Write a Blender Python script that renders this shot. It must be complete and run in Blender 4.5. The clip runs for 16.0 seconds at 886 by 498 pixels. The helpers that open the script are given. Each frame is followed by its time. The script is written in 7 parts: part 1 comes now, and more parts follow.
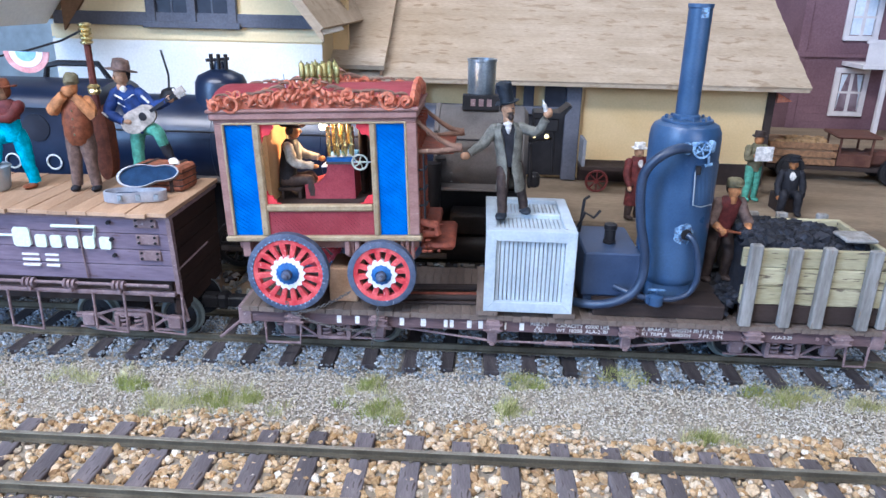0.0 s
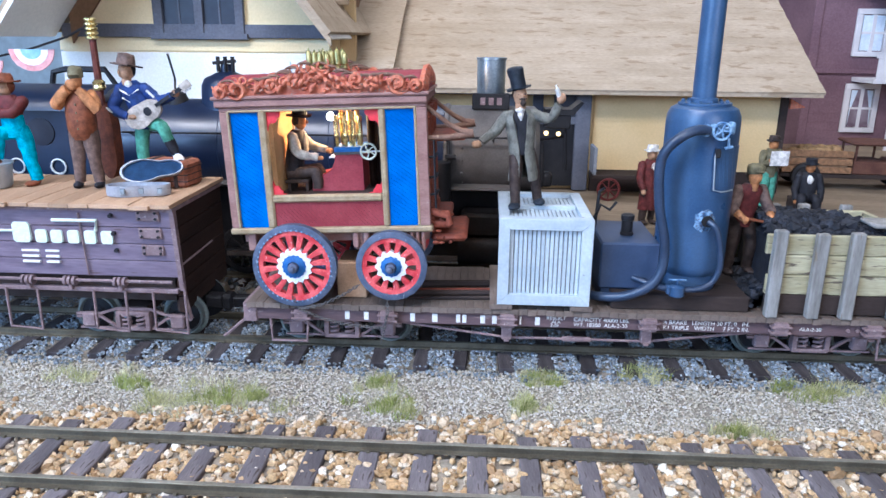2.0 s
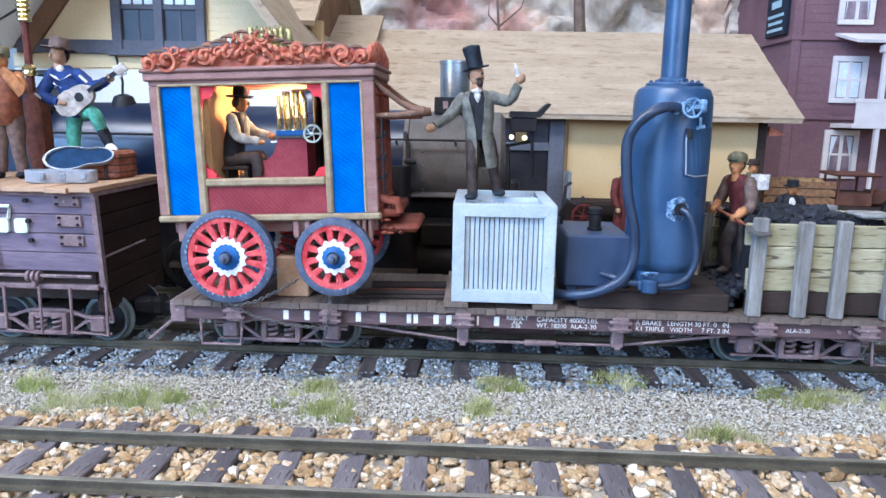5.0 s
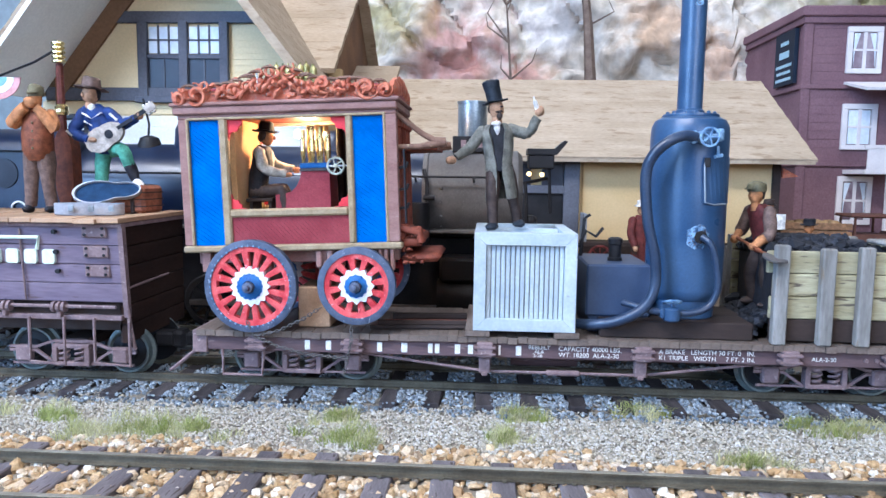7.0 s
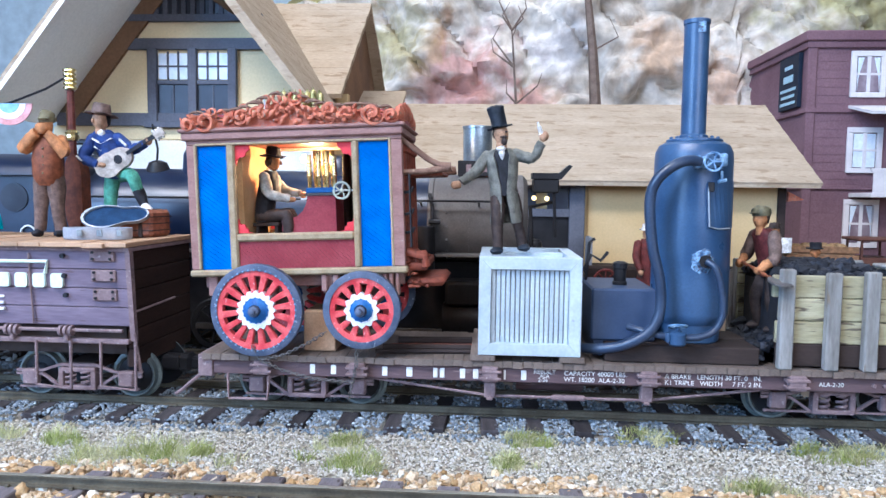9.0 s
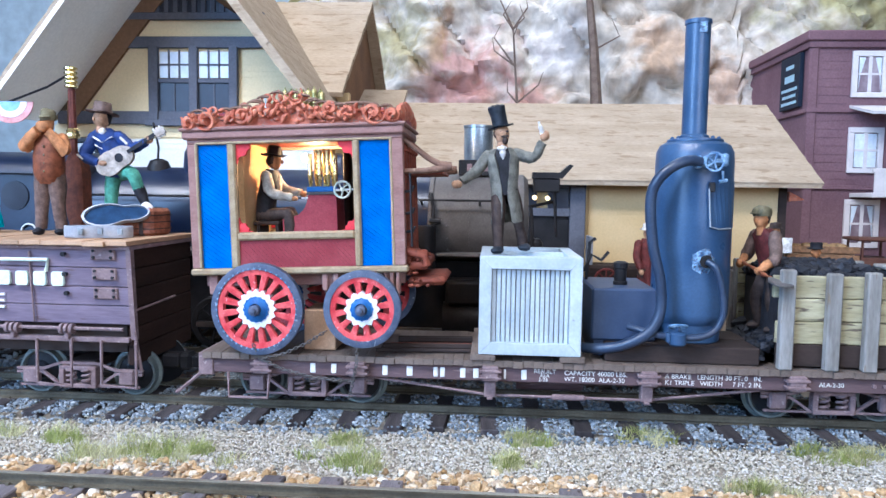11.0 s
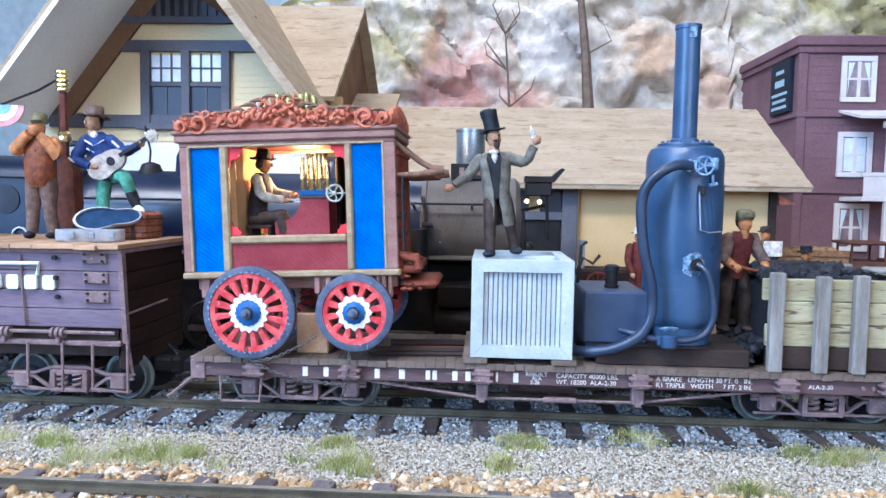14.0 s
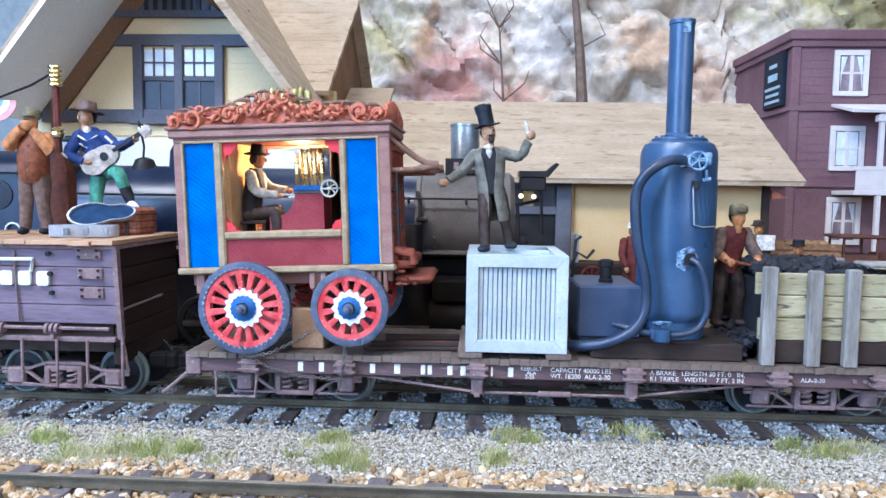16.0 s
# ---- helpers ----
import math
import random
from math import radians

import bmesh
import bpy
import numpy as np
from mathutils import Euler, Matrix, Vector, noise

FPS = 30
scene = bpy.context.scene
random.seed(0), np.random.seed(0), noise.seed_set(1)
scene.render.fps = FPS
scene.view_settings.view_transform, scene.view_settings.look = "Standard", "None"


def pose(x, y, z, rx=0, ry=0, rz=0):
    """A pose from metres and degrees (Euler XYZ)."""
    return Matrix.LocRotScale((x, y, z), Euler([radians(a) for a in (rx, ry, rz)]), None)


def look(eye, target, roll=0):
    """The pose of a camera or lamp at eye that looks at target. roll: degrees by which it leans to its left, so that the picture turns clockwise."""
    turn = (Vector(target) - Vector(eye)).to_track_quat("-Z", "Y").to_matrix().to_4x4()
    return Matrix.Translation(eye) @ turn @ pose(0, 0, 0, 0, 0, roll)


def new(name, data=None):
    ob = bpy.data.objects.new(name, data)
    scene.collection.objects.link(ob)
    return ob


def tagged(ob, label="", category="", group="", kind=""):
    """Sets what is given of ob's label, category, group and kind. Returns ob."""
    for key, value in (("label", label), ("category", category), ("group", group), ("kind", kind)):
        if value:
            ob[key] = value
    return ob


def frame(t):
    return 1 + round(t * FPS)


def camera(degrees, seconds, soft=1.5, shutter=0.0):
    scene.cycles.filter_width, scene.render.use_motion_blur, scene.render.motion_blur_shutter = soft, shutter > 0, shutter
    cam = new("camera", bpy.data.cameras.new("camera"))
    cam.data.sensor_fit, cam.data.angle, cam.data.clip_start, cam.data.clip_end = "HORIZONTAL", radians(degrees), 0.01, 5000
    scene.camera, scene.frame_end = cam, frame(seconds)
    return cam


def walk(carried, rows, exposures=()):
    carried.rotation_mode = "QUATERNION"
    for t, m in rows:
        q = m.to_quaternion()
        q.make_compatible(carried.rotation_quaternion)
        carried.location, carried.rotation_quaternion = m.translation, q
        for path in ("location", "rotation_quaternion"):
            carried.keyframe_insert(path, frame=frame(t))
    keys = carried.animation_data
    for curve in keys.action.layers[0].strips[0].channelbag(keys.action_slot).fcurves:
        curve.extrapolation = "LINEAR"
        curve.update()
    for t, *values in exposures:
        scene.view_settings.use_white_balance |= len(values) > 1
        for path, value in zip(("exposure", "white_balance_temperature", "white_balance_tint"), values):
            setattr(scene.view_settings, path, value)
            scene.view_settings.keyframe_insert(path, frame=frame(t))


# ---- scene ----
cam = camera(63.9, 16.0)
PATH = [
    (0, (0.02561, -0.48576, 0.27373), (0.00388, -0.01571, 0.10468), 1.23),
    (0.5, (0.02554, -0.49387, 0.26643), (0.00006, -0.02225, 0.10231), 1.34),
    (1, (0.02197, -0.50226, 0.25832), (-0.00738, -0.02816, 0.10223), 1.07),
    (1.5, (0.01918, -0.49598, 0.24465), (-0.01128, -0.01946, 0.09630), 0.81),
    (2, (0.02283, -0.47979, 0.23538), (-0.00492, -0.00151, 0.09227), 0.51),
    (2.5, (0.02711, -0.47358, 0.21642), (0.00569, 0.00665, 0.07888), 0.62),
    (3, (0.04581, -0.46860, 0.21653), (0.02724, 0.01437, 0.08847), 1.04),
    (3.5, (0.04733, -0.46851, 0.21003), (0.02719, 0.01693, 0.09197), 1.08),
    (3.7, (0.04854, -0.46519, 0.20540), (0.02904, 0.02102, 0.09041), 0.78),
    (5.8, (0.04450, -0.44432, 0.15753), (0.02170, 0.04946, 0.08227), 1.25),
    (6, (0.04287, -0.44541, 0.15681), (0.01883, 0.04895, 0.08592), 1.05),
    (6.5, (0.04250, -0.44878, 0.15470), (0.01299, 0.04656, 0.09332), 0.86),
    (7, (0.04150, -0.45258, 0.15286), (0.01122, 0.04370, 0.10004), 0.78),
    (7.5, (0.04306, -0.45371, 0.15144), (0.01315, 0.04347, 0.10771), 0.63),
    (8, (0.04385, -0.45338, 0.15228), (0.01478, 0.04413, 0.11192), 0.72),
    (8.5, (0.04484, -0.45275, 0.15380), (0.01176, 0.04462, 0.11474), 0.87),
    (9, (0.04237, -0.45422, 0.15405), (0.00739, 0.04318, 0.11702), 0.74),
    (11.5, (0.04227, -0.45431, 0.15452), (0.00727, 0.04301, 0.11647), 0.95),
    (12, (0.04189, -0.45562, 0.15446), (0.00909, 0.04189, 0.11688), 0.86),
    (12.5, (0.04257, -0.45612, 0.15445), (0.01234, 0.04165, 0.11818), 0.88),
    (13, (0.04288, -0.45533, 0.15511), (0.01360, 0.04248, 0.11870), 0.96),
    (13.5, (0.04303, -0.45576, 0.15484), (0.01290, 0.04204, 0.11897), 0.94),
    (14, (0.04286, -0.45570, 0.15433), (0.01253, 0.04214, 0.11915), 0.91),
    (14.5, (0.04226, -0.45592, 0.15473), (0.01326, 0.04194, 0.11878), 0.92),
    (15, (0.04268, -0.45627, 0.15470), (0.01450, 0.04152, 0.11723), 0.87),
    (15.5, (0.04257, -0.45579, 0.15507), (0.01509, 0.04193, 0.11611), 0.89),
    (16, (0.04236, -0.45664, 0.15514), (0.01630, 0.04112, 0.11575), 0.82),
]
walk(cam, [(t, look(eye, target, roll)) for t, eye, target, roll in PATH], exposures=[(0, 0.55, 5330, 15), (5, 0.65, 5250, 13), (16, 0.72, 5250, 13)])

# ---- light: daylight from a tall window behind the viewer and added fills, closed room ----
world = bpy.data.worlds.new("daylight")
scene.world = world
world.use_nodes = True
wn = world.node_tree.nodes
sky = wn.new("ShaderNodeTexSky")
sky.sky_type, sky.sun_disc = "NISHITA", False
sky.sun_elevation, sky.sun_rotation = radians(38), radians(200)
wn["Background"].inputs[1].default_value = 0.05
world.node_tree.links.new(sky.outputs[0], wn["Background"].inputs[0])


def area(name, eye, target, sx, sy, watts, colour):
    d = bpy.data.lights.new(name, "AREA")
    d.shape, d.size, d.size_y, d.energy, d.color = "RECTANGLE", sx, sy, watts, colour
    ob = new(name, d)
    ob.matrix_world = look(eye, target)
    return ob


area("window_light_left", (-1.72, -1.84, 0.96), (-0.3, 0.1, 0.1), 1.15, 1.25, 46, (0.46, 0.70, 1.0))
# fill added for the soffit and gable; no right window is known
area("window_light_right", (0.85, -1.84, 0.72), (-0.45, 0.35, 0.3), 0.95, 0.8, 11, (0.97, 0.95, 0.92))
area("ceiling_lamp_light", (-0.60, -0.90, 1.60), (-0.2, 0.2, 0.0), 1.3, 0.4, 50, (1.0, 0.92, 0.82))
# rear fill added to brighten the rocks; no such lamp is known
area("ceiling_lamp_light_rear", (0.2, 0.75, 1.60), (0.3, 1.0, 0.0), 1.3, 0.4, 10, (1.0, 0.93, 0.84))

# ---- materials ----


def nodes(name):
    m = bpy.data.materials.new(name)
    m.use_nodes = True
    return m, m.node_tree.nodes, m.node_tree.links, m.node_tree.nodes["Principled BSDF"]


def rgb(c):
    return (c[0], c[1], c[2], 1.0)


def surface(name, c1, c2, big=60, fine=900, rough=0.6, metal=0.0, bump=0.25, stretch=(1, 1, 1), island=0.0, own=0.0, wear=None, wear_at=0.62, spec=0.22, grain=0.16):
    """Two colours mixed in patches, a finer grain over them, relief, and wear in spots of its own shape."""
    m, n, l, b = nodes(name)
    tc, mp = n.new("ShaderNodeTexCoord"), n.new("ShaderNodeMapping")
    mp.inputs["Scale"].default_value = stretch
    l.new(tc.outputs["Object"], mp.inputs["Vector"])
    vec = mp.outputs["Vector"]
    n1, n2 = n.new("ShaderNodeTexNoise"), n.new("ShaderNodeTexNoise")
    for k, s, d in ((n1, big, 4), (n2, fine, 3)):
        k.inputs["Scale"].default_value, k.inputs["Detail"].default_value = s, d
        l.new(vec, k.inputs["Vector"])
    r1 = n.new("ShaderNodeMapRange")
    r1.inputs[1].default_value, r1.inputs[2].default_value = 0.35, 0.65
    l.new(n1.outputs[0], r1.inputs[0])
    mix = n.new("ShaderNodeMix")
    mix.data_type = "RGBA"
    mix.inputs[6].default_value, mix.inputs[7].default_value = rgb(c1), rgb(c2)
    l.new(r1.outputs[0], mix.inputs[0])
    hsv = n.new("ShaderNodeHueSaturation")
    val = n.new("ShaderNodeMapRange")
    val.inputs[1].default_value, val.inputs[2].default_value, val.inputs[3].default_value, val.inputs[4].default_value = 0.25, 0.75, 1 - grain, 1 + grain
    l.new(n2.outputs[0], val.inputs[0])
    out = val.outputs[0]
    for amount, node, sock in ((island, "ShaderNodeNewGeometry", "Random Per Island"), (own, "ShaderNodeObjectInfo", "Random")):
        if amount:
            g, mr, mu = n.new(node), n.new("ShaderNodeMapRange"), n.new("ShaderNodeMath")
            mr.inputs[3].default_value, mr.inputs[4].default_value, mu.operation = 1 - amount, 1 + amount, "MULTIPLY"
            l.new(g.outputs[sock], mr.inputs[0])
            l.new(out, mu.inputs[0]), l.new(mr.outputs[0], mu.inputs[1])
            out = mu.outputs[0]
    l.new(out, hsv.inputs["Value"])
    l.new(mix.outputs[2], hsv.inputs["Color"])
    col = hsv.outputs[0]
    if wear:
        n3, st, m3 = n.new("ShaderNodeTexNoise"), n.new("ShaderNodeMapRange"), n.new("ShaderNodeMix")
        n3.inputs["Scale"].default_value, n3.inputs["Detail"].default_value = big * 3.1, 6
        l.new(vec, n3.inputs["Vector"])
        st.inputs[1].default_value, st.inputs[2].default_value = wear_at, wear_at + 0.06
        l.new(n3.outputs[0], st.inputs[0])
        m3.data_type = "RGBA"
        m3.inputs[7].default_value = rgb(wear)
        l.new(col, m3.inputs[6]), l.new(st.outputs[0], m3.inputs[0])
        col = m3.outputs[2]
    l.new(col, b.inputs["Base Color"])
    rr = n.new("ShaderNodeMapRange")
    rr.inputs[3].default_value, rr.inputs[4].default_value = max(0.05, rough - 0.12), min(1, rough + 0.12)
    l.new(n1.outputs[0], rr.inputs[0]), l.new(rr.outputs[0], b.inputs["Roughness"])
    b.inputs["Metallic"].default_value, b.inputs["Specular IOR Level"].default_value = metal, spec
    bp = n.new("ShaderNodeBump")
    bp.inputs["Strength"].default_value, bp.inputs["Distance"].default_value = bump, 0.0006
    l.new(n2.outputs[0], bp.inputs["Height"]), l.new(bp.outputs[0], b.inputs["Normal"])
    return m


def glow(name, colour, strength):
    m, n, l, b = nodes(name)
    b.inputs["Base Color"].default_value = rgb(colour)
    b.inputs["Emission Color"].default_value, b.inputs["Emission Strength"].default_value = rgb(colour), strength
    return m


def pebbles(name, colours, rough=0.8):
    """Stones whose colour changes from piece to piece."""
    m, n, l, b = nodes(name)
    g, r = n.new("ShaderNodeNewGeometry"), n.new("ShaderNodeValToRGB")
    r.color_ramp.interpolation = "LINEAR"
    while len(r.color_ramp.elements) < len(colours):
        r.color_ramp.elements.new(0.5)
    for i, c in enumerate(colours):
        e = r.color_ramp.elements[i]
        e.position, e.color = i / (len(colours) - 1), rgb(c)
    l.new(g.outputs["Random Per Island"], r.inputs[0])
    tc, n1, hs, mr = n.new("ShaderNodeTexCoord"), n.new("ShaderNodeTexNoise"), n.new("ShaderNodeHueSaturation"), n.new("ShaderNodeMapRange")
    n1.inputs["Scale"].default_value, n1.inputs["Detail"].default_value = 700, 4
    l.new(tc.outputs["Object"], n1.inputs["Vector"])
    mr.inputs[1].default_value, mr.inputs[2].default_value, mr.inputs[3].default_value, mr.inputs[4].default_value = 0.3, 0.7, 0.7, 1.3
    l.new(n1.outputs[0], mr.inputs[0]), l.new(mr.outputs[0], hs.inputs["Value"]), l.new(r.outputs[0], hs.inputs["Color"])
    l.new(hs.outputs[0], b.inputs["Base Color"])
    b.inputs["Roughness"].default_value = rough
    bp = n.new("ShaderNodeBump")
    bp.inputs["Strength"].default_value, bp.inputs["Distance"].default_value = 0.4, 0.0005
    l.new(n1.outputs[0], bp.inputs["Height"]), l.new(bp.outputs[0], b.inputs["Normal"])
    return m


def rockface(name):
    """Cast plaster rock: pale grey and tan washes, with stains of pink, ochre and moss in patches of their own."""
    m, n, l, b = nodes(name)
    tc = n.new("ShaderNodeTexCoord")
    a, f, w = n.new("ShaderNodeTexNoise"), n.new("ShaderNodeTexNoise"), n.new("ShaderNodeTexNoise")
    for k, s_, d, t in ((a, 5.5, 6, 1.2), (f, 42, 8, 0.3), (w, 13, 6, 0.8)):
        k.inputs["Scale"].default_value, k.inputs["Detail"].default_value, k.inputs["Distortion"].default_value = s_, d, t
        l.new(tc.outputs["Object"], k.inputs["Vector"])
    r = n.new("ShaderNodeValToRGB")
    for i, (p, c) in enumerate(((0.30, (0.36, 0.27, 0.18)), (0.40, (0.52, 0.46, 0.38)), (0.50, (0.60, 0.56, 0.50)), (0.58, (0.50, 0.43, 0.35)), (0.66, (0.62, 0.57, 0.50)), (0.76, (0.42, 0.31, 0.20)))):
        e = r.color_ramp.elements[i] if i < 2 else r.color_ramp.elements.new(p)
        e.position, e.color = p, rgb(c)
    l.new(a.outputs[0], r.inputs[0])
    col = r.outputs[0]
    stains = (((-0.03, 0.42), 0.17, (0.44, 0.19, 0.17)), ((0.13, 0.36), 0.09, (0.48, 0.25, 0.20)), ((0.42, 0.50), 0.09, (0.46, 0.29, 0.17)), ((0.57, 0.42), 0.08, (0.44, 0.27, 0.17)), ((-0.20, 0.52), 0.12, (0.34, 0.29, 0.10)), ((0.88, 0.64), 0.24, (0.33, 0.31, 0.10)), ((0.20, 0.50), 0.10, (0.60, 0.57, 0.56)))
    for (cx, cz), rad, colour in stains:
        sep, sub, ln = n.new("ShaderNodeVectorMath"), n.new("ShaderNodeVectorMath"), n.new("ShaderNodeVectorMath")
        sub.operation, sub.inputs[1].default_value = "SUBTRACT", (cx, 1.2, cz)
        l.new(tc.outputs["Object"], sub.inputs[0])
        sep.operation, sep.inputs[1].default_value = "MULTIPLY", (1, 0.15, 1)
        l.new(sub.outputs[0], sep.inputs[0])
        ln.operation = "LENGTH"
        l.new(sep.outputs[0], ln.inputs[0])
        edge, mr, mx = n.new("ShaderNodeMath"), n.new("ShaderNodeMapRange"), n.new("ShaderNodeMix")
        edge.operation, edge.inputs[1].default_value = "MULTIPLY_ADD", rad * 2.4
        l.new(w.outputs[0], edge.inputs[0]), l.new(ln.outputs["Value"], edge.inputs[2])
        mr.inputs[1].default_value, mr.inputs[2].default_value, mr.inputs[3].default_value, mr.inputs[4].default_value = rad * 1.5, rad * 2.2, 0.68, 0.0
        l.new(edge.outputs[0], mr.inputs[0])
        mx.data_type = "RGBA"
        mx.inputs[7].default_value = rgb(colour)
        l.new(mr.outputs[0], mx.inputs[0]), l.new(col, mx.inputs[6])
        col = mx.outputs[2]
    hs, mr = n.new("ShaderNodeHueSaturation"), n.new("ShaderNodeMapRange")
    mr.inputs[1].default_value, mr.inputs[2].default_value, mr.inputs[3].default_value, mr.inputs[4].default_value = 0.3, 0.7, 0.74, 1.2
    l.new(f.outputs[0], mr.inputs[0]), l.new(mr.outputs[0], hs.inputs["Value"]), l.new(col, hs.inputs["Color"])
    l.new(hs.outputs[0], b.inputs["Base Color"])
    b.inputs["Roughness"].default_value, b.inputs["Specular IOR Level"].default_value = 0.95, 0.2
    bp = n.new("ShaderNodeBump")
    bp.inputs["Strength"].default_value, bp.inputs["Distance"].default_value = 0.5, 0.006
    l.new(f.outputs[0], bp.inputs["Height"]), l.new(bp.outputs[0], b.inputs["Normal"])
    return m


S = surface
M_CARB = S("car_brown", (0.085, 0.054, 0.058), (0.125, 0.082, 0.085), 70, 500, 0.7, bump=0.5, stretch=(0.25, 1, 1.4), own=0.12, wear=(0.24, 0.17, 0.16))
M_CARL = S("iron_mauve", (0.175, 0.12, 0.122), (0.25, 0.178, 0.178), 120, 700, 0.65, wear=(0.34, 0.27, 0.265))
M_DECK = S("deck_planks", (0.115, 0.086, 0.070), (0.18, 0.14, 0.115), 90, 900, 0.85, bump=0.5, stretch=(1.5, 0.3, 1), own=0.13, wear=(0.11, 0.085, 0.07), spec=0.3)
M_TAN = S("new_planks", (0.36, 0.225, 0.135), (0.45, 0.30, 0.19), 80, 800, 0.75, bump=0.4, stretch=(1.2, 0.25, 1), own=0.18)
M_GREYW = S("weathered_wood", (0.17, 0.16, 0.145), (0.33, 0.32, 0.305), 90, 700, 0.85, bump=0.6, stretch=(1, 1, 0.2), own=0.12, wear=(0.2, 0.16, 0.12))
M_YELW = S("yellowed_wood", (0.31, 0.275, 0.16), (0.42, 0.385, 0.255), 70, 600, 0.85, bump=0.6, stretch=(0.25, 1, 1.6), own=0.15, wear=(0.13, 0.105, 0.075), wear_at=0.59)
M_YELB = S("yellow_board_paint", (0.42, 0.33, 0.07), (0.52, 0.42, 0.12), 70, 600, 0.7, bump=0.4, stretch=(0.3, 1, 1), wear=(0.22, 0.17, 0.08))
M_WHITEW = S("painted_white_wood", (0.39, 0.45, 0.50), (0.48, 0.54, 0.58), 60, 500, 0.6, bump=0.3, own=0.07, wear=(0.30, 0.31, 0.32), wear_at=0.70, grain=0.09)
M_DARKW = S("dark_wood", (0.026, 0.018, 0.016), (0.045, 0.031, 0.026), 60, 500, 0.8, bump=0.5, stretch=(0.4, 1, 1), spec=0.25)
M_GOND = S("gondola_mauve", (0.15, 0.115, 0.155), (0.205, 0.16, 0.205), 70, 420, 0.65, bump=0.6, stretch=(0.22, 1, 1.6), own=0.08, wear=(0.13, 0.09, 0.10), wear_at=0.66)
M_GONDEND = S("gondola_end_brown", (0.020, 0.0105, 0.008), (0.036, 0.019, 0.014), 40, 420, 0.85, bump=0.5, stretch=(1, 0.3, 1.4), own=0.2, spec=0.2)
M_TIE = S("tie_wood", (0.105, 0.092, 0.098), (0.175, 0.155, 0.16), 80, 700, 0.85, bump=0.7, stretch=(1.5, 0.3, 1), own=0.25, wear=(0.06, 0.045, 0.04), wear_at=0.6)
M_TIED = S("creosoted_tie", (0.035, 0.03, 0.032), (0.07, 0.06, 0.06), 80, 700, 0.85, bump=0.6, stretch=(1.5, 0.3, 1), own=0.3)
M_RAIL = S("rail_steel", (0.10, 0.085, 0.06), (0.16, 0.14, 0.10), 60, 600, 0.5, metal=0.4, bump=0.2)
M_RAILTOP = S("rail_head", (0.24, 0.22, 0.175), (0.34, 0.32, 0.26), 50, 600, 0.4, metal=0.5, bump=0.1)
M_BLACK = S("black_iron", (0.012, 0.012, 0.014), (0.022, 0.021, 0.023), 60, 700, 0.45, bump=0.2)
M_LOCO = S("loco_blue_black", (0.006, 0.012, 0.034), (0.012, 0.022, 0.052), 30, 700, 0.34, bump=0.06, spec=0.6, grain=0.12)
M_SMOKE = S("smokebox_grey", (0.085, 0.078, 0.075), (0.125, 0.115, 0.11), 50, 700, 0.5, bump=0.2)
M_TYRE = S("tyre_steel", (0.16, 0.19, 0.19), (0.26, 0.30, 0.29), 90, 700, 0.4, metal=0.6)
M_STEEL = S("bright_steel", (0.40, 0.45, 0.5), (0.52, 0.57, 0.62), 60, 600, 0.4, metal=0.5, grain=0.07)
M_CASE = S("case_silver", (0.30, 0.31, 0.34), (0.42, 0.43, 0.46), 100, 600, 0.5, metal=0.2, grain=0.1)
M_BOILD = S("engine_blue", (0.025, 0.045, 0.095), (0.045, 0.07, 0.135), 45, 700, 0.45, bump=0.1, grain=0.1, spec=0.5)
M_BOIL = S("boiler_blue", (0.028, 0.066, 0.145), (0.05, 0.10, 0.195), 38, 700, 0.33, bump=0.12, wear=(0.085, 0.14, 0.24), wear_at=0.68, grain=0.12, spec=0.5)
M_HOSE = S("hose_blue_black", (0.02, 0.035, 0.07), (0.035, 0.055, 0.10), 60, 700, 0.35, bump=0.1, spec=0.5)
M_VALVE = S("valve_blue", (0.07, 0.15, 0.30), (0.30, 0.45, 0.62), 190, 900, 0.4, bump=0.4)
M_LINING = S("case_lining", (0.012, 0.032, 0.075), (0.02, 0.05, 0.11), 120, 900, 0.95)
M_ARM = S("arm_brown", (0.14, 0.075, 0.05), (0.22, 0.125, 0.085), 110, 900, 0.6, bump=0.5, wear=(0.30, 0.20, 0.13))
M_PATCH = S("chipped_paint", (0.03, 0.07, 0.15), (0.30, 0.48, 0.70), 300, 1500, 0.5, bump=0.8, wear=(0.10, 0.06, 0.045), wear_at=0.56)
M_WFRAME = S("wagon_frame", (0.235, 0.125, 0.105), (0.335, 0.195, 0.17), 90, 800, 0.6, bump=0.5, stretch=(0.5, 1, 1), wear=(0.40, 0.29, 0.25), wear_at=0.66)
M_GOLD = S("old_gold", (0.30, 0.225, 0.13), (0.40, 0.315, 0.20), 130, 900, 0.5, metal=0.1, bump=0.4, wear=(0.24, 0.13, 0.10), wear_at=0.68)
M_CRESTD = S("carving_dark_red", (0.14, 0.034, 0.020), (0.24, 0.065, 0.036), 140, 900, 0.55, bump=0.6, wear=(0.10, 0.03, 0.02), wear_at=0.6)
M_STACKG = S("stack_steel", (0.26, 0.31, 0.36), (0.36, 0.42, 0.47), 60, 600, 0.33, metal=0.8)
M_BRASS = S("brass", (0.60, 0.47, 0.20), (0.78, 0.64, 0.30), 80, 900, 0.27, metal=0.9, bump=0.1)
M_OLDBRASS = S("tarnished_brass", (0.20, 0.19, 0.07), (0.52, 0.44, 0.19), 240, 900, 0.38, metal=0.75, bump=0.4)
M_REDP = S("panel_red", (0.24, 0.035, 0.045), (0.30, 0.055, 0.065), 60, 900, 0.6, bump=0.35)
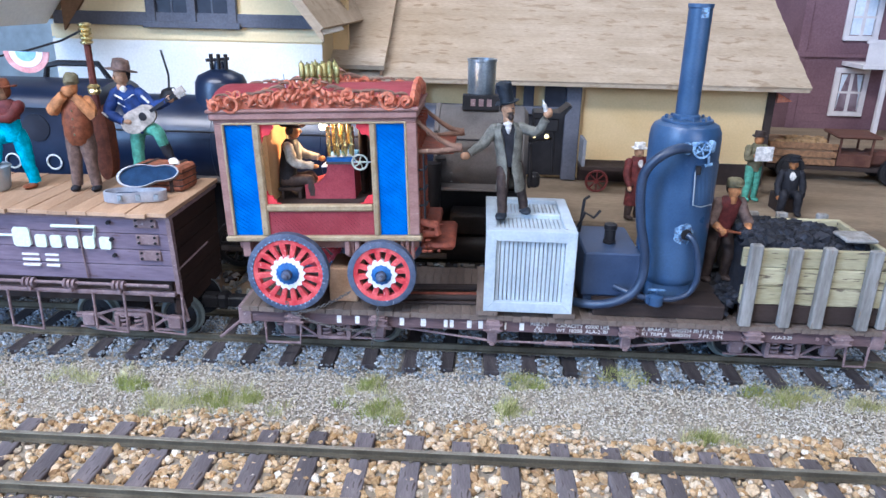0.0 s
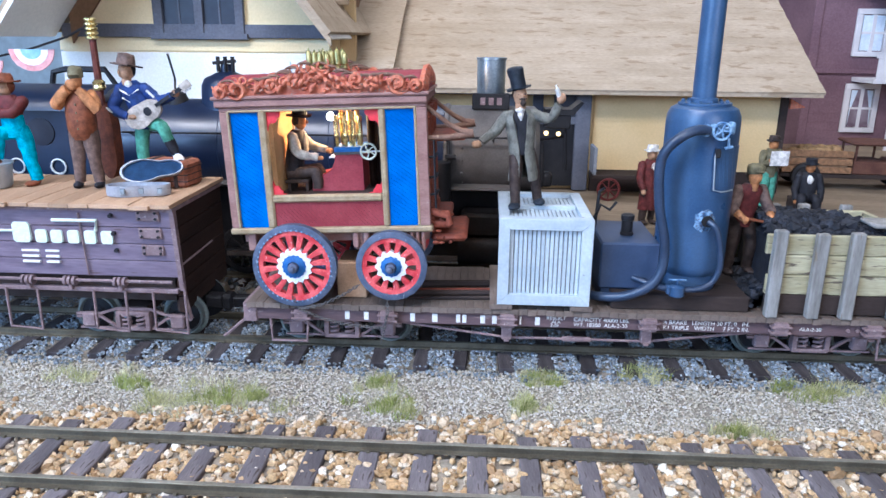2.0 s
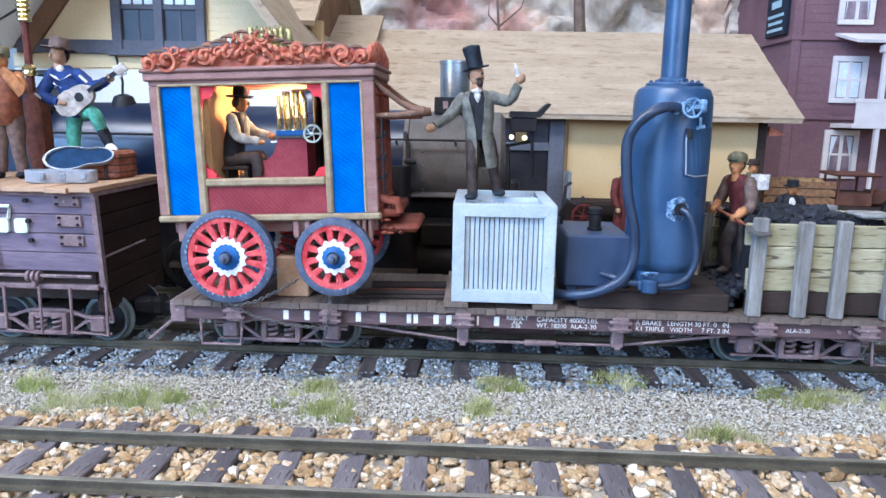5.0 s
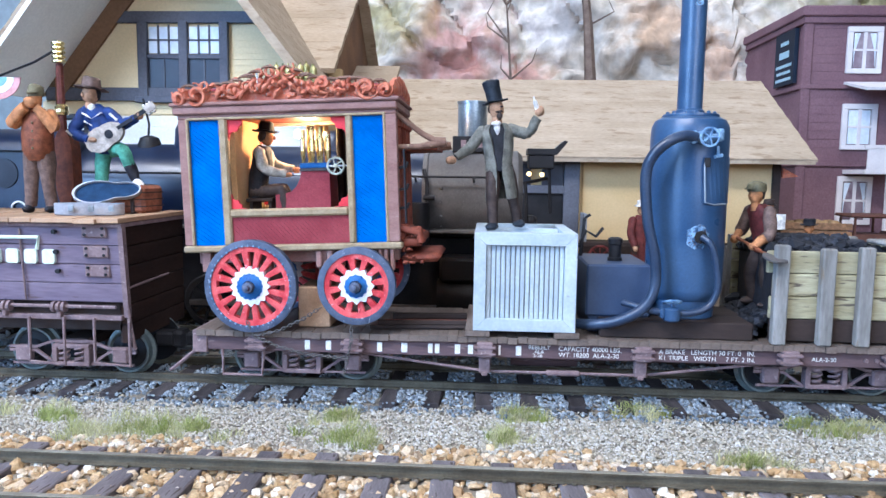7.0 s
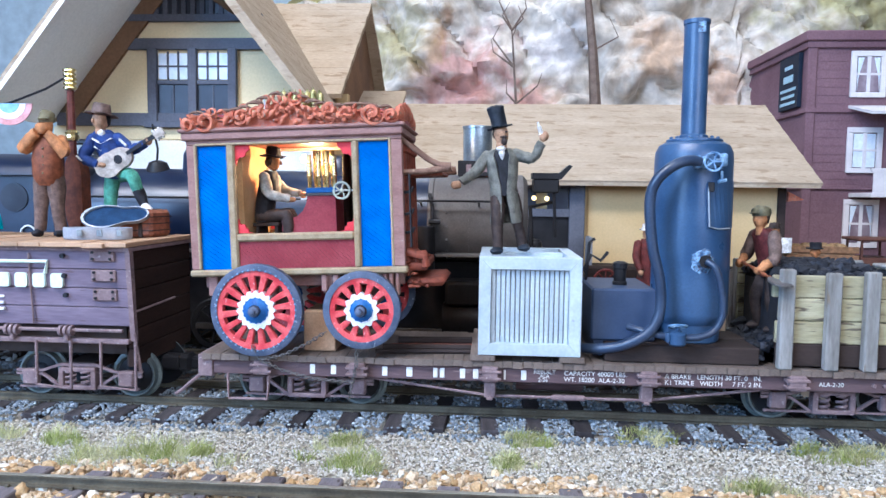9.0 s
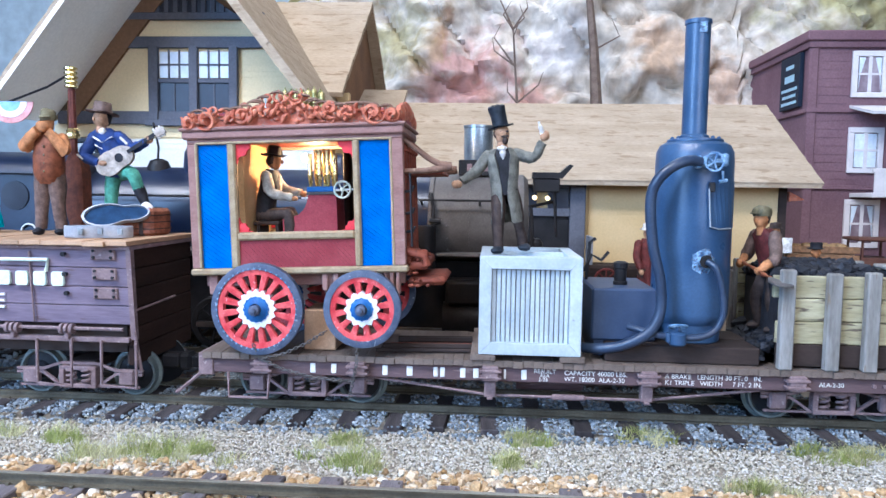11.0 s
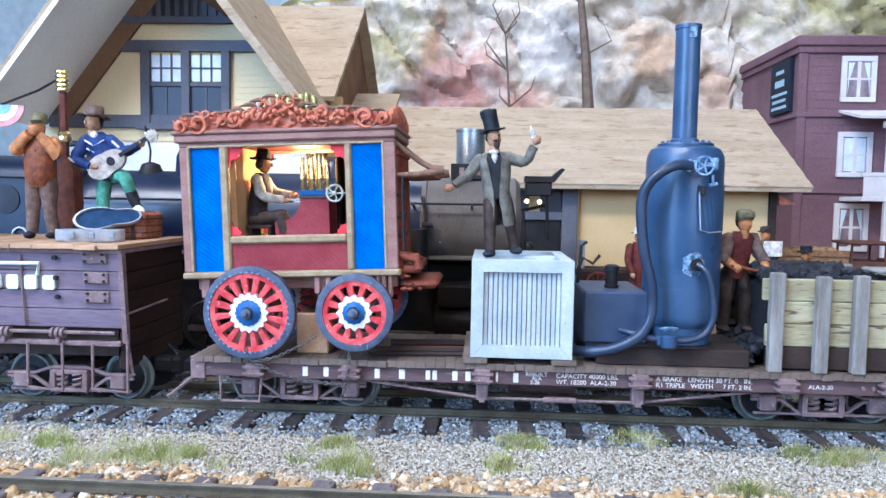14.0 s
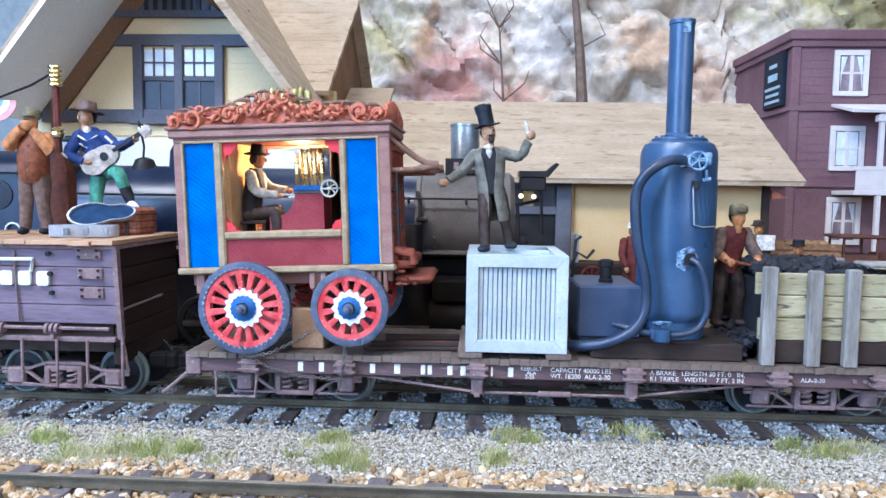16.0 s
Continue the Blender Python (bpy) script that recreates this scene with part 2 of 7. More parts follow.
M_CREST = S("carving_red", (0.40, 0.10, 0.055), (0.60, 0.22, 0.13), 170, 900, 0.6, bump=0.5, wear=(0.27, 0.21, 0.17), wear_at=0.60)
M_SCAL = S("scallop_red", (0.55, 0.035, 0.05), (0.65, 0.06, 0.07), 90, 900, 0.55)
M_BLUEP = S("panel_blue", (0.0, 0.095, 0.40), (0.003, 0.145, 0.52), 60, 900, 0.5, bump=0.3)
M_WRED = S("wheel_red", (0.50, 0.04, 0.05), (0.70, 0.13, 0.13), 150, 900, 0.5, wear=(0.76, 0.45, 0.45), wear_at=0.66)
M_WRIM = S("wheel_rim", (0.06, 0.08, 0.13), (0.11, 0.13, 0.19), 130, 900, 0.55, wear=(0.3, 0.33, 0.4), wear_at=0.66)
M_WWHITE = S("wheel_white", (0.75, 0.76, 0.78), (0.85, 0.85, 0.87), 100, 900, 0.5)
M_WBLUE = S("wheel_blue", (0.02, 0.09, 0.28), (0.04, 0.15, 0.38), 120, 900, 0.45)
M_CREAM = S("wagon_lining", (0.62, 0.36, 0.15), (0.74, 0.46, 0.22), 60, 900, 0.6)
M_LETTER = S("lettering_white", (0.70, 0.68, 0.64), (0.80, 0.78, 0.74), 300, 1500, 0.7, wear=(0.35, 0.27, 0.26), wear_at=0.68)
M_LETGREEN = S("lettering_pale_green", (0.62, 0.72, 0.62), (0.72, 0.8, 0.7), 300, 1500, 0.7, wear=(0.35, 0.3, 0.28), wear_at=0.7)
M_YELLOW = S("depot_yellow", (0.57, 0.41, 0.2), (0.63, 0.47, 0.25), 12, 400, 0.75, bump=0.1, grain=0.06)
# the depot yellow lifted paler, to make up for missing light on the gable
M_GABLE = S("gable_cream_yellow", (0.73, 0.575, 0.325), (0.79, 0.65, 0.40), 12, 400, 0.75, bump=0.1, grain=0.06)
M_LOWER_LIT = S("wainscot_white", (0.74, 0.71, 0.64), (0.82, 0.79, 0.73), 14, 400, 0.75, bump=0.1, grain=0.07)
M_TRIM = S("depot_trim", (0.085, 0.088, 0.108), (0.125, 0.128, 0.152), 20, 400, 0.75)
M_ROOF = S("roof_card", (0.355, 0.28, 0.195), (0.43, 0.345, 0.25), 34, 420, 0.9, bump=0.4, own=0.035, stretch=(0.4, 1, 1), wear=(0.30, 0.225, 0.15), wear_at=0.58, spec=0.15, grain=0.13)
M_SOFFIT = S("soffit_boards", (0.84, 0.80, 0.72), (0.89, 0.86, 0.79), 12, 300, 0.85, grain=0.06)
M_RAFTER = S("rafter_brown", (0.16, 0.09, 0.05), (0.23, 0.13, 0.07), 20, 300, 0.8)
M_HOTEL = S("hotel_maroon", (0.165, 0.092, 0.112), (0.22, 0.13, 0.152), 10, 300, 0.8, bump=0.2)
M_HWHITE = S("window_white", (0.68, 0.65, 0.66), (0.76, 0.73, 0.74), 40, 400, 0.6, grain=0.05)
M_SIGN = S("sign_navy", (0.01, 0.018, 0.035), (0.018, 0.028, 0.05), 30, 300, 0.6)
M_SIGNT = S("sign_letters", (0.35, 0.55, 0.66), (0.45, 0.62, 0.72), 200, 600, 0.6)
M_PLAT = S("platform_boards", (0.18, 0.135, 0.09), (0.26, 0.20, 0.135), 30, 400, 0.85, stretch=(0.3, 1, 1))
M_GROUND = S("layout_soil", (0.26, 0.225, 0.18), (0.38, 0.34, 0.28), 25, 600, 0.95, bump=0.9)
M_SKY = S("painted_sky", (0.42, 0.52, 0.58), (0.55, 0.63, 0.66), 1.2, 30, 0.9, bump=0.0)
M_WALL = S("room_wall", (0.08, 0.075, 0.065), (0.10, 0.095, 0.085), 2, 80, 0.9)
M_CEIL = S("room_ceiling", (0.12, 0.115, 0.11), (0.15, 0.145, 0.135), 2, 80, 0.9)
M_FLOOR = S("room_floor", (0.07, 0.055, 0.045), (0.09, 0.075, 0.06), 2, 60, 0.7)
M_ROCK = rockface("rock_face")
M_COAL = S("coal", (0.012, 0.013, 0.017), (0.03, 0.032, 0.04), 200, 900, 0.55, bump=0.5, island=0.6, spec=0.18)
M_ST_WARM = pebbles("warm_gravel", [(0.24, 0.14, 0.06), (0.52, 0.37, 0.20), (0.36, 0.22, 0.09), (0.66, 0.55, 0.40), (0.46, 0.29, 0.13), (0.72, 0.66, 0.55), (0.30, 0.18, 0.08), (0.60, 0.45, 0.27)])
M_ST_FINE = pebbles("fine_gravel", [(0.36, 0.31, 0.23), (0.50, 0.46, 0.37), (0.42, 0.36, 0.26), (0.60, 0.57, 0.51), (0.30, 0.26, 0.20), (0.50, 0.46, 0.37), (0.56, 0.54, 0.49), (0.40, 0.37, 0.31)])
M_ST_COLD = pebbles("grey_ballast", [(0.05, 0.065, 0.085), (0.25, 0.29, 0.33), (0.10, 0.125, 0.15), (0.46, 0.50, 0.53), (0.14, 0.17, 0.20), (0.30, 0.32, 0.33), (0.07, 0.085, 0.10)])
M_GRASS = S("static_grass", (0.34, 0.33, 0.13), (0.56, 0.52, 0.30), 60, 300, 0.8, island=0.35, bump=0)
M_GREENS = S("bright_grass", (0.20, 0.23, 0.05), (0.32, 0.34, 0.11), 60, 300, 0.8, island=0.35, bump=0)
M_BUSH = S("dry_bush", (0.28, 0.25, 0.10), (0.42, 0.36, 0.18), 20, 200, 0.9, island=0.4)
M_TWIG = S("twig_bark", (0.14, 0.10, 0.08), (0.2, 0.15, 0.12), 60, 300, 0.9)
M_BULB = glow("warm_bulb", (1.0, 0.80, 0.45), 30)
M_LAMPW = glow("loco_lamp", (1.0, 0.72, 0.28), 2.0)
M_PANE = S("dark_pane", (0.02, 0.022, 0.032), (0.04, 0.044, 0.06), 20, 100, 0.35, bump=0, spec=0.3)
M_HPANE = S("hotel_pane", (0.17, 0.12, 0.15), (0.42, 0.36, 0.40), 22, 100, 0.3, bump=0)
M_CURT_SKY = S("curtain_blue", (0.66, 0.75, 0.86), (0.80, 0.87, 0.94), 60, 200, 0.8, grain=0.08)

# ---- building in centimetres ----


def pc(x, y, z, rx=0, ry=0, rz=0):
    return pose(x / 100, y / 100, z / 100, rx, ry, rz)


def part(name, bm, mats, parent=None, label="", smooth=False, m=None):
    """Links a bmesh, in centimetres, as one mesh object."""
    bmesh.ops.scale(bm, vec=(0.01, 0.01, 0.01), verts=bm.verts)
    bmesh.ops.recalc_face_normals(bm, faces=bm.faces)
    me = bpy.data.meshes.new(name)
    if smooth:
        for f in bm.faces:
            f.smooth = True
    bm.to_mesh(me)
    bm.free()
    for k in mats if isinstance(mats, (list, tuple)) else [mats]:
        me.materials.append(k)
    if smooth:
        me.set_sharp_from_angle(angle=radians(smooth if smooth > 1 else 50))
    ob = new(name, me)
    ob.parent = parent
    if m is not None:
        ob.matrix_basis = m
    if label:
        ob["label"] = label
    return ob


def again(ob, m, parent=None):
    """One more object on the same mesh."""
    o = new(ob.name.split(".")[0], ob.data)
    o.parent = parent if parent else ob.parent
    o.matrix_basis = m
    return o


def thing(name, m, label, category, group="", kind=""):
    return tagged(thing_empty(name, m), label, category, group, kind)


def thing_empty(name, m):
    e = new(name)
    e.empty_display_size = 0.02
    e.matrix_basis = m
    return e


def B():
    return bmesh.new()


def box(bm, x0, x1, y0, y1, z0, z1, mi=0, bev=0.0, m=None):
    vs = [bm.verts.new((x, y, z)) for z in (z0, z1) for y in (y0, y1) for x in (x0, x1)]
    fs = [bm.faces.new([vs[i] for i in q]) for q in ((0, 2, 3, 1), (4, 5, 7, 6), (0, 1, 5, 4), (2, 6, 7, 3), (0, 4, 6, 2), (1, 3, 7, 5))]
    for f in fs:
        f.material_index = mi
    if bev:
        r = bmesh.ops.bevel(bm, geom=list({e for f in fs for e in f.edges}), offset=bev, segments=1, affect="EDGES", profile=0.5)
        for f in r["faces"]:
            f.material_index = mi
        vs = list({v for f in r["faces"] for v in f.verts})
    if m is not None:
        bmesh.ops.transform(bm, matrix=m, verts=vs)
    return bm


def ring_stack(bm, rings, mi=0, caps=True, closed=False):
    """Skins a stack of rings of points."""
    rows = [[bm.verts.new(p) for p in r] for r in rings]
    k = len(rows[0])
    for a, b in zip(rows, rows[1:] + ([rows[0]] if closed else [])):
        for i in range(k):
            bm.faces.new((a[i], a[(i + 1) % k], b[(i + 1) % k], b[i])).material_index = mi
    if caps and not closed:
        bm.faces.new(rows[0][::-1]).material_index = mi
        bm.faces.new(rows[-1]).material_index = mi
    return bm


def tube(bm, pts, r, seg=8, mi=0, closed=False, caps=True):
    """A round rod along points; r is one radius or one for each point."""
    pts = [Vector(p) for p in pts]
    rs = r if isinstance(r, (list, tuple)) else [r] * len(pts)
    rings, up = [], None
    for i, p in enumerate(pts):
        a = pts[i - 1] if (i or closed) else p
        b = pts[(i + 1) % len(pts)] if (i < len(pts) - 1 or closed) else p
        t = (b - a).normalized()
        if up is None:
            up = t.orthogonal().normalized()
        up = (up - t * up.dot(t)).normalized()
        s = t.cross(up)
        rings.append([p + rs[i] * (math.cos(w) * up + math.sin(w) * s) for w in (2 * math.pi * k / seg for k in range(seg))])
    return ring_stack(bm, rings, mi, caps, closed)


def lathe(bm, prof, seg=20, mi=0, m=None, caps=True):
    """Turns a profile of (radius, height) round the z axis."""
    rings = [[Vector((r * math.cos(2 * math.pi * k / seg), r * math.sin(2 * math.pi * k / seg), z)) for k in range(seg)] for r, z in prof]
    if m is not None:
        rings = [[m @ p for p in q] for q in rings]
    return ring_stack(bm, rings, mi, caps)


def ball(bm, c, r, mi=0, seg=10, m=None):
    rx, ry, rz = r if isinstance(r, (list, tuple)) else (r, r, r)
    mm = Matrix.Translation(c) @ (m if m is not None else Matrix()) @ Matrix.Diagonal((rx, ry, rz, 1))
    prof = [(max(0.02, math.sin(math.pi * k / 6)), -math.cos(math.pi * k / 6)) for k in range(7)]
    return lathe(bm, prof, seg, mi, mm)


def prism(bm, pts, y0, y1, mi=0):
    """A polygon in x and z, drawn out from y0 to y1."""
    a = [bm.verts.new((x, y0, z)) for x, z in pts]
    b = [bm.verts.new((x, y1, z)) for x, z in pts]
    bm.faces.new(a).material_index = mi
    bm.faces.new(b[::-1]).material_index = mi
    for i in range(len(pts)):
        j = (i + 1) % len(pts)
        bm.faces.new((a[j], a[i], b[i], b[j])).material_index = mi
    return bm


def slab(bm, quad, thick, mi=0):
    """A board on four corners, thickened along its normal (downwards)."""
    q = [Vector(p) for p in quad]
    nrm = (q[1] - q[0]).cross(q[3] - q[0]).normalized()
    a = [bm.verts.new(p) for p in q]
    b = [bm.verts.new(p - nrm * thick) for p in q]
    bm.faces.new(a).material_index = mi
    bm.faces.new(b[::-1]).material_index = mi
    for i in range(4):
        j = (i + 1) % 4
        bm.faces.new((a[j], a[i], b[i], b[j])).material_index = mi
    return bm


RY90 = Matrix.Rotation(math.pi / 2, 4, "Y")
RX90 = Matrix.Rotation(math.pi / 2, 4, "X")


def along_y(x, y, z):
    """A lathe's frame whose axis points at the viewer (towards -y)."""
    return Matrix.Translation((x, y, z)) @ RX90


def along_x(x, y, z):
    return Matrix.Translation((x, y, z)) @ RY90


# ---- the room and the layout's ground ----
def setting():
    def wall(name, *a, mat=M_WALL):
        return tagged(part(name, box(B(), *a), mat), kind="structure")

    wall("floor", -260, 300, -190, 260, -102, -100, mat=M_FLOOR)
    tagged(part("ceiling", box(B(), -260, 300, -190, 260, 165, 167), M_CEIL), kind="structure")
    wall("wall_west", -262, -260, -190, 260, -100, 165)
    wall("wall_east", 300, 302, -190, 260, -100, 165)
    wall("wall_north", -260, 300, 260, 262, -100, 165)
    # the wall behind the viewer, with two window openings, the right one added
    south = B()
    for x0, x1, z0, z1 in ((-260, -232, -100, 165), (-112, 35, -100, 165), (135, 300, -100, 165), (-232, -112, -100, 30), (35, 135, -100, 30), (-232, -112, 162, 165), (35, 135, 162, 165)):
        box(south, x0, x1, -192, -190, z0, z1)
    tagged(part("wall_south", south, M_WALL), kind="structure")
    g = B()
    nx, ny = 120, 60
    for j in range(ny + 1):
        for i in range(nx + 1):
            x, y = -90 + 260 * i / nx, -40 + 230 * (j / ny) ** 1.6
            z = -0.02 + 0.1 * noise.noise((x * 0.25, y * 0.25, 0)) + (0.3 if y < -9.5 else 0)
            g.verts.new((x, y, min(z, 0.3)))
    g.verts.ensure_lookup_table()
    for j in range(ny):
        for i in range(nx):
            a = j * (nx + 1) + i
            g.faces.new((g.verts[a], g.verts[a + 1], g.verts[a + nx + 2], g.verts[a + nx + 1]))
    tagged(part("ground", g, M_GROUND, smooth=80), kind="structure")
    tagged(part("layout_base", box(B(), -90, 170, -40, 190, -9, -2), M_DARKW), kind="structure")
    # painted sky behind everything
    tagged(part("backdrop", box(B(), -255, 295, 215, 217, -20, 160), M_SKY), kind="structure")


setting()


# ---- tracks ----
def track(name, y0, y1, top, x0, x1, step, label, kind_top, half=4.6, wood=M_TIED):
    """Two rails on ties; the gauge lies between y0 and y1, and top is the height of the rail heads."""
    t = thing(name, Matrix(), label, "track")
    for y in (y0, y1):
        b = B()
        prof = [(-0.30, -0.55), (0.30, -0.55), (0.30, -0.47), (0.06, -0.42), (0.06, -0.16), (0.16, -0.12), (0.16, -0.02), (0.12, 0), (-0.12, 0), (-0.16, -0.02), (-0.16, -0.12), (-0.06, -0.16), (-0.06, -0.42), (-0.30, -0.47)]
        rings = [[Vector((x, y + py, top + pz)) for py, pz in prof] for x in np.linspace(x0, x1, 12)]
        ring_stack(b, rings, 0)
        for f in b.faces:
            if f.calc_center_median().z > top - 0.03:
                f.material_index = 1
        part("rail", b, [M_RAIL, kind_top], t)
    rnd = random.Random(name)
    first = part("tie", box(B(), -0.58, 0.58, -half, half, -0.75, 0, bev=0.07), wood, t)
    spike = part("spike", box(B(), -0.1, 0.1, -0.09, 0.09, 0, 0.14, bev=0.02), M_RAIL, t)
    n, used = int((x1 - x0) / step), False
    for i in range(n):
        x = x0 + (i + 0.5) * step + rnd.uniform(-0.15, 0.15)
        m = pc(x, (y0 + y1) / 2 + rnd.uniform(-0.25, 0.25), top - 0.55 + rnd.uniform(-0.05, 0.0), 0, 0, rnd.uniform(-2, 2))
        if i == 0:
            first.matrix_basis = m
        else:
            again(first, m)
        for y in (y0 - 0.36, y0 + 0.36, y1 - 0.36, y1 + 0.36):
            ms = pc(x + rnd.uniform(-0.2, 0.2), y, top - 0.56)
            if not used:
                spike.matrix_basis, used = ms, True
            elif -36 < x < 44:
                again(spike, ms)
    return t


track("siding_track", -16.95, -12.3, 1.25, -52, 56, 3.1, "empty narrow gauge track on wooden ties in warm gravel", M_RAILTOP, wood=M_TIE)
track("main_track", 2.3, 6.9, 1.05, -75, 75, 3.1, "weathered narrow gauge track on dark ties under the train", M_RAIL, 5.3)
track("station_track", 17.6, 22.2, 1.05, -85, 60, 3.1, "track beside the platform under the locomotive", M_RAIL)


def stones(name, mat, count, area_xy, size, z, label, seed, keep=None, sides=20):
    """A bed of loose stones in one mesh."""
    rnd = np.random.RandomState(seed)
    t = (1 + 5 ** 0.5) / 2
    ico = np.array([(-1, t, 0), (1, t, 0), (-1, -t, 0), (1, -t, 0), (0, -1, t), (0, 1, t), (0, -1, -t), (0, 1, -t), (t, 0, -1), (t, 0, 1), (-t, 0, -1), (-t, 0, 1)], float) / 1.9
    fac = np.array([(0, 11, 5), (0, 5, 1), (0, 1, 7), (0, 7, 10), (0, 10, 11), (1, 5, 9), (5, 11, 4), (11, 10, 2), (10, 7, 6), (7, 1, 8), (3, 9, 4), (3, 4, 2), (3, 2, 6), (3, 6, 8), (3, 8, 9), (4, 9, 5), (2, 4, 11), (6, 2, 10), (8, 6, 7), (9, 8, 1)])
    x0, x1, y0, y1 = area_xy
    vs, fs, k = [], [], 0
    for i in range(count):
        x, y = rnd.uniform(x0, x1), rnd.uniform(y0, y1)
        if keep and not keep(x, y, rnd):
            continue
        s = size * rnd.uniform(0.5, 1.0) * (1.6 if rnd.rand() < 0.06 else 1)
        q = ico * (1 + rnd.uniform(-0.28, 0.28, (12, 1))) * s * rnd.uniform((0.75, 0.6, 0.5), (1.25, 1.1, 0.9))
        a = rnd.uniform(0, 6.28)
        c, d = math.cos(a), math.sin(a)
        q = q @ np.array([(c, d, 0), (-d, c, 0), (0, 0, 1)])
        tilt = rnd.uniform(-0.5, 0.5)
        q = q @ np.array([(1, 0, 0), (0, math.cos(tilt), math.sin(tilt)), (0, -math.sin(tilt), math.cos(tilt))])
        h = z(x, y) if callable(z) else z
        vs.append((q + (x, y, h + rnd.uniform(-0.35, 0.3) * s)) * 0.01)
        fs.append(fac + k * 12)
        k += 1
    me = bpy.data.meshes.new(name)
    me.from_pydata(np.concatenate(vs).tolist(), [], np.concatenate(fs).tolist())
    me.materials.append(mat)
    return tagged(new(name, me), label, "gravel", kind="stuff")


def soft_edge(lo, hi, fade):
    def keep(x, y, rnd):
        wob = 0.9 * math.sin(x * 0.31) + 0.7 * math.sin(x * 0.83 + 1)
        d = min(y - (lo + wob), (hi + wob) - y)
        return d > fade * (rnd.rand() - 0.5) * 2
    return keep


stones("siding_gravel", M_ST_WARM, 15000, (-46, 50, -24.5, -7.2), 0.30, lambda x, y: 0.42 if -18.8 < y < -10.4 else (0.33 if y < -9 else 0.15), "warm tan and white ballast stones round the empty track", 1, soft_edge(-24, -8.3, 1.2))
stones("yard_gravel", M_ST_FINE, 42000, (-46, 50, -10.5, 0.2), 0.10, 0.13, "fine grey gravel with pale chips between the tracks", 2, soft_edge(-9.6, -0.4, 0.9))
def between_ties(x, y, rnd):
    off = abs(((x + 75) / 3.1) % 1 - 0.5) * 3.1
    return (off > 0.62 + 0.12 * (rnd.rand() - 0.5) or (y < -0.9 and rnd.rand() < 0.4)) and y > -1.9 + 1.0 * (rnd.rand() - 0.5)


stones("main_ballast", M_ST_COLD, 30000, (-52, 48, -2.4, 10.5), 0.14, lambda x, y: 0.48 - (0.2 if y < -1.0 else 0), "blue grey ballast stones heaped between the ties", 3, between_ties)
stones("station_ballast", M_ST_COLD, 3500, (-80, 60, 11, 25), 0.4, 0.35, "dark ballast under the locomotive", 4)


def grass():
    rnd = random.Random(5)
    spots = [(14.1, -0.6, 1.6, 1), (-16.8, -6.6, 3.2, 0), (-13.5, -6.0, 2.0, 0), (-3.6, -6.3, 2.0, 1), (-5.0, -3.4, 1.7, 0), (5.4, -5.6, 1.7, 0), (6.6, -1.8, 1.8, 0), (18.2, -8.2, 1.7, 0), (24.6, -2.0, 2.2, 1), (27.5, -1.6, 1.8, 0), (-15.6, -6.3, 1.3, 1), (-12.6, -5.8, 0.8, 1), (-4.6, -3.5, 0.8, 1), (5.6, -5.6, 0.8, 1), (6.9, -1.8, 0.8, 1), (14.4, -0.9, 1.5, 0), (-3.2, -6.6, 1.6, 0), (25.0, -2.2, 1.8, 0), (-22, -4.4, 1.2, 1), (18.4, -8.1, 0.6, 1), (-24.5, -3.6, 2.2, 0), (-33, -5.4, 2.0, 1), (-19.5, -7.2, 1.8, 0), (31, -3, 2, 0)]
    for mi, name, mat in ((0, "dry_grass", M_GRASS), (1, "green_grass", M_GREENS)):
        vs, fs = [], []
        for x, y, r, _ in (s for s in spots if s[3] == mi):
            clumps = [(x + rnd.gauss(0, r * 0.55), y + rnd.gauss(0, r * 0.3), r * rnd.uniform(0.12, 0.34), rnd.uniform(0.5, 1.0)) for _ in range(11)]
            for cx, cy, cr, ch in clumps:
                for i in range(int(22 + 46 * cr)):
                    a, d = rnd.uniform(0, 6.28), cr * rnd.random() ** 0.5
                    px, py = cx + d * math.cos(a) * 1.3, cy + d * math.sin(a) * 0.8
                    h = rnd.uniform(0.3, 1.25) * ch
                    lx, ly = rnd.gauss(0.1, 0.5) * h, rnd.gauss(-0.1, 0.45) * h
                    w = 0.02
                    k = len(vs)
                    vs += [(px - w, py, 0.0), (px + w, py, 0.0), (px + lx * 0.4 + w * 0.7, py + ly * 0.4, h * 0.6), (px + lx * 0.4 - w * 0.7, py + ly * 0.4, h * 0.6), (px + lx, py + ly, h * 0.9)]
                    fs += [(k, k + 1, k + 2, k + 3), (k + 3, k + 2, k + 4)]
        me = bpy.data.meshes.new(name)
        me.from_pydata((np.array(vs) * 0.01).tolist(), [], fs)
        me.materials.append(mat)
        tagged(new(name, me), "tufts of static grass in the gravel", "grass", kind="stuff")


grass()


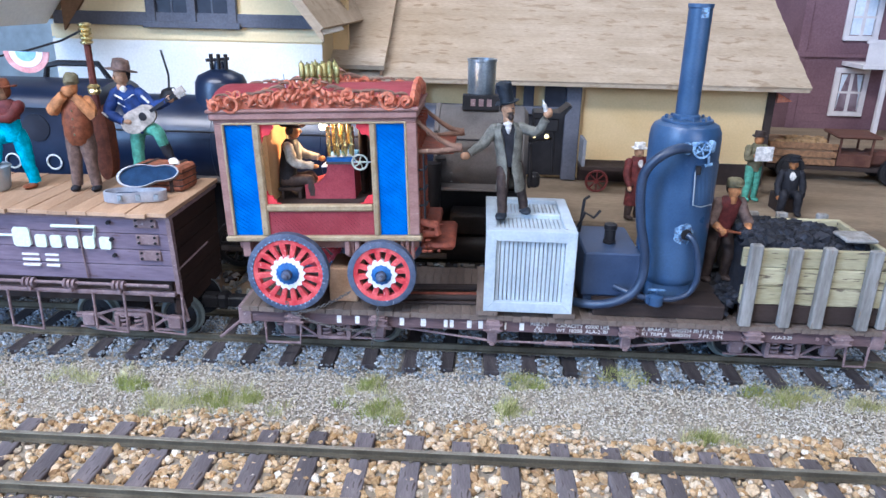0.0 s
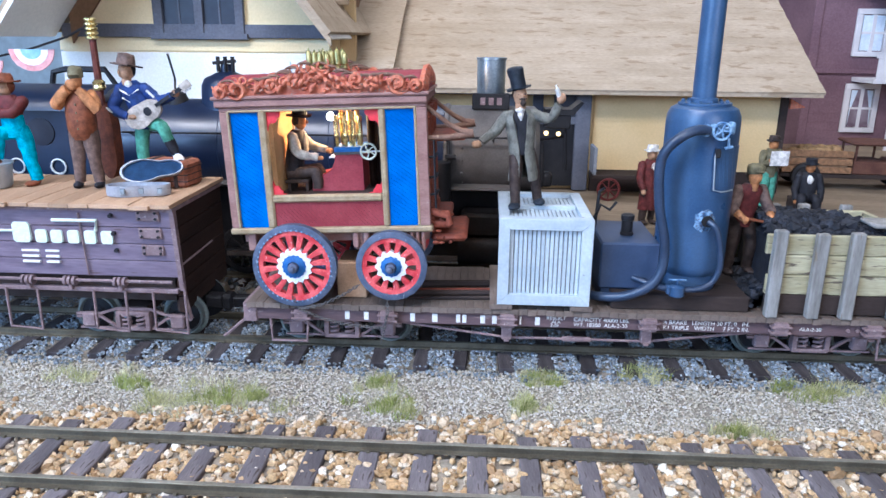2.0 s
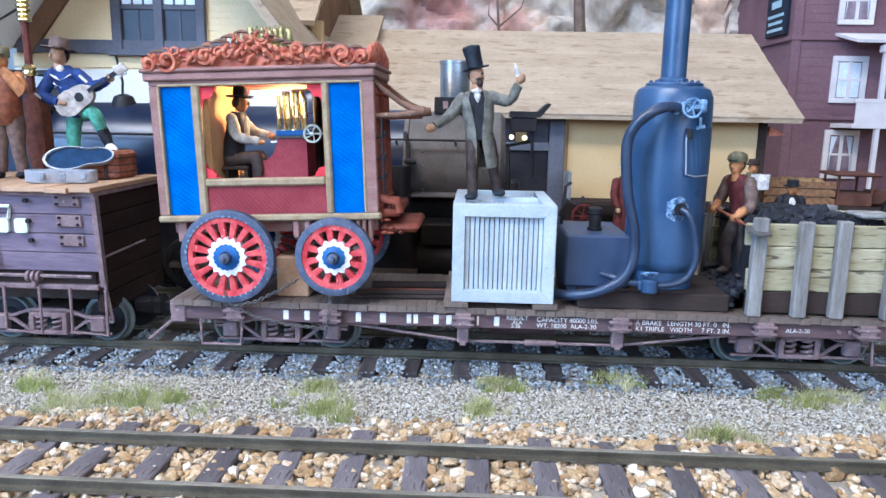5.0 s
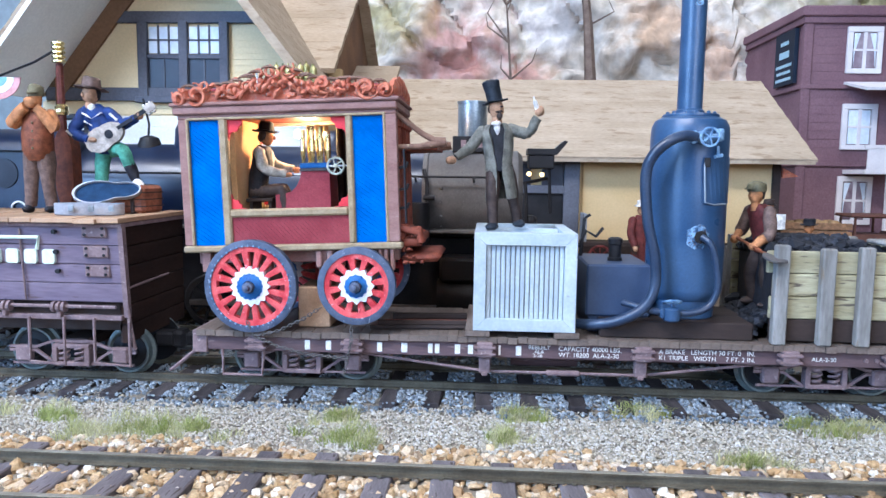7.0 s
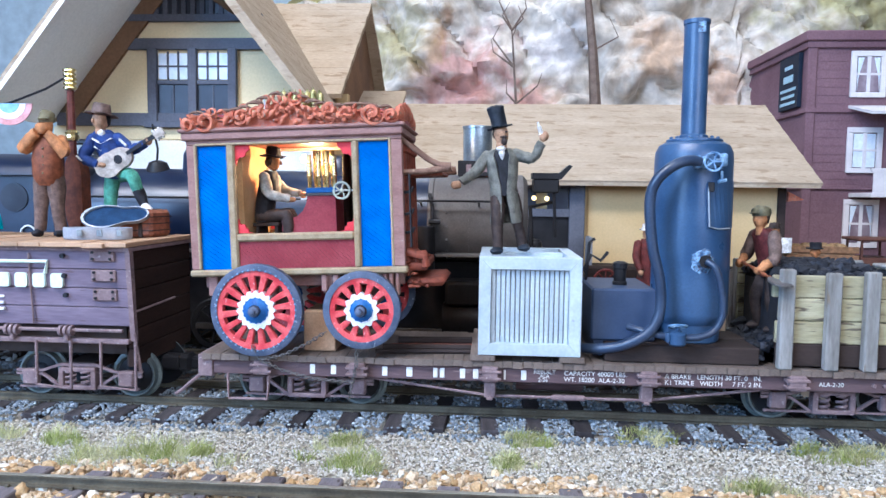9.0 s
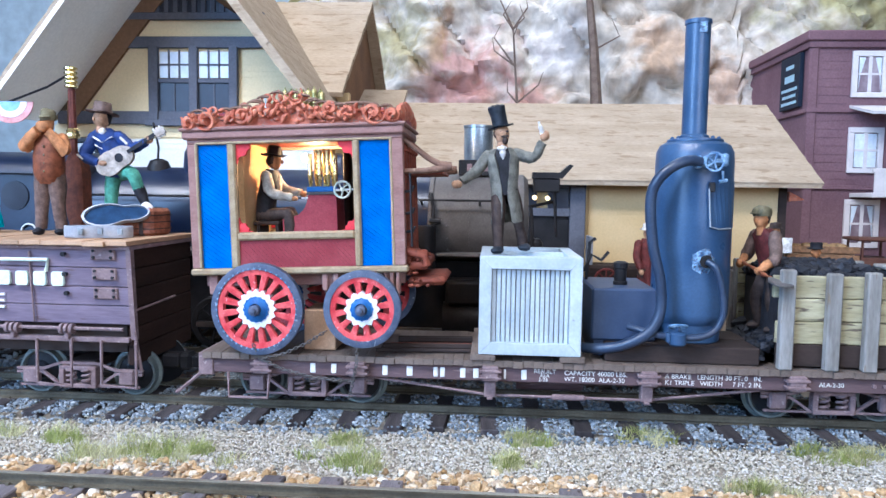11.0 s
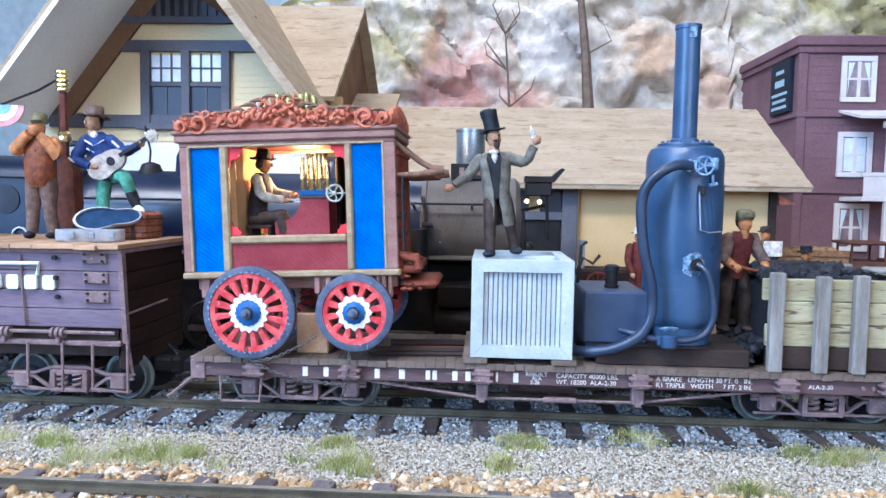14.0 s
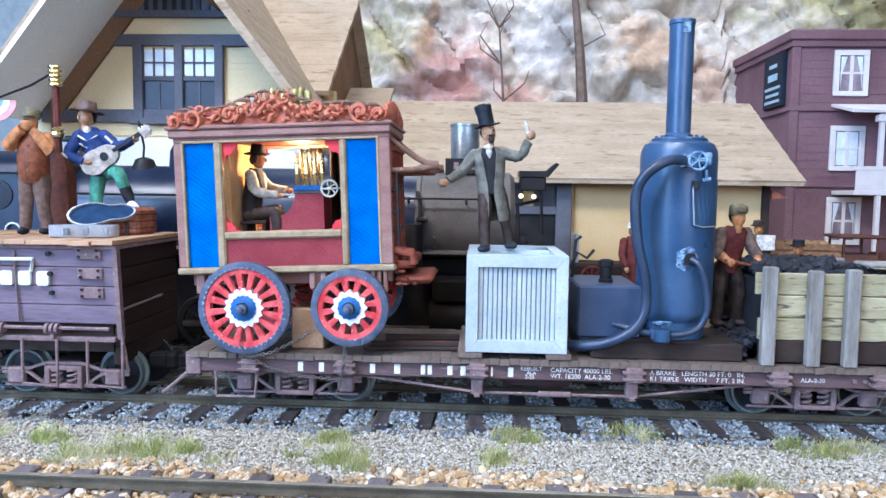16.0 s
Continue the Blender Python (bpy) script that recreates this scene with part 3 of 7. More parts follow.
# ---- rolling stock ----
def car_truck(parent, x, y0=2.3, y1=6.9, side=0.75):
    """A two axle truck with arch bar sides, under a car."""
    for dx in (-3.45, 3.45):
        ax = B()
        tube(ax, [(x + dx, y0 - 1.4, 2.6), (x + dx, y1 + 1.4, 2.6)], 0.28, 10)
        axle = part("axle", ax, M_BLACK, parent)
        for y, s in ((y0, -1), (y1, 1)):
            w = B()
            lathe(w, [(0.3, 0.28), (0.55, 0.3), (0.7, 0.12), (1.25, 0.05), (1.38, 0.26), (1.52, 0.26), (1.56, -0.2), (1.78, -0.26), (1.78, -0.42), (0.3, -0.42)], 30, 0, along_y(x + dx, y, 2.6) if s < 0 else Matrix.Translation((x + dx, y, 2.6)) @ Matrix.Rotation(-math.pi / 2, 4, "X"))
            for f in w.faces:
                c = f.calc_center_median()
                if math.hypot(c.x - x - dx, c.z - 2.6) > 1.3:
                    f.material_index = 1
            part("wheel", w, [M_BLACK, M_TYRE], axle, smooth=40)
    for y, s in ((y0 - 1.15, -1), (y1 + 1.15, 1)):
        f = B()
        for zs in ((3.0, 3.45), (2.75, 2.25 - 0.4)):
            pts = [(x - 4.5, y, zs[0]), (x - 2.6, y, zs[0]), (x - 1.3, y, zs[1]), (x + 1.3, y, zs[1]), (x + 2.6, y, zs[0]), (x + 4.5, y, zs[0])]
            for p, q in zip(pts, pts[1:]):
                tube(f, [p, q], 0.13, 4)
        tube(f, [(x - 4.3, y, 1.85), (x + 4.3, y, 1.85)], 0.1, 4)
        part("side_frame", f, M_CARL, parent)
        for dx in (-3.45, 3.45):
            j = B()
            box(j, x + dx - 0.55, x + dx + 0.55, y - 0.3, y + 0.3, 2.0, 3.1, bev=0.12)
            part("journal_box", j, M_CARL, parent)
        sp = B()
        for dx in (-0.55, 0.55):
            tube(sp, [(x + dx + 0.3 * math.cos(a), y - 0.1 + 0.25 * math.sin(a), 2.05 + 0.055 * a) for a in np.linspace(0, 18.8, 40)], 0.1, 5)
        part("spring", sp, M_CARL, parent)
        bo = box(B(), x - 1.3, x + 1.3, y - 0.32, y + 0.3, 1.75, 2.05, bev=0.05)
        box(bo, x - 1.3, x + 1.3, y - 0.32, y + 0.3, 3.0, 3.3, bev=0.05)
        for dx in (-1.15, 1.15):
            box(bo, x + dx - 0.18, x + dx + 0.18, y - 0.34, y + 0.3, 2.0, 3.05, bev=0.04)
        part("bolster_end", bo, M_CARL, parent)
    part("bolster", box(B(), x - 1.0, x + 1.0, y0 - 1, y1 + 1, 3.0, 3.6), M_DARKW, parent)


def flat_car():
    car = thing("flat_car", Matrix(), "weathered brown wooden flat car with white lettering on its sill", "flat car")
    part("front_sill", box(B(), -14.2, 32.0, 0.0, 0.7, 3.45, 4.42, bev=0.05), M_CARB, car)
    part("back_sill", box(B(), -14.2, 32.0, 8.5, 9.2, 3.45, 4.42, bev=0.05), M_CARB, car)
    for x in (-15.2, 32.0):
        part("end_beam", box(B(), x, x + 1.0, -0.1, 9.3, 3.25, 4.75, bev=0.06), M_CARL, car)
    part("centre_beams", box(box(B(), -14.2, 32, 3.0, 3.6, 3.2, 4.3), -14.2, 32, 5.6, 6.2, 3.2, 4.3), M_DARKW, car)
    for x in (-10.8, -4.45, 4.2, 14.25, 23.35, 29.7):
        for y, s in ((-0.0, -1), (9.2, 1)):
            k = B()
            ya, yb = (y, y + s * 0.55)
            lo, hi = min(ya, yb), max(ya, yb)
            box(k, x - 0.52, x + 0.52, lo, hi, 3.55, 4.5, bev=0.06)
            box(k, x - 0.72, x + 0.72, lo - (0.06 if s < 0 else 0), hi + (0.06 if s > 0 else 0), 4.12, 4.3, bev=0.03)
            box(k, x - 0.72, x + 0.72, lo - (0.06 if s < 0 else 0), hi + (0.06 if s > 0 else 0), 3.7, 3.86, bev=0.03)
            part("stake_pocket", k, M_CARL, car)
    for x in (4.2, 14.25):
        part("queen_post", box(box(B(), x - 0.38, x + 0.38, 0.1, 0.75, 2.35, 3.45, bev=0.06), x - 0.2, x + 0.2, 0.0, 0.8, 2.2, 2.45, bev=0.05), M_CARL, car)
        part("queen_post", box(B(), x - 0.38, x + 0.38, 8.4, 9.0, 2.35, 3.45, bev=0.06), M_CARL, car)
    for y in (0.45, 8.7):
        r = B()
        tube(r, [(-9, y, 4.0), (4.2, y, 2.42), (14.25, y, 2.42), (26.5, y, 4.0)], 0.1, 6)
        part("truss_rod", r, M_CARL, car)
    part("turnbuckle", box(B(), 8.2, 10.4, 0.25, 0.65, 2.25, 2.6, bev=0.1), M_CARL, car)
    s = B()
    tube(s, [(-13.2, 0.0, 3.5), (-13.1, -0.15, 1.85), (-10.5, -0.15, 1.85), (-10.4, 0.0, 3.5)], 0.11, 6)
    part("step", s, M_CARL, car)
    s = B()
    tube(s, [(30.3, 0.0, 3.5), (30.35, -0.15, 1.85), (31.9, -0.15, 1.85), (32.0, 0.0, 3.5)], 0.11, 6)
    part("step", s, M_CARL, car)
    s = B()
    tube(s, [(-15.1, 0.6, 3.4), (-16.6, 0.3, 2.1), (-16.9, 0.2, 1.9)], 0.13, 6)
    part("lift_lever", s, M_CARL, car)
    c = box(B(), -17.6, -15.2, 4.1, 5.1, 2.6, 3.5, bev=0.15)
    box(c, -18.5, -17.5, 3.9, 5.3, 2.4, 3.7, bev=0.25)
    part("coupler", c, M_BLACK, car)
    part("brake_cylinder", tube(B(), [(6, 3.2, 2.9), (10.5, 3.2, 2.9)], 0.75, 12), M_CARB, car)
    car_truck(car, -8.1)
    car_truck(car, 26.2)
    # lettering on the sill: plain shapes for the road's initials and number, words where they can be read
    for x0, x1 in ((-7.65, -7.3), (-6.25, -5.9), (-2.85, -2.5), (-1.25, -0.85), (0.5, 0.8), (0.95, 1.25), (2.25, 2.6), (3.1, 3.45), (5.08, 5.22), (6.2, 6.55)):
        part("sill_mark", box(B(), x0, x1, -0.04, 0.05, 3.62, 4.26, bev=0.03), M_LETTER, car)

    def words(text, x, z, size, name="lettering"):
        cu = bpy.data.curves.new(name, "FONT")
        cu.body, cu.size, cu.extrude = text, size / 100, 0.0001
        tmp = bpy.data.objects.new(name, cu)
        me = bpy.data.meshes.new_from_object(tmp)
        bpy.data.objects.remove(tmp)
        me.materials.clear()
        me.materials.append(M_LETTER)
        ob = new(name, me)
        ob.parent, ob.matrix_basis = car, pc(x, -0.03, z, 90)

    words("REBUILT", 7.0, 4.08, 0.38), words("ALA", 7.4, 3.82, 0.34), words("2-26", 7.3, 3.56, 0.34)
    words("CAPACITY 40000 LBS.", 8.95, 4.02, 0.42), words("WT. 18200  ALA-2-30", 8.95, 3.62, 0.42)
    words("A BRAKE   LENGTH 30 FT. 0   IN.", 15.3, 4.02, 0.42), words("K1 TRIPLE   WIDTH     7 FT. 2 IN.", 15.3, 3.62, 0.42)
    words("ALA-2-30", 24.8, 3.8, 0.38)
    for x in (28.1, 28.75):
        part("bolt", tube(B(), [(x, 0.0, 3.95), (x, -0.16, 3.95)], 0.13, 8), M_CARL, car)
    # deck planks across the car
    rnd = random.Random(3)
    p = part("plank", box(B(), -0.314, 0.314, -0.28, 9.35, -0.42, 0, bev=0.02), M_DECK, car)
    n = 74
    for i in range(n):
        m = pc(-14.85 + 47.4 * (i + 0.5) / n, rnd.uniform(-0.08, 0.08), 4.85 + rnd.uniform(-0.03, 0.03))
        if i == 0:
            p.matrix_basis = m
        else:
            again(p, m)


flat_car()


def wagon_wheel(parent, x, y, z, r, count, inner):
    """A sunburst wheel: dark tyre, red spokes, white scallops, blue boss."""
    t = B()
    f = along_y(x, y, z)
    lathe(t, [(r - 0.42, -0.35), (r, -0.35), (r + 0.02, 0.3), (r - 0.1, 0.36), (r - 0.42, 0.36), (r - 0.42, -0.35)], 48, 0, f, caps=False)
    wheel = part("wheel", t, M_WRIM, parent, smooth=40)
    ring_in = inner + 0.1
    b = B()
    lathe(b, [(r - 0.75, -0.28), (r - 0.41, -0.28), (r - 0.41, 0.30), (r - 0.75, 0.26), (r - 0.75, -0.28)], 48, 0, f, caps=False)
    part("felloe", b, M_WRED, wheel, smooth=40)
    s = B()
    for k in range(count):
        a = 2 * math.pi * (k + 0.3) / count
        ca, sa = math.cos(a), math.sin(a)
        m = Matrix.Translation((x, y, z)) @ Matrix.Rotation(-a, 4, "Y")
        w0, w1 = 0.14, 0.24
        vs = []
        for yy in (-0.26, 0.12):
            for rr, w in ((ring_in - 0.2, w0), (r - 0.66, w1)):
                vs += [s.verts.new(m @ Vector((rr, yy, -w))), s.verts.new(m @ Vector((rr, yy, w)))]
        for q in ((0, 1, 3, 2), (4, 6, 7, 5), (0, 2, 6, 4), (1, 5, 7, 3), (2, 3, 7, 6)):
            s.faces.new([vs[i] for i in q])
    bmesh.ops.bevel(s, geom=list(s.edges), offset=0.05, segments=1, affect="EDGES")
    part("spokes", s, M_WRED, wheel)
    d = B()
    n = count
    pts = []
    for k in range(n * 4):
        a = 2 * math.pi * k / (n * 4)
        rr = ring_in + 0.1 * math.cos(n * a)
        pts.append((x + rr * math.cos(a), z + rr * math.sin(a)))
    prism(d, pts, y - 0.36, y + 0.1)
    part("scalloped_plate", d, M_WWHITE, wheel)
    d = B()
    pts = []
    for k in range(n * 4):
        a = 2 * math.pi * k / (n * 4)
        rr = inner * 0.74 + 0.05 * math.cos(n * a)
        pts.append((x + rr * math.cos(a), z + rr * math.sin(a)))
    prism(d, pts, y - 0.44, y)
    lathe(d, [(inner * 0.74, 0.40), (inner * 0.5, 0.56), (0.42, 0.62), (0.38, 0.4)], 24, 0, f)
    part("boss", d, M_WBLUE, wheel, smooth=40)
    h = B()
    lathe(h, [(0.36, 0.5), (0.34, 0.95), (0.2, 1.0), (0.17, 1.25), (0.08, 1.3)], 16, 0, f)
    part("hub_cap", h, M_WRIM, wheel, smooth=40)
    if inner > 1.0:
        o = B()
        for k in range(44):
            a = 2 * math.pi * k / 44
            ball(o, (x + (r - 0.38) * math.cos(a), y - 0.36, z + (r - 0.38) * math.sin(a)), 0.07, 0, 6)
        tagged(part("rim_bead", o, M_VALVE, wheel), kind="stuff")
    return wheel


WAGON = pc(-8.45, 0, 10.3, 0, -2.3, 0)


def circus_wagon():
    w = thing("circus_wagon", WAGON, "carved red circus organ wagon with blue panels and sunburst wheels", "wagon")
    # the front and back walls: posts, rails and panels
    for y0, y1, name in ((0.0, 0.55, "front"), (6.75, 7.3, "back")):
        fr = B()
        ya, yb = y0, y1
        for x0, x1 in ((-7.1, -6.45), (6.35, 7.1)):
            box(fr, x0, x1, ya, yb, 0.3, 8.45, bev=0.05)
        box(fr, -7.1, 7.1, ya, yb, 8.47, 8.75, bev=0.04)
        part("post_frame", fr, M_WFRAME, w)
        s = -1 if name == "front" else 1
        yo = ya - 0.06 if s < 0 else ya + 0.06
        ye = yb - 0.06 if s < 0 else yb + 0.06
        gd = B()
        for x0, x1 in ((-4.45, -3.9), (3.8, 4.25)):
            box(gd, x0, x1, yo, ye, 0.25, 8.5, bev=0.12)
        box(gd, -4.0, 3.8, yo, ye, 2.1, 2.62, bev=0.12)
        for x0, x1 in ((-6.6, -6.42), (6.22, 6.4)):
            box(gd, x0, x1, yo, ye, 0.3, 8.5, bev=0.05)
        box(gd, -6.5, 6.4, yo, ye, 8.4, 8.57, bev=0.05)
        part("gilded_moulding", gd, M_GOLD, w)
        for x0, x1 in ((-6.45, -4.5), (4.2, 6.3)):
            part("blue_panel", box(B(), x0, x1, ya + 0.18, yb - 0.15, 0.3, 8.45), M_BLUEP, w)
            pn = B()
            d = 0.09
            yy = ya + 0.16 if s < 0 else yb - 0.13
            for k in range(-10, 36):
                za = 0.3 + k * 0.32
                xa, xb = x0 + 0.02, x1 - 0.02
                zb = za - (xb - xa) * 0.75
                if zb > 8.45 or za < 0.3:
                    continue
                za2, zb2 = min(za, 8.45), max(zb, 0.3)
                xs = xa if za <= 8.45 else xa + (za - 8.45) / 0.75
                xe = xb if zb >= 0.3 else xb - (0.3 - zb) / 0.75
                if xe - xs > 0.1:
                    tube(pn, [(xs, yy, za2), (xe, yy, zb2)], 0.035, 4)
            tagged(part("panel_relief", pn, M_BLUEP, w), kind="stuff")
        part("red_panel", box(B(), -3.9, 3.8, ya + 0.18, yb - 0.15, 0.3, 2.1), M_REDP, w)
        pn = B()
        yy = ya + 0.16 if s < 0 else yb - 0.13
        for k in range(-2, 30):
            xa = -3.9 + k * 0.3
            x0c, x1c = max(xa, -3.88), min(xa + 1.6, 3.78)
            if x1c - x0c > 0.15:
                tube(pn, [(x0c, yy, 2.05 - (x0c - xa) * 1.08), (x1c, yy, 2.05 - (x1c - xa) * 1.08)], 0.03, 4)
        tagged(part("panel_relief", pn, M_REDP, w), kind="stuff")
        # the scalloped corners of the opening
        for sx, cx in ((1, -3.9), (-1, 3.8)):
            for top in (True, False):
                big = 1.35 if top else 0.95
                zc = 8.45 if top else 2.65
                sz = -1 if top else 1
                pts = [(cx, zc), (cx + sx * big, zc)]
                for k in range(1, 16):
                    a = k / 16 * math.pi / 2
                    rr = big * (0.62 + 0.10 * abs(math.sin(a * 5)))
                    pts.append((cx + sx * rr * math.cos(a), zc + sz * rr * math.sin(a)))
                pts.append((cx, zc + sz * big))
                part("scalloped_corner", prism(B(), pts, ya + 0.2, yb - 0.1), M_SCAL, w)
    ends = B()
    box(ends, -7.05, -6.75, 0.55, 6.75, 0.25, 8.75)
    part("end_wall", ends, M_CRESTD, w)
    ends = B()  # columns on the front end
    box(ends, 6.6, 6.95, 0.55, 6.75, 0.25, 8.75)
    for y in (0.9, 2.3, 3.65, 5.0, 6.35):
        lathe(ends, [(0.32, 0.3), (0.32, 0.9), (0.2, 1.0), (0.22, 4.0), (0.2, 7.6), (0.34, 7.7), (0.34, 8.4)], 10, 0, Matrix.Translation((7.05, y, 0)))
    part("end_wall", ends, M_CRESTD, w, smooth=40)
    part("floor_frame", box(box(B(), -7.2, 7.25, -0.12, 7.42, -0.15, 0.28, bev=0.1), -6.8, 6.9, 0.3, 7.0, 0.27, 0.6), M_GOLD, w)
    co = B()
    box(co, -7.35, 7.2, -0.22, 7.5, 8.75, 9.28, bev=0.1)
    box(co, -7.5, 7.35, -0.35, 7.65, 9.27, 9.52, bev=0.08)
    part("cornice", co, M_WFRAME, w)
    rf = B()
    pts = [(-0.1, 9.52)] + [(3.65 - 3.75 * math.cos(a), 9.52 + 1.25 * math.sin(a)) for a in np.linspace(0.15, math.pi - 0.15, 12)] + [(7.4, 9.52)]
    ring_stack(rf, [[Vector((x, y, z)) for y, z in pts] for x in (-7.2, 7.1)])
    part("roof", rf, M_REDP, w)
    # the carved crest: scrolls along the front and the back edge
    for yc, nm in ((-0.1, 1), (7.2, 2)):
        rnd = random.Random(nm)
        cr = B()

        def height(x):
            return 0.8 + 1.5 * math.exp(-((x + 0.4) / 2.3) ** 2) + 0.32 * math.exp(-((x - 4.3) / 1.3) ** 2) + 0.22 * math.exp(-((x + 5.2) / 1.0) ** 2)
        xs = np.linspace(-7.1, 6.9, 60)
        prism(cr, [(-7.1, 9.47)] + [(x, 9.52 + 0.72 * height(x) * (0.9 + 0.12 * math.sin(x * 5))) for x in xs] + [(6.9, 9.47)], yc, yc + 0.55)

        def scroll(cx, cz, rad, turns, start, flip, thick):
            pts, rs = [], []
            for k in range(22):
                u = k / 21
                a = start + flip * u * turns * 6.283
                rr = rad * (1 - 0.82 * u)
                pts.append((cx + rr * math.cos(a), yc - 0.12 - 0.25 * u, cz + rr * math.sin(a)))
                rs.append(thick * (0.55 + 0.6 * u))
            tube(cr, pts, rs, 6)
        for k in range(26):
            x = -6.9 + 13.6 * (k + 0.5) / 26 + rnd.uniform(-0.15, 0.15)
            h = height(x)
            scroll(x, 9.57 + h * rnd.uniform(0.3, 0.85), rnd.uniform(0.28, 0.58), rnd.uniform(0.6, 1.05), rnd.uniform(0, 6.28), rnd.choice((-1, 1)), rnd.uniform(0.10, 0.15))
        for k in range(75):
            x = rnd.uniform(-7.0, 6.8)
            h = height(x)
            ball(cr, (x, yc - rnd.uniform(0.0, 0.25), 9.57 + h * rnd.uniform(0.05, 0.95)), (rnd.uniform(0.1, 0.26), 0.16, rnd.uniform(0.1, 0.24)), 0, 7)
        for cx, cz, rad, flip in ((-5.6, 9.95, 0.75, 1), (-6.75, 9.8, 0.45, 1), (5.3, 10.1, 0.85, -1), (6.5, 9.95, 0.5, -1), (-3.2, 10.2, 0.6, 1), (2.6, 10.4, 0.7, -1)):
            scroll(cx, cz, rad, 1.35, 2.6 if flip > 0 else 0.5, flip, 0.2)
        for k in range(24):  # acanthus leaves rising to the middle
            x = -4.6 + 9.0 * (k + 0.5) / 24
            lean = 0.5 if x < -0.4 else -0.5
            h = height(x)
            z0 = 9.6 + h * rnd.uniform(0.0, 0.55)
            tube(cr, [(x, yc - 0.1, z0), (x + lean * 0.5, yc - 0.3, z0 + 0.32), (x + lean, yc - 0.2, z0 + 0.62)], [0.06, 0.2, 0.05], 6)
        part("carved_crest", cr, M_CREST, w, smooth=60)
        gg = B()
        for k in range(24):
            x = rnd.uniform(-6.5, 6.6)
            tube(gg, [(x + 0.5 * math.cos(a), yc - 0.3, 9.67 + height(x) * 0.75 + 0.22 * math.sin(a)) for a in np.linspace(0.2, 2.9, 8)], [0.03, 0.07, 0.1, 0.11, 0.1, 0.08, 0.06, 0.03], 5)
        part("gilded_leaves", gg, M_ARM, w, smooth=60)
    for k in range(6):
        y = 0.5 + k * 1.25
        sc = lathe(B(), [(0.2, -0.3), (0.62, -0.2), (0.7, 0.1), (0.4, 0.3), (0.15, 0.35)], 12, 0, Matrix.Translation((6.95, y, 9.97 + 0.5 * math.sin(math.pi * k / 5))) @ RY90)
        part("crest_rosette", sc, M_CREST, w, smooth=50)
    # the whistles on the roof
    rnd = random.Random(11)
    for k in range(13):
        x, y = -1.4 + 0.42 * (k % 7) + rnd.uniform(-0.1, 0.1), 3.4 + 0.9 * (k // 7) + rnd.uniform(-0.15, 0.15)
        wh = B()
        h = rnd.uniform(0.95, 1.5)
        prof = [(0.1, 0), (0.1, 0.3), (0.2, 0.34), (0.2, 0.5), (0.12, 0.55), (0.21, 0.65), (0.21, 0.6 + h * 0.6), (0.16, 0.7 + h * 0.6), (0.06, 0.75 + h * 0.6), (0.06, 0.9 + h * 0.6)]
        lathe(wh, prof, 10, 0, Matrix.Translation((x, y, 10.67)))
        part("whistle", wh, M_OLDBRASS, w, smooth=40)
    part("rod", tube(B(), [(-2.3, 2.2, 10.0), (-2.45, 2.2, 11.6)], 0.05, 6), M_STEEL, w)
    # driver's canopy arms and footboard at the end
    for y in (0.5, 6.6):
        a = B()
        tube(a, [(6.9, y, 8.6), (7.6, y, 8.0), (8.6, y, 7.2), (9.4, y, 6.75), (10.1, y, 6.55)], [0.16, 0.16, 0.18, 0.22, 0.34], 8)
        tube(a, [(6.9, y, 6.35), (8.5, y, 6.35), (10.2, y, 6.6)], [0.18, 0.2, 0.3], 8)
        part("canopy_arm", a, M_ARM, w, smooth=50)
    part("footboard", box(B(), 6.9, 9.6, 0.6, 6.5, 6.1, 6.3, bev=0.05), M_CRESTD, w)
    fb = box(B(), 6.9, 8.4, 0.6, 6.7, -0.1, 0.5, bev=0.12)
    box(fb, 7.0, 9.6, 0.7, 6.6, -1.15, -0.6, bev=0.25)
    tube(fb, [(6.9, 0.6, 1.2), (8.3, 0.5, 0.9), (8.4, 0.5, 0.2)], 0.3, 8)
    rnd = random.Random(21)
    for k in range(22):
        ball(fb, (rnd.uniform(7.0, 8.6), rnd.uniform(0.45, 0.8), rnd.uniform(-1.2, 1.2)), (rnd.uniform(0.1, 0.26), 0.16, rnd.uniform(0.08, 0.16)), 0, 7)
    part("driver_seat", fb, M_CRESTD, w, smooth=50)
    br = B()
    for z in (2.4, 3.6, 5.0):
        tube(br, [(6.9, 0.4, z), (7.6, 0.3, z + 0.1), (7.7, 0.3, z + 0.4)], 0.1, 6)
    tube(br, [(7.5, 0.2, 1.5), (7.5, 0.2, 6.2)], 0.08, 6)
    part("bracket", br, M_BLACK, w)
    # underframe
    un = B()
    box(un, -6.6, 6.9, 1.0, 1.5, -1.0, -0.15, bev=0.05)
    box(un, -6.6, 6.9, 5.8, 6.3, -1.0, -0.15, bev=0.05)
    for x in (-6.2, 1.6, 5.6):
        box(un, x, x + 0.6, 0.4, 6.9, -1.5, -0.15, bev=0.05)
    part("underframe", un, M_WFRAME, w)
    for k in range(3):
        part("corbel", box(B(), 1.5 + k * 0.75, 1.9 + k * 0.75, 0.1, 0.6, -1.3, -0.15, bev=0.08), M_WFRAME, w)
        part("corbel", box(B(), 5.6 + k * 0.4, 5.85 + k * 0.4, 0.1, 0.6, -1.6, -0.15, bev=0.06), M_WFRAME, w)
    # inside: lining, floor, organ
    part("floor_board", box(B(), -6.7, 6.6, 0.6, 6.7, 2.0, 2.35), M_DARKW, w)
    part("lining", box(B(), -4.3, -3.9, 1.4, 6.5, 2.36, 8.58), M_CREAM, w)
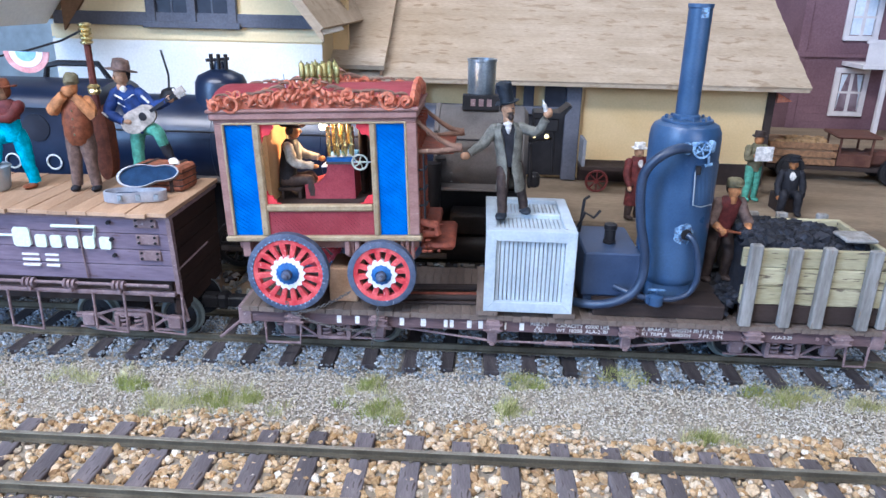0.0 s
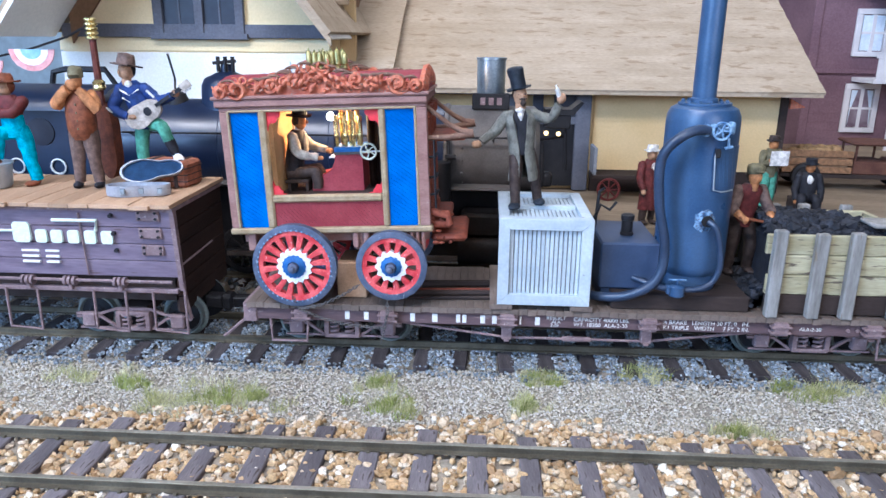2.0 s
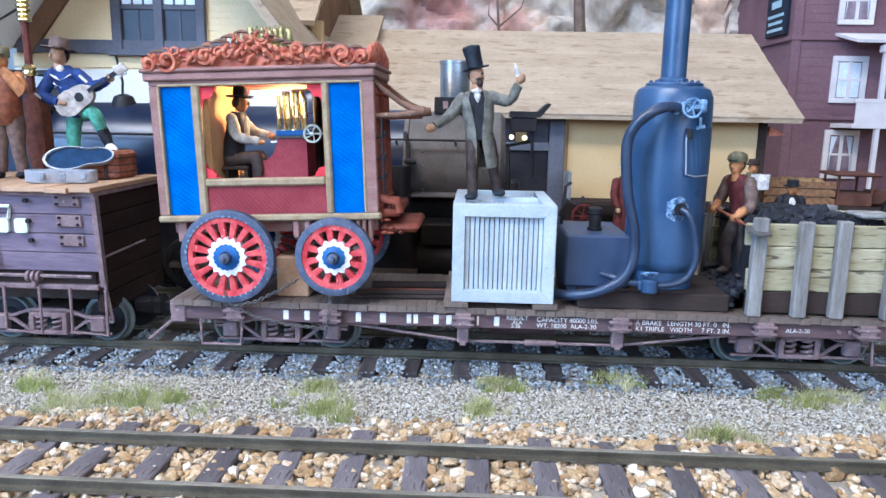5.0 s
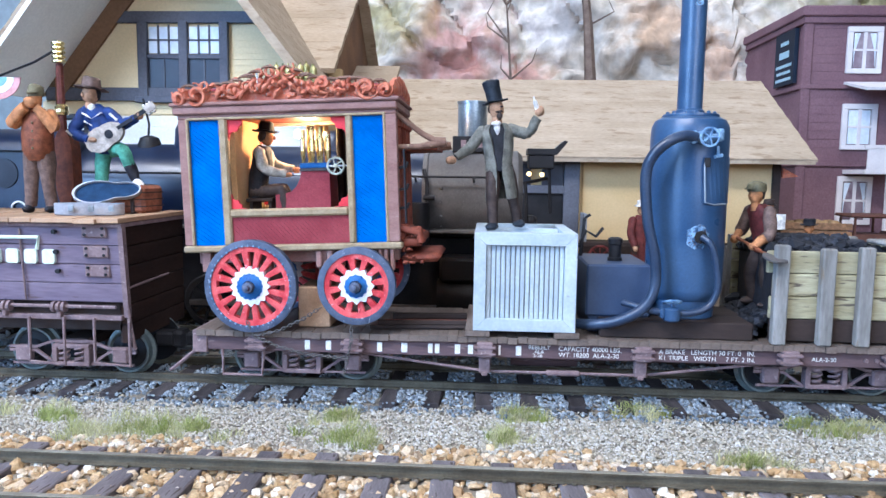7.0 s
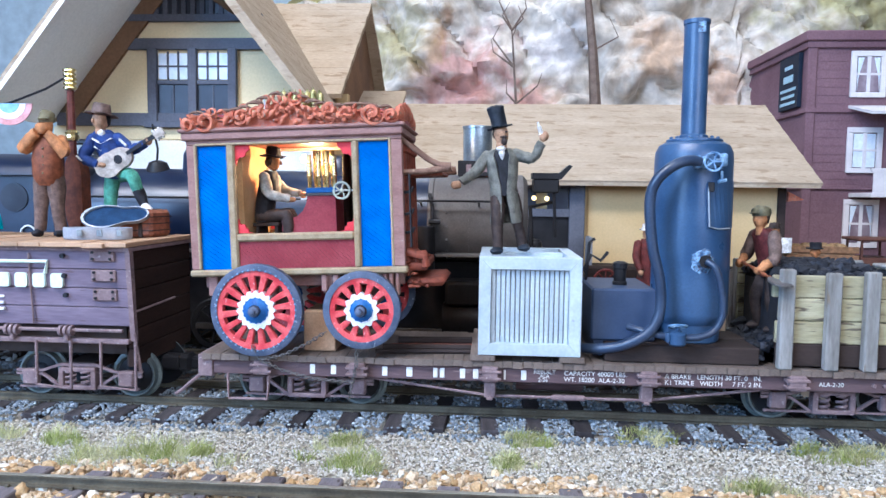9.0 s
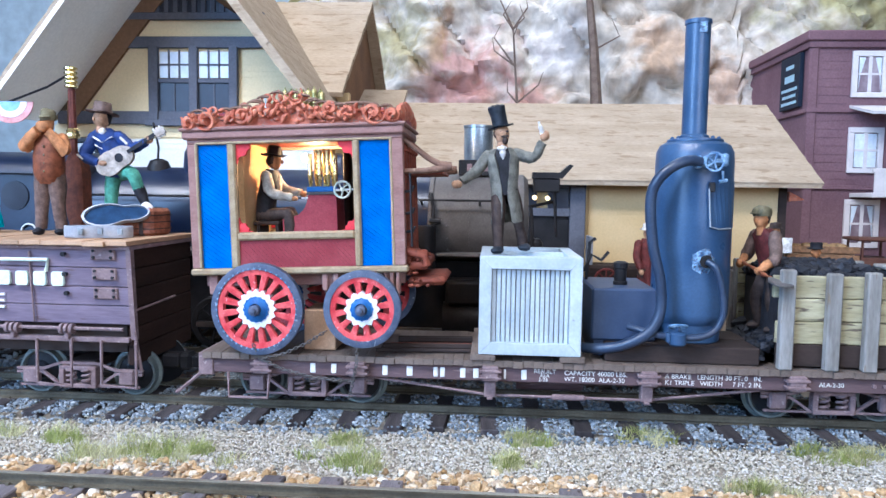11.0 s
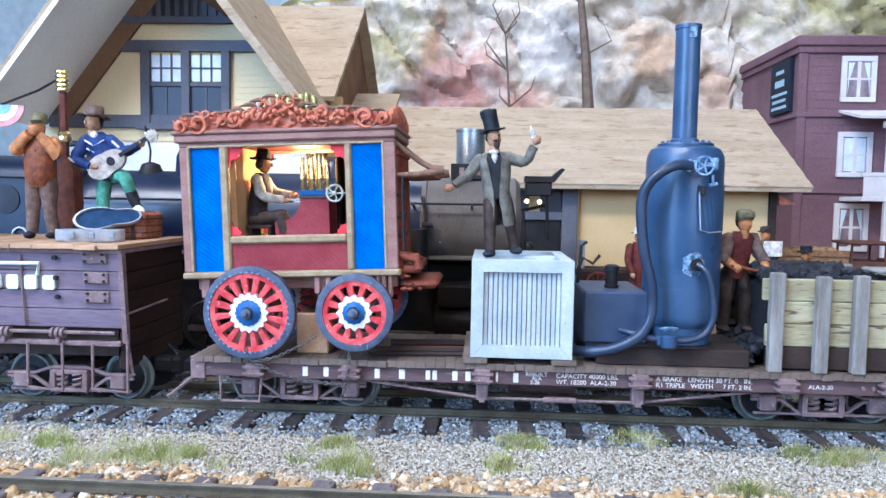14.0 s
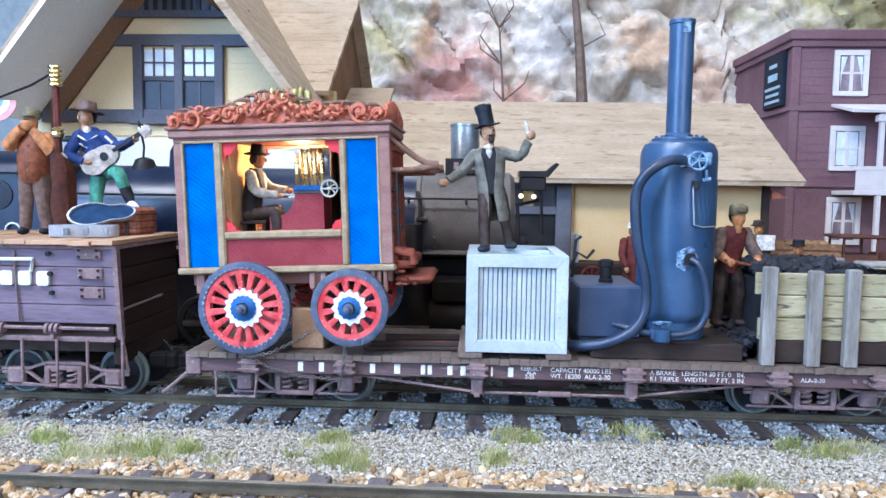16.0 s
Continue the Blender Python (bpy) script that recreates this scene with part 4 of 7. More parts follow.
    part("inner_ceiling", box(B(), -6.7, 6.6, 0.6, 6.7, 8.6, 8.72), M_CRESTD, w)
    og = B()
    pts = [(-1.7, 2.36), (2.1, 2.36), (2.1, 5.0), (0.15, 5.0), (0.05, 4.5), (-0.2, 4.0), (-0.6, 3.65), (-1.1, 3.5), (-1.7, 3.45)]
    prism(og, pts, 2.6, 5.2)
    organ = part("organ_case", og, M_REDP, w)
    kb = box(B(), 0.05, 2.15, 2.5, 5.3, 5.0, 5.2, bev=0.03)
    part("organ_top", kb, M_SMOKE, organ)
    kb = box(B(), 0.1, 2.2, 2.45, 5.2, 5.2, 5.55, bev=0.04)
    part("organ_rail", kb, M_WBLUE, organ)
    ky = B()
    for k in range(14):
        box(ky, -0.35, 0.05, 2.7 + 0.17 * k, 2.84 + 0.17 * k, 4.75, 4.85)
    part("keys", ky, M_WWHITE, organ)
    for k, (dx, dy, h) in enumerate(((0.3, 2.8, 2.3), (0.62, 3.3, 2.6), (0.95, 2.8, 2.55), (1.2, 3.4, 2.65), (1.5, 2.9, 2.5), (1.75, 3.5, 2.6), (2.0, 3.0, 2.2))):
        pp = B()
        lathe(pp, [(0.1, 5.5), (0.14, 5.9), (0.16, 6.3), (0.19, 6.35), (0.17, 6.45), (0.17, 5.5 + h)], 10, 0, Matrix.Translation((dx, dy, 0)))
        part("organ_pipe", pp, M_BRASS, organ, smooth=40)
    for k in range(6):
        dr = B()
        lathe(dr, [(0.24, 2.36), (0.26, 5), (0.22, 8.55)], 8, 0, Matrix.Translation((2.5 + 0.3 * k, 4.4 + 0.25 * (k % 2), 0)))
        part("drape", dr, M_DARKW, w, smooth=60)
    part("crank_shaft", tube(B(), [(2.2, 1.9, 5.3), (3.7, 1.9, 5.3)], 0.06, 6), M_STEEL, w)
    bench = box(B(), -3.7, -1.9, 2.4, 4.6, 3.0, 3.25, bev=0.05)
    for x in (-3.5, -2.2):
        box(bench, x, x + 0.2, 2.5, 4.5, 2.36, 3.0)
    part("bench", bench, M_DARKW, w)
    part("bulb", ball(B(), (-0.3, 4.0, 7.6), 0.3, 0, 12), M_BULB, w, smooth=60)
    # wheels, in the wagon's own frame
    for y in (-0.55, 7.7):
        wagon_wheel(w, -2.62, y, -2.32, 3.0, 16, 1.12)
        wagon_wheel(w, 4.28, y, -2.42, 2.5, 12, 0.98)
    for x, z in ((-2.62, -2.32), (4.28, -2.42)):
        part("axle_tree", box(B(), x - 0.35, x + 0.35, 0.0, 7.2, z - 0.35, z + 0.35, bev=0.05), M_WFRAME, w)
        part("spring_block", box(B(), x - 0.9, x + 0.9, 1.0, 1.6, z + 0.35, -1.0, bev=0.1), M_WFRAME, w)


circus_wagon()
lamp = bpy.data.lights.new("wagon_bulb_light", "POINT")
lamp.energy, lamp.color, lamp.shadow_soft_size = 0.16, (1.0, 0.62, 0.26), 0.004
new("wagon_bulb_light", lamp).location = (-0.0855, 0.052, 0.1790)


def flywheel():
    b = B()
    tube(b, [(0.55 * math.cos(a), 0, 0.55 * math.sin(a)) for a in np.linspace(0, 6.283, 25)[:-1]], 0.075, 6, closed=True)
    for k in range(5):
        a = 6.283 * k / 5
        tube(b, [(0, 0, 0), (0.27 * math.cos(a + 0.2), 0, 0.27 * math.sin(a + 0.2)), (0.53 * math.cos(a), 0, 0.53 * math.sin(a))], 0.05, 5)
    lathe(b, [(0.12, -0.15), (0.14, 0.15), (0.05, 0.2)], 10, 0, along_y(0, 0, 0))
    ob = part("flywheel", b, S("flywheel_green_grey", (0.38, 0.42, 0.36), (0.5, 0.52, 0.42), 100, 800, 0.45), None, smooth=50)
    return tagged(ob, "small spoked grey flywheel turning on the organ's shaft", "flywheel")


FLYWHEEL_AT = WAGON @ pc(2.7, 1.85, 5.3)
flywheel_ob = flywheel()
flywheel_ob.matrix_basis = FLYWHEEL_AT


# ---- loads on the flat car ----
def crate():
    c = thing("crate", Matrix(), "pale grey painted slatted wooden crate on two boards", "crate")
    x0, x1, y0, y1, z0, z1, w = 3.4, 9.9, -0.45, 8.6, 5.3, 11.6, 0.78
    for x in (2.9, 8.6):
        part("skid_board", box(B(), x, x + 1.6, -0.4, 8.8, 4.88, 5.28, bev=0.04), M_DECK, c)

    def mitred(name, a, b, cc, d, pts3):
        bm = B()
        prism(bm, [a, b, cc, d], 0, 0.42)
        bmesh.ops.bevel(bm, geom=list(bm.edges), offset=0.03, segments=1, affect="EDGES")
        bmesh.ops.transform(bm, matrix=pts3, verts=bm.verts)
        part(name, bm, M_WHITEW, c)

    def face(m, w1, h1, slats, cross):
        """A framed, slatted side in its own plane."""
        q = [((0, 0), (w1, 0), (w1 - w, w), (w, w)), ((0, h1), (w, h1 - w), (w1 - w, h1 - w), (w1, h1)), ((0, 0), (w, w), (w, h1 - w), (0, h1)), ((w1, 0), (w1, h1), (w1 - w, h1 - w), (w1 - w, w))]
        for k in q:
            mitred("frame_board", *k, m)
        if cross:
            bm = B()
            box(bm, w + 0.05, w1 - w - 0.05, 0.03, 0.42, h1 / 2 - 0.3, h1 / 2 + 0.3, bev=0.03)
            bmesh.ops.transform(bm, matrix=m, verts=bm.verts)
            part("cross_board", bm, M_WHITEW, c)
        n = slats
        pitch = (w1 - 2 * w) / n
        for i in range(n):
            bm = B()
            a = w + i * pitch
            box(bm, a + 0.03, a + pitch - 0.035, 0.29, 0.45, w - 0.2, h1 - w + 0.2, bev=0.02)
            bmesh.ops.transform(bm, matrix=m, verts=bm.verts)
            part("slat", bm, M_WHITEW, c)

    T = Matrix.Translation
    face(T((x0, y0, z0)), x1 - x0, z1 - z0, 16, False)
    face(Matrix(((1, 0, 0, x0), (0, 0, 1, y0 + 0.02), (0, -1, 0, z1 + 0.02), (0, 0, 0, 1))), x1 - x0, y1 - y0, 16, True)
    face(Matrix(((0, -1, 0, x1 + 0.02), (1, 0, 0, y0 + 0.02), (0, 0, 1, z0), (0, 0, 0, 1))), y1 - y0, z1 - z0, 20, False)
    part("lining", box(B(), x0 + 0.3, x1 - 0.46, y0 + 0.47, y1 - 0.2, z0 + 0.1, z1 - 0.44), M_GREYW, c)


crate()


def steam_boiler():
    s = thing("steam_boiler", Matrix(), "upright blue steam boiler with tall stack, hoses and valves", "boiler")
    X, Y = 17.45, 3.2
    part("base_timber", box(B(), 11.6, 21.3, 0.5, 3.2, 4.87, 6.0, bev=0.08), M_DARKW, s)
    part("base_timber", box(B(), 12.2, 21.5, 3.3, 6.6, 4.87, 6.0, bev=0.08), M_DARKW, s)
    b = B()
    lathe(b, [(1.9, 6.0), (2.0, 6.1), (2.05, 7.2), (2.42, 7.6), (2.5, 8.0), (2.52, 12), (2.5, 18.0), (2.46, 18.5), (2.25, 18.95), (1.9, 19.15), (1.3, 19.2)], 40, 0, Matrix.Translation((X, Y, 0)))
    shell = part("shell", b, M_BOIL, s, smooth=35)
    fl = B()
    lathe(fl, [(1.75, 19.14), (1.8, 19.18), (1.8, 19.32), (1.75, 19.36), (0.8, 19.36)], 30, 0, Matrix.Translation((X, Y, 0)))
    part("top_flange", fl, M_BOIL, shell, smooth=35)
    for k in range(12):
        a = 6.283 * k / 12
        bt = B()
        lathe(bt, [(0.13, 19.34), (0.13, 19.48), (0.06, 19.54)], 6, 0, Matrix.Translation((X + 1.5 * math.cos(a), Y + 1.5 * math.sin(a), 0)))
        part("bolt", bt, M_BOIL, shell)
    st = B()
    lathe(st, [(0.95, 19.3), (0.95, 19.6), (0.80, 19.7), (0.80, 26.8), (0.86, 26.85), (0.86, 27.1), (0.74, 27.1), (0.72, 25)], 28, 0, Matrix.Translation((X - 0.1, Y, 0)), caps=False)
    part("smokestack", st, M_BOIL, s, smooth=35)
    ch = B()
    box(ch, X - 0.25, X + 0.25, Y - 0.84, Y - 0.76, 26.2, 26.9)
    part("paint_chip", ch, M_PATCH, s)
    # fire door with its bent handle rod
    dr = B()
    ring = []
    for rr in (2.53, 2.6):
        ring.append([Vector((X + rr * math.sin(a), Y - rr * math.cos(a), z)) for z, a in [(13.6, w) for w in np.linspace(0.1, 1.05, 8)] + [(16.6, w) for w in np.linspace(1.05, 0.1, 8)]])
    ring_stack(dr, ring)
    part("fire_door", dr, M_BOIL, shell)
    hd = B()
    tube(hd, [(X + 0.35, Y - 2.75, 16.4), (X + 0.25, Y - 2.75, 16.0), (X + 0.4, Y - 2.75, 13.7), (X + 1.0, Y - 2.62, 13.55), (X + 1.9, Y - 2.0, 13.6)], 0.05, 6)
    part("door_handle", hd, M_STEEL, shell)
    lt = box(B(), X + 0.25, X + 0.6, Y - 2.85, Y - 2.5, 15.9, 16.5, bev=0.06)
    part("latch", lt, M_BLACK, shell)

    def hand_wheel(x, y, z, r, parent, m0=None):
        w = B()
        mm = m0 if m0 is not None else Matrix()
        tube(w, [mm @ Vector((x + r * math.cos(a), y, z + r * math.sin(a))) for a in np.linspace(0, 6.283, 21)[:-1]], r * 0.14, 6, closed=True)
        for k in range(5):
            a = 6.283 * k / 5
            tube(w, [mm @ Vector((x, y, z)), mm @ Vector((x + r * math.cos(a), y, z + r * math.sin(a)))], r * 0.11, 5)
        return part("hand_wheel", w, M_VALVE, parent, smooth=50)

    vb = B()
    tube(vb, [(X, Y - 2.4, 17.75), (X + 0.35, Y - 3.0, 17.75)], 0.42, 10)
    box(vb, X - 0.75, X - 0.35, Y - 3.2, Y - 2.6, 17.35, 18.15, bev=0.1)
    tube(vb, [(X - 0.6, Y - 2.9, 17.75), (X + 1.2, Y - 2.7, 17.75)], 0.22, 8)
    box(vb, X + 0.95, X + 1.35, Y - 2.9, Y - 2.3, 17.5, 18.3, bev=0.1)
    valve = part("valve", vb, M_VALVE, s, smooth=50)
    hand_wheel(X + 0.35, Y - 3.25, 17.75, 0.56, valve)
    ck = B()
    tube(ck, [(X + 1.1, Y - 2.5, 17.2), (X + 1.1, Y - 2.6, 16.6)], 0.09, 6)
    tube(ck, [(X + 0.85, Y - 2.7, 16.55), (X + 1.35, Y - 2.6, 16.65)], 0.12, 6)
    part("try_cock", ck, M_VALVE, s)
    rough = B()  # a ragged scab of chipped paint round the lower inlet
    rnd = random.Random(8)
    rings = []
    for k, (rad, lift) in enumerate(((0.78, 0.005), (0.62, 0.05), (0.45, 0.10), (0.28, 0.16))):
        row = []
        for j in range(22):
            w = 6.283 * j / 22
            q = rad * (1 + 0.32 * noise.noise((math.cos(w) * 2.2, math.sin(w) * 2.2, 3.0)) + rnd.uniform(-0.14, 0.14))
            ang, z = (0.1 + q * math.cos(w)) / 2.52, 11.5 + q * math.sin(w)
            rr = 2.52 + lift + rnd.uniform(0, 0.05)
            row.append(Vector((X + rr * math.sin(ang), Y - rr * math.cos(ang), z)))
        rings.append(row)
    ring_stack(rough, rings)
    part("weld_patch", rough, M_PATCH, s)
    el = B()
    tube(el, [(X + 0.25, Y - 2.3, 11.5), (X + 0.25, Y - 2.8, 11.5)], 0.42, 8)
    part("elbow", el, M_BLACK, s)

    def smooth_path(pts, n=6):
        out, p = [], [Vector(q) for q in pts]
        for i in range(len(p) - 1):
            a, b_, c_, d = p[max(i - 1, 0)], p[i], p[i + 1], p[min(i + 2, len(p) - 1)]
            for k in range(n):
                u = k / n
                out.append(0.5 * ((2 * b_) + (c_ - a) * u + (2 * a - 5 * b_ + 4 * c_ - d) * u * u + (3 * b_ - a - 3 * c_ + d) * u ** 3))
        return out + [p[-1]]

    h = B()
    tube(h, smooth_path([(17.0, 0.2, 17.75), (16.2, -0.1, 17.8), (15.2, -0.3, 17.4), (14.3, -0.2, 16.5), (14.0, 0.0, 15.2), (14.25, 0.0, 12.5), (14.8, 0.0, 10.2), (14.85, 0.0, 8.3), (14.3, -0.1, 7.1), (13.4, 0.0, 6.4), (12.2, 0.4, 5.85), (10.9, 1.0, 5.6), (9.9, 1.8, 5.5)]), 0.34, 12)
    part("steam_hose", h, M_HOSE, s, smooth=60)
    h = B()
    tube(h, smooth_path([(17.75, 0.4, 11.5), (18.2, 0.0, 11.1), (18.6, 0.0, 9.8), (18.75, 0.0, 8.3), (18.3, 0.0, 7.2), (17.3, -0.1, 6.75), (16.2, -0.1, 6.7), (15.0, 0.0, 6.75), (14.0, 0.3, 6.95), (13.1, 1.0, 7.1)]), 0.22, 10)
    part("water_hose", h, M_HOSE, s, smooth=60)
    v = B()
    lathe(v, [(0.45, 6.2), (0.55, 6.3), (0.55, 6.95), (0.35, 7.05), (0.12, 7.1), (0.12, 7.35)], 12, 0, Matrix.Translation((15.95, -0.15, 0)))
    box(v, 15.2, 15.45, -0.45, 0.15, 6.4, 7.0, bev=0.05)
    low = part("stop_valve", v, M_BOIL, s, smooth=40)
    hand_wheel(0, 0, 0, 0.55, low, Matrix.Translation((15.95, -0.15, 7.4)) @ Matrix.Rotation(math.radians(70), 4, "X"))


steam_boiler()


def engine():
    e = thing("steam_engine", Matrix(), "low blue black engine housing with a filler cap", "engine")
    part("housing", box(box(B(), 10.8, 15.0, 1.5, 8.2, 6.05, 9.5, bev=0.12), 11.0, 14.8, 1.7, 8.0, 5.0, 6.1), M_BOILD, e)
    c = B()
    lathe(c, [(0.5, 9.45), (0.5, 9.7), (0.42, 9.75), (0.42, 10.6), (0.5, 10.65), (0.5, 11.0), (0.3, 11.1)], 16, 0, Matrix.Translation((13.0, 4.0, 0)))
    part("filler_cap", c, M_BLACK, e, smooth=40)
    p = B()
    tube(p, [(10.7, 5.5, 10.2), (11.2, 5.5, 11.4), (11.9, 5.5, 11.0), (12.4, 5.6, 11.6)], 0.12, 6)
    part("pipe", p, M_BLACK, e)
    p = B()
    tube(p, [(11.0, 6.5, 9.5), (11.2, 6.5, 12.2), (11.6, 6.5, 12.5)], 0.12, 6)
    part("pipe", p, M_BLACK, e)


engine()


def coal_bin():
    c = thing("coal_bin", Matrix(), "weathered grey wooden coal bin with pale yellowed boards, half full", "coal bin")
    x0, x1, y0, y1 = 22.3, 32.2, -0.1, 8.6
    rnd = random.Random(4)
    for k in range(4):
        z = 5.0 + 1.45 * k
        part("board", box(B(), x0 - rnd.uniform(0.0, 0.5), x1 + rnd.uniform(0, 0.2), y0 + 0.3, y0 + 0.65, z, z + 1.4, bev=0.06), M_YELW if k else M_DARKW, c)
        part("board", box(B(), x0, x1, y1 - 0.65, y1 - 0.3, z, z + 1.4, bev=0.06), M_YELW, c)
        part("board", box(B(), x1 - 0.4, x1, y0 + 0.7, y1 - 0.7, z, z + 1.4, bev=0.06), M_YELW, c)
    for x in (22.55, 25.35, 27.65, 30.9):
        st = box(B(), x - 0.42, x + 0.42, y0 - 0.35, y0 + 0.28, 4.87, 11.05 + rnd.uniform(-0.15, 0.2), bev=0.08)
        part("stake", st, M_GREYW, c)
        part("stake", box(B(), x - 0.42, x + 0.42, y1 - 0.28, y1 + 0.3, 4.87, 11.1, bev=0.08), M_GREYW, c)
    part("corner_post", box(B(), x1 - 0.1, x1 + 0.5, y0, y0 + 0.8, 4.87, 11.1, bev=0.08), M_GREYW, c)
    part("side_board", box(B(), 21.9, 32.0, 8.7, 9.2, 4.87, 10.2, bev=0.06), M_GREYW, c)
    co = stones("coal", M_COAL, 1500, (20.6, 31.8, 0.9, 7.8), 0.5, lambda x, y: 10.5 + 0.7 * math.sin((x - 20) * 0.3) - 0.05 * (y - 4) ** 2 if x > 22.6 else 5.0 + max(0, 1.4 * (x - 20.6) / 2), "heap of black coal in the bin", 9)
    co["category"] = "coal"
    core = B()
    box(core, 22.6, 31.7, 0.6, 7.9, 5.0, 10.4, bev=0.4)
    part("coal_core", core, M_COAL, c)
    sh = box(B(), 29.2, 31.5, 1.0, 3.2, 11.1, 11.4, bev=0.1)
    part("loose_board", sh, M_GREYW, c)


coal_bin()


def pipe_stack():
    for k, (y, z, r) in enumerate(((1.2, 5.0, 0.14), (2.0, 5.1, 0.24), (2.8, 5.05, 0.16), (3.8, 5.2, 0.3))):
        ob = part("rod", tube(B(), [(-3.5 + 0.4 * k, y, z), (2.9, y + 0.3, z + 0.05)], r, 8), M_DARKW if k != 2 else M_CRESTD)
        tagged(ob, "dark rod lying on the deck behind the wagon wheels", "rod", "rods on the deck")
    ob = part("block", box(B(), -8.4, -6.2, 1.2, 4.5, 4.87, 7.6, bev=0.08), M_TAN)
    tagged(ob, "tan timber block between the wagon wheels", "block")


pipe_stack()


def timber_pile():
    """Sawn boards stacked between the two tracks."""
    t = thing("timber_pile", Matrix(), "stack of tan and yellow sawn boards between the tracks", "timber")
    rnd = random.Random(17)
    for row in range(4):
        for k in range(3):
            x0 = 9.5 + rnd.uniform(-0.8, 0.8)
            board = box(B(), x0, x0 + rnd.uniform(13.0, 15.0), 11.3 + 1.05 * k, 12.25 + 1.05 * k, 0.15 + 0.75 * row, 0.83 + 0.75 * row, bev=0.05)
            part("board", board, M_TAN if rnd.random() < 0.6 else M_DECK, t)
    for k in range(3):
        part("yellow_board", box(B(), 13.4 + 0.3 * k, 18.6 - 0.4 * k, 11.3 + 0.4 * k, 13.6, 3.2 + 1.0 * k, 4.15 + 1.0 * k, bev=0.06), M_YELB, t, "dull yellow painted board")


timber_pile()


def chain(name, pts, label):
    """Links in turn flat and upright along a sagging line."""
    b = B()
    p = [Vector(q) for q in pts]
    length = sum((c - a).length for a, c in zip(p, p[1:]))
    n = int(length / 0.24)
    for i in range(n):
        d = length * (i + 0.5) / n
        for a, c in zip(p, p[1:]):
            if d <= (c - a).length:
                at, t = a.lerp(c, d / (c - a).length), (c - a).normalized()
                break
            d -= (c - a).length
        q = t.to_track_quat("X", "Z" if i % 2 else "Y").to_matrix().to_4x4()
        m = Matrix.Translation(at) @ q
        tube(b, [m @ Vector((0.18 * math.cos(w), 0.1 * math.sin(w), 0)) for w in np.linspace(0, 6.283, 9)[:-1]], 0.035, 4, closed=True)
    tagged(part(name, b, M_SMOKE), label, "chain", "tie down chains")


chain("chain", [(-10.8, -0.75, 4.6), (-9.2, -0.8, 5.0), (-7.6, -0.8, 5.8), (-6.4, -0.8, 6.6)], "thin dark chain tying a wagon wheel to the car")
chain("chain", [(-10.7, -0.75, 4.6), (-9.3, -0.8, 4.0), (-7.2, -0.8, 3.5), (-4.6, -0.75, 3.3)], "thin dark chain sagging along the sill")
chain("chain", [(-4.4, -0.8, 6.0), (-4.4, -0.85, 4.6), (-4.6, -0.8, 3.6), (-4.9, -0.8, 2.2)], "thin dark chain hanging from the small wheel")
chain("chain", [(-11.2, -0.9, 5.6), (-10.8, -0.8, 4.6)], "thin dark chain at the big wheel")


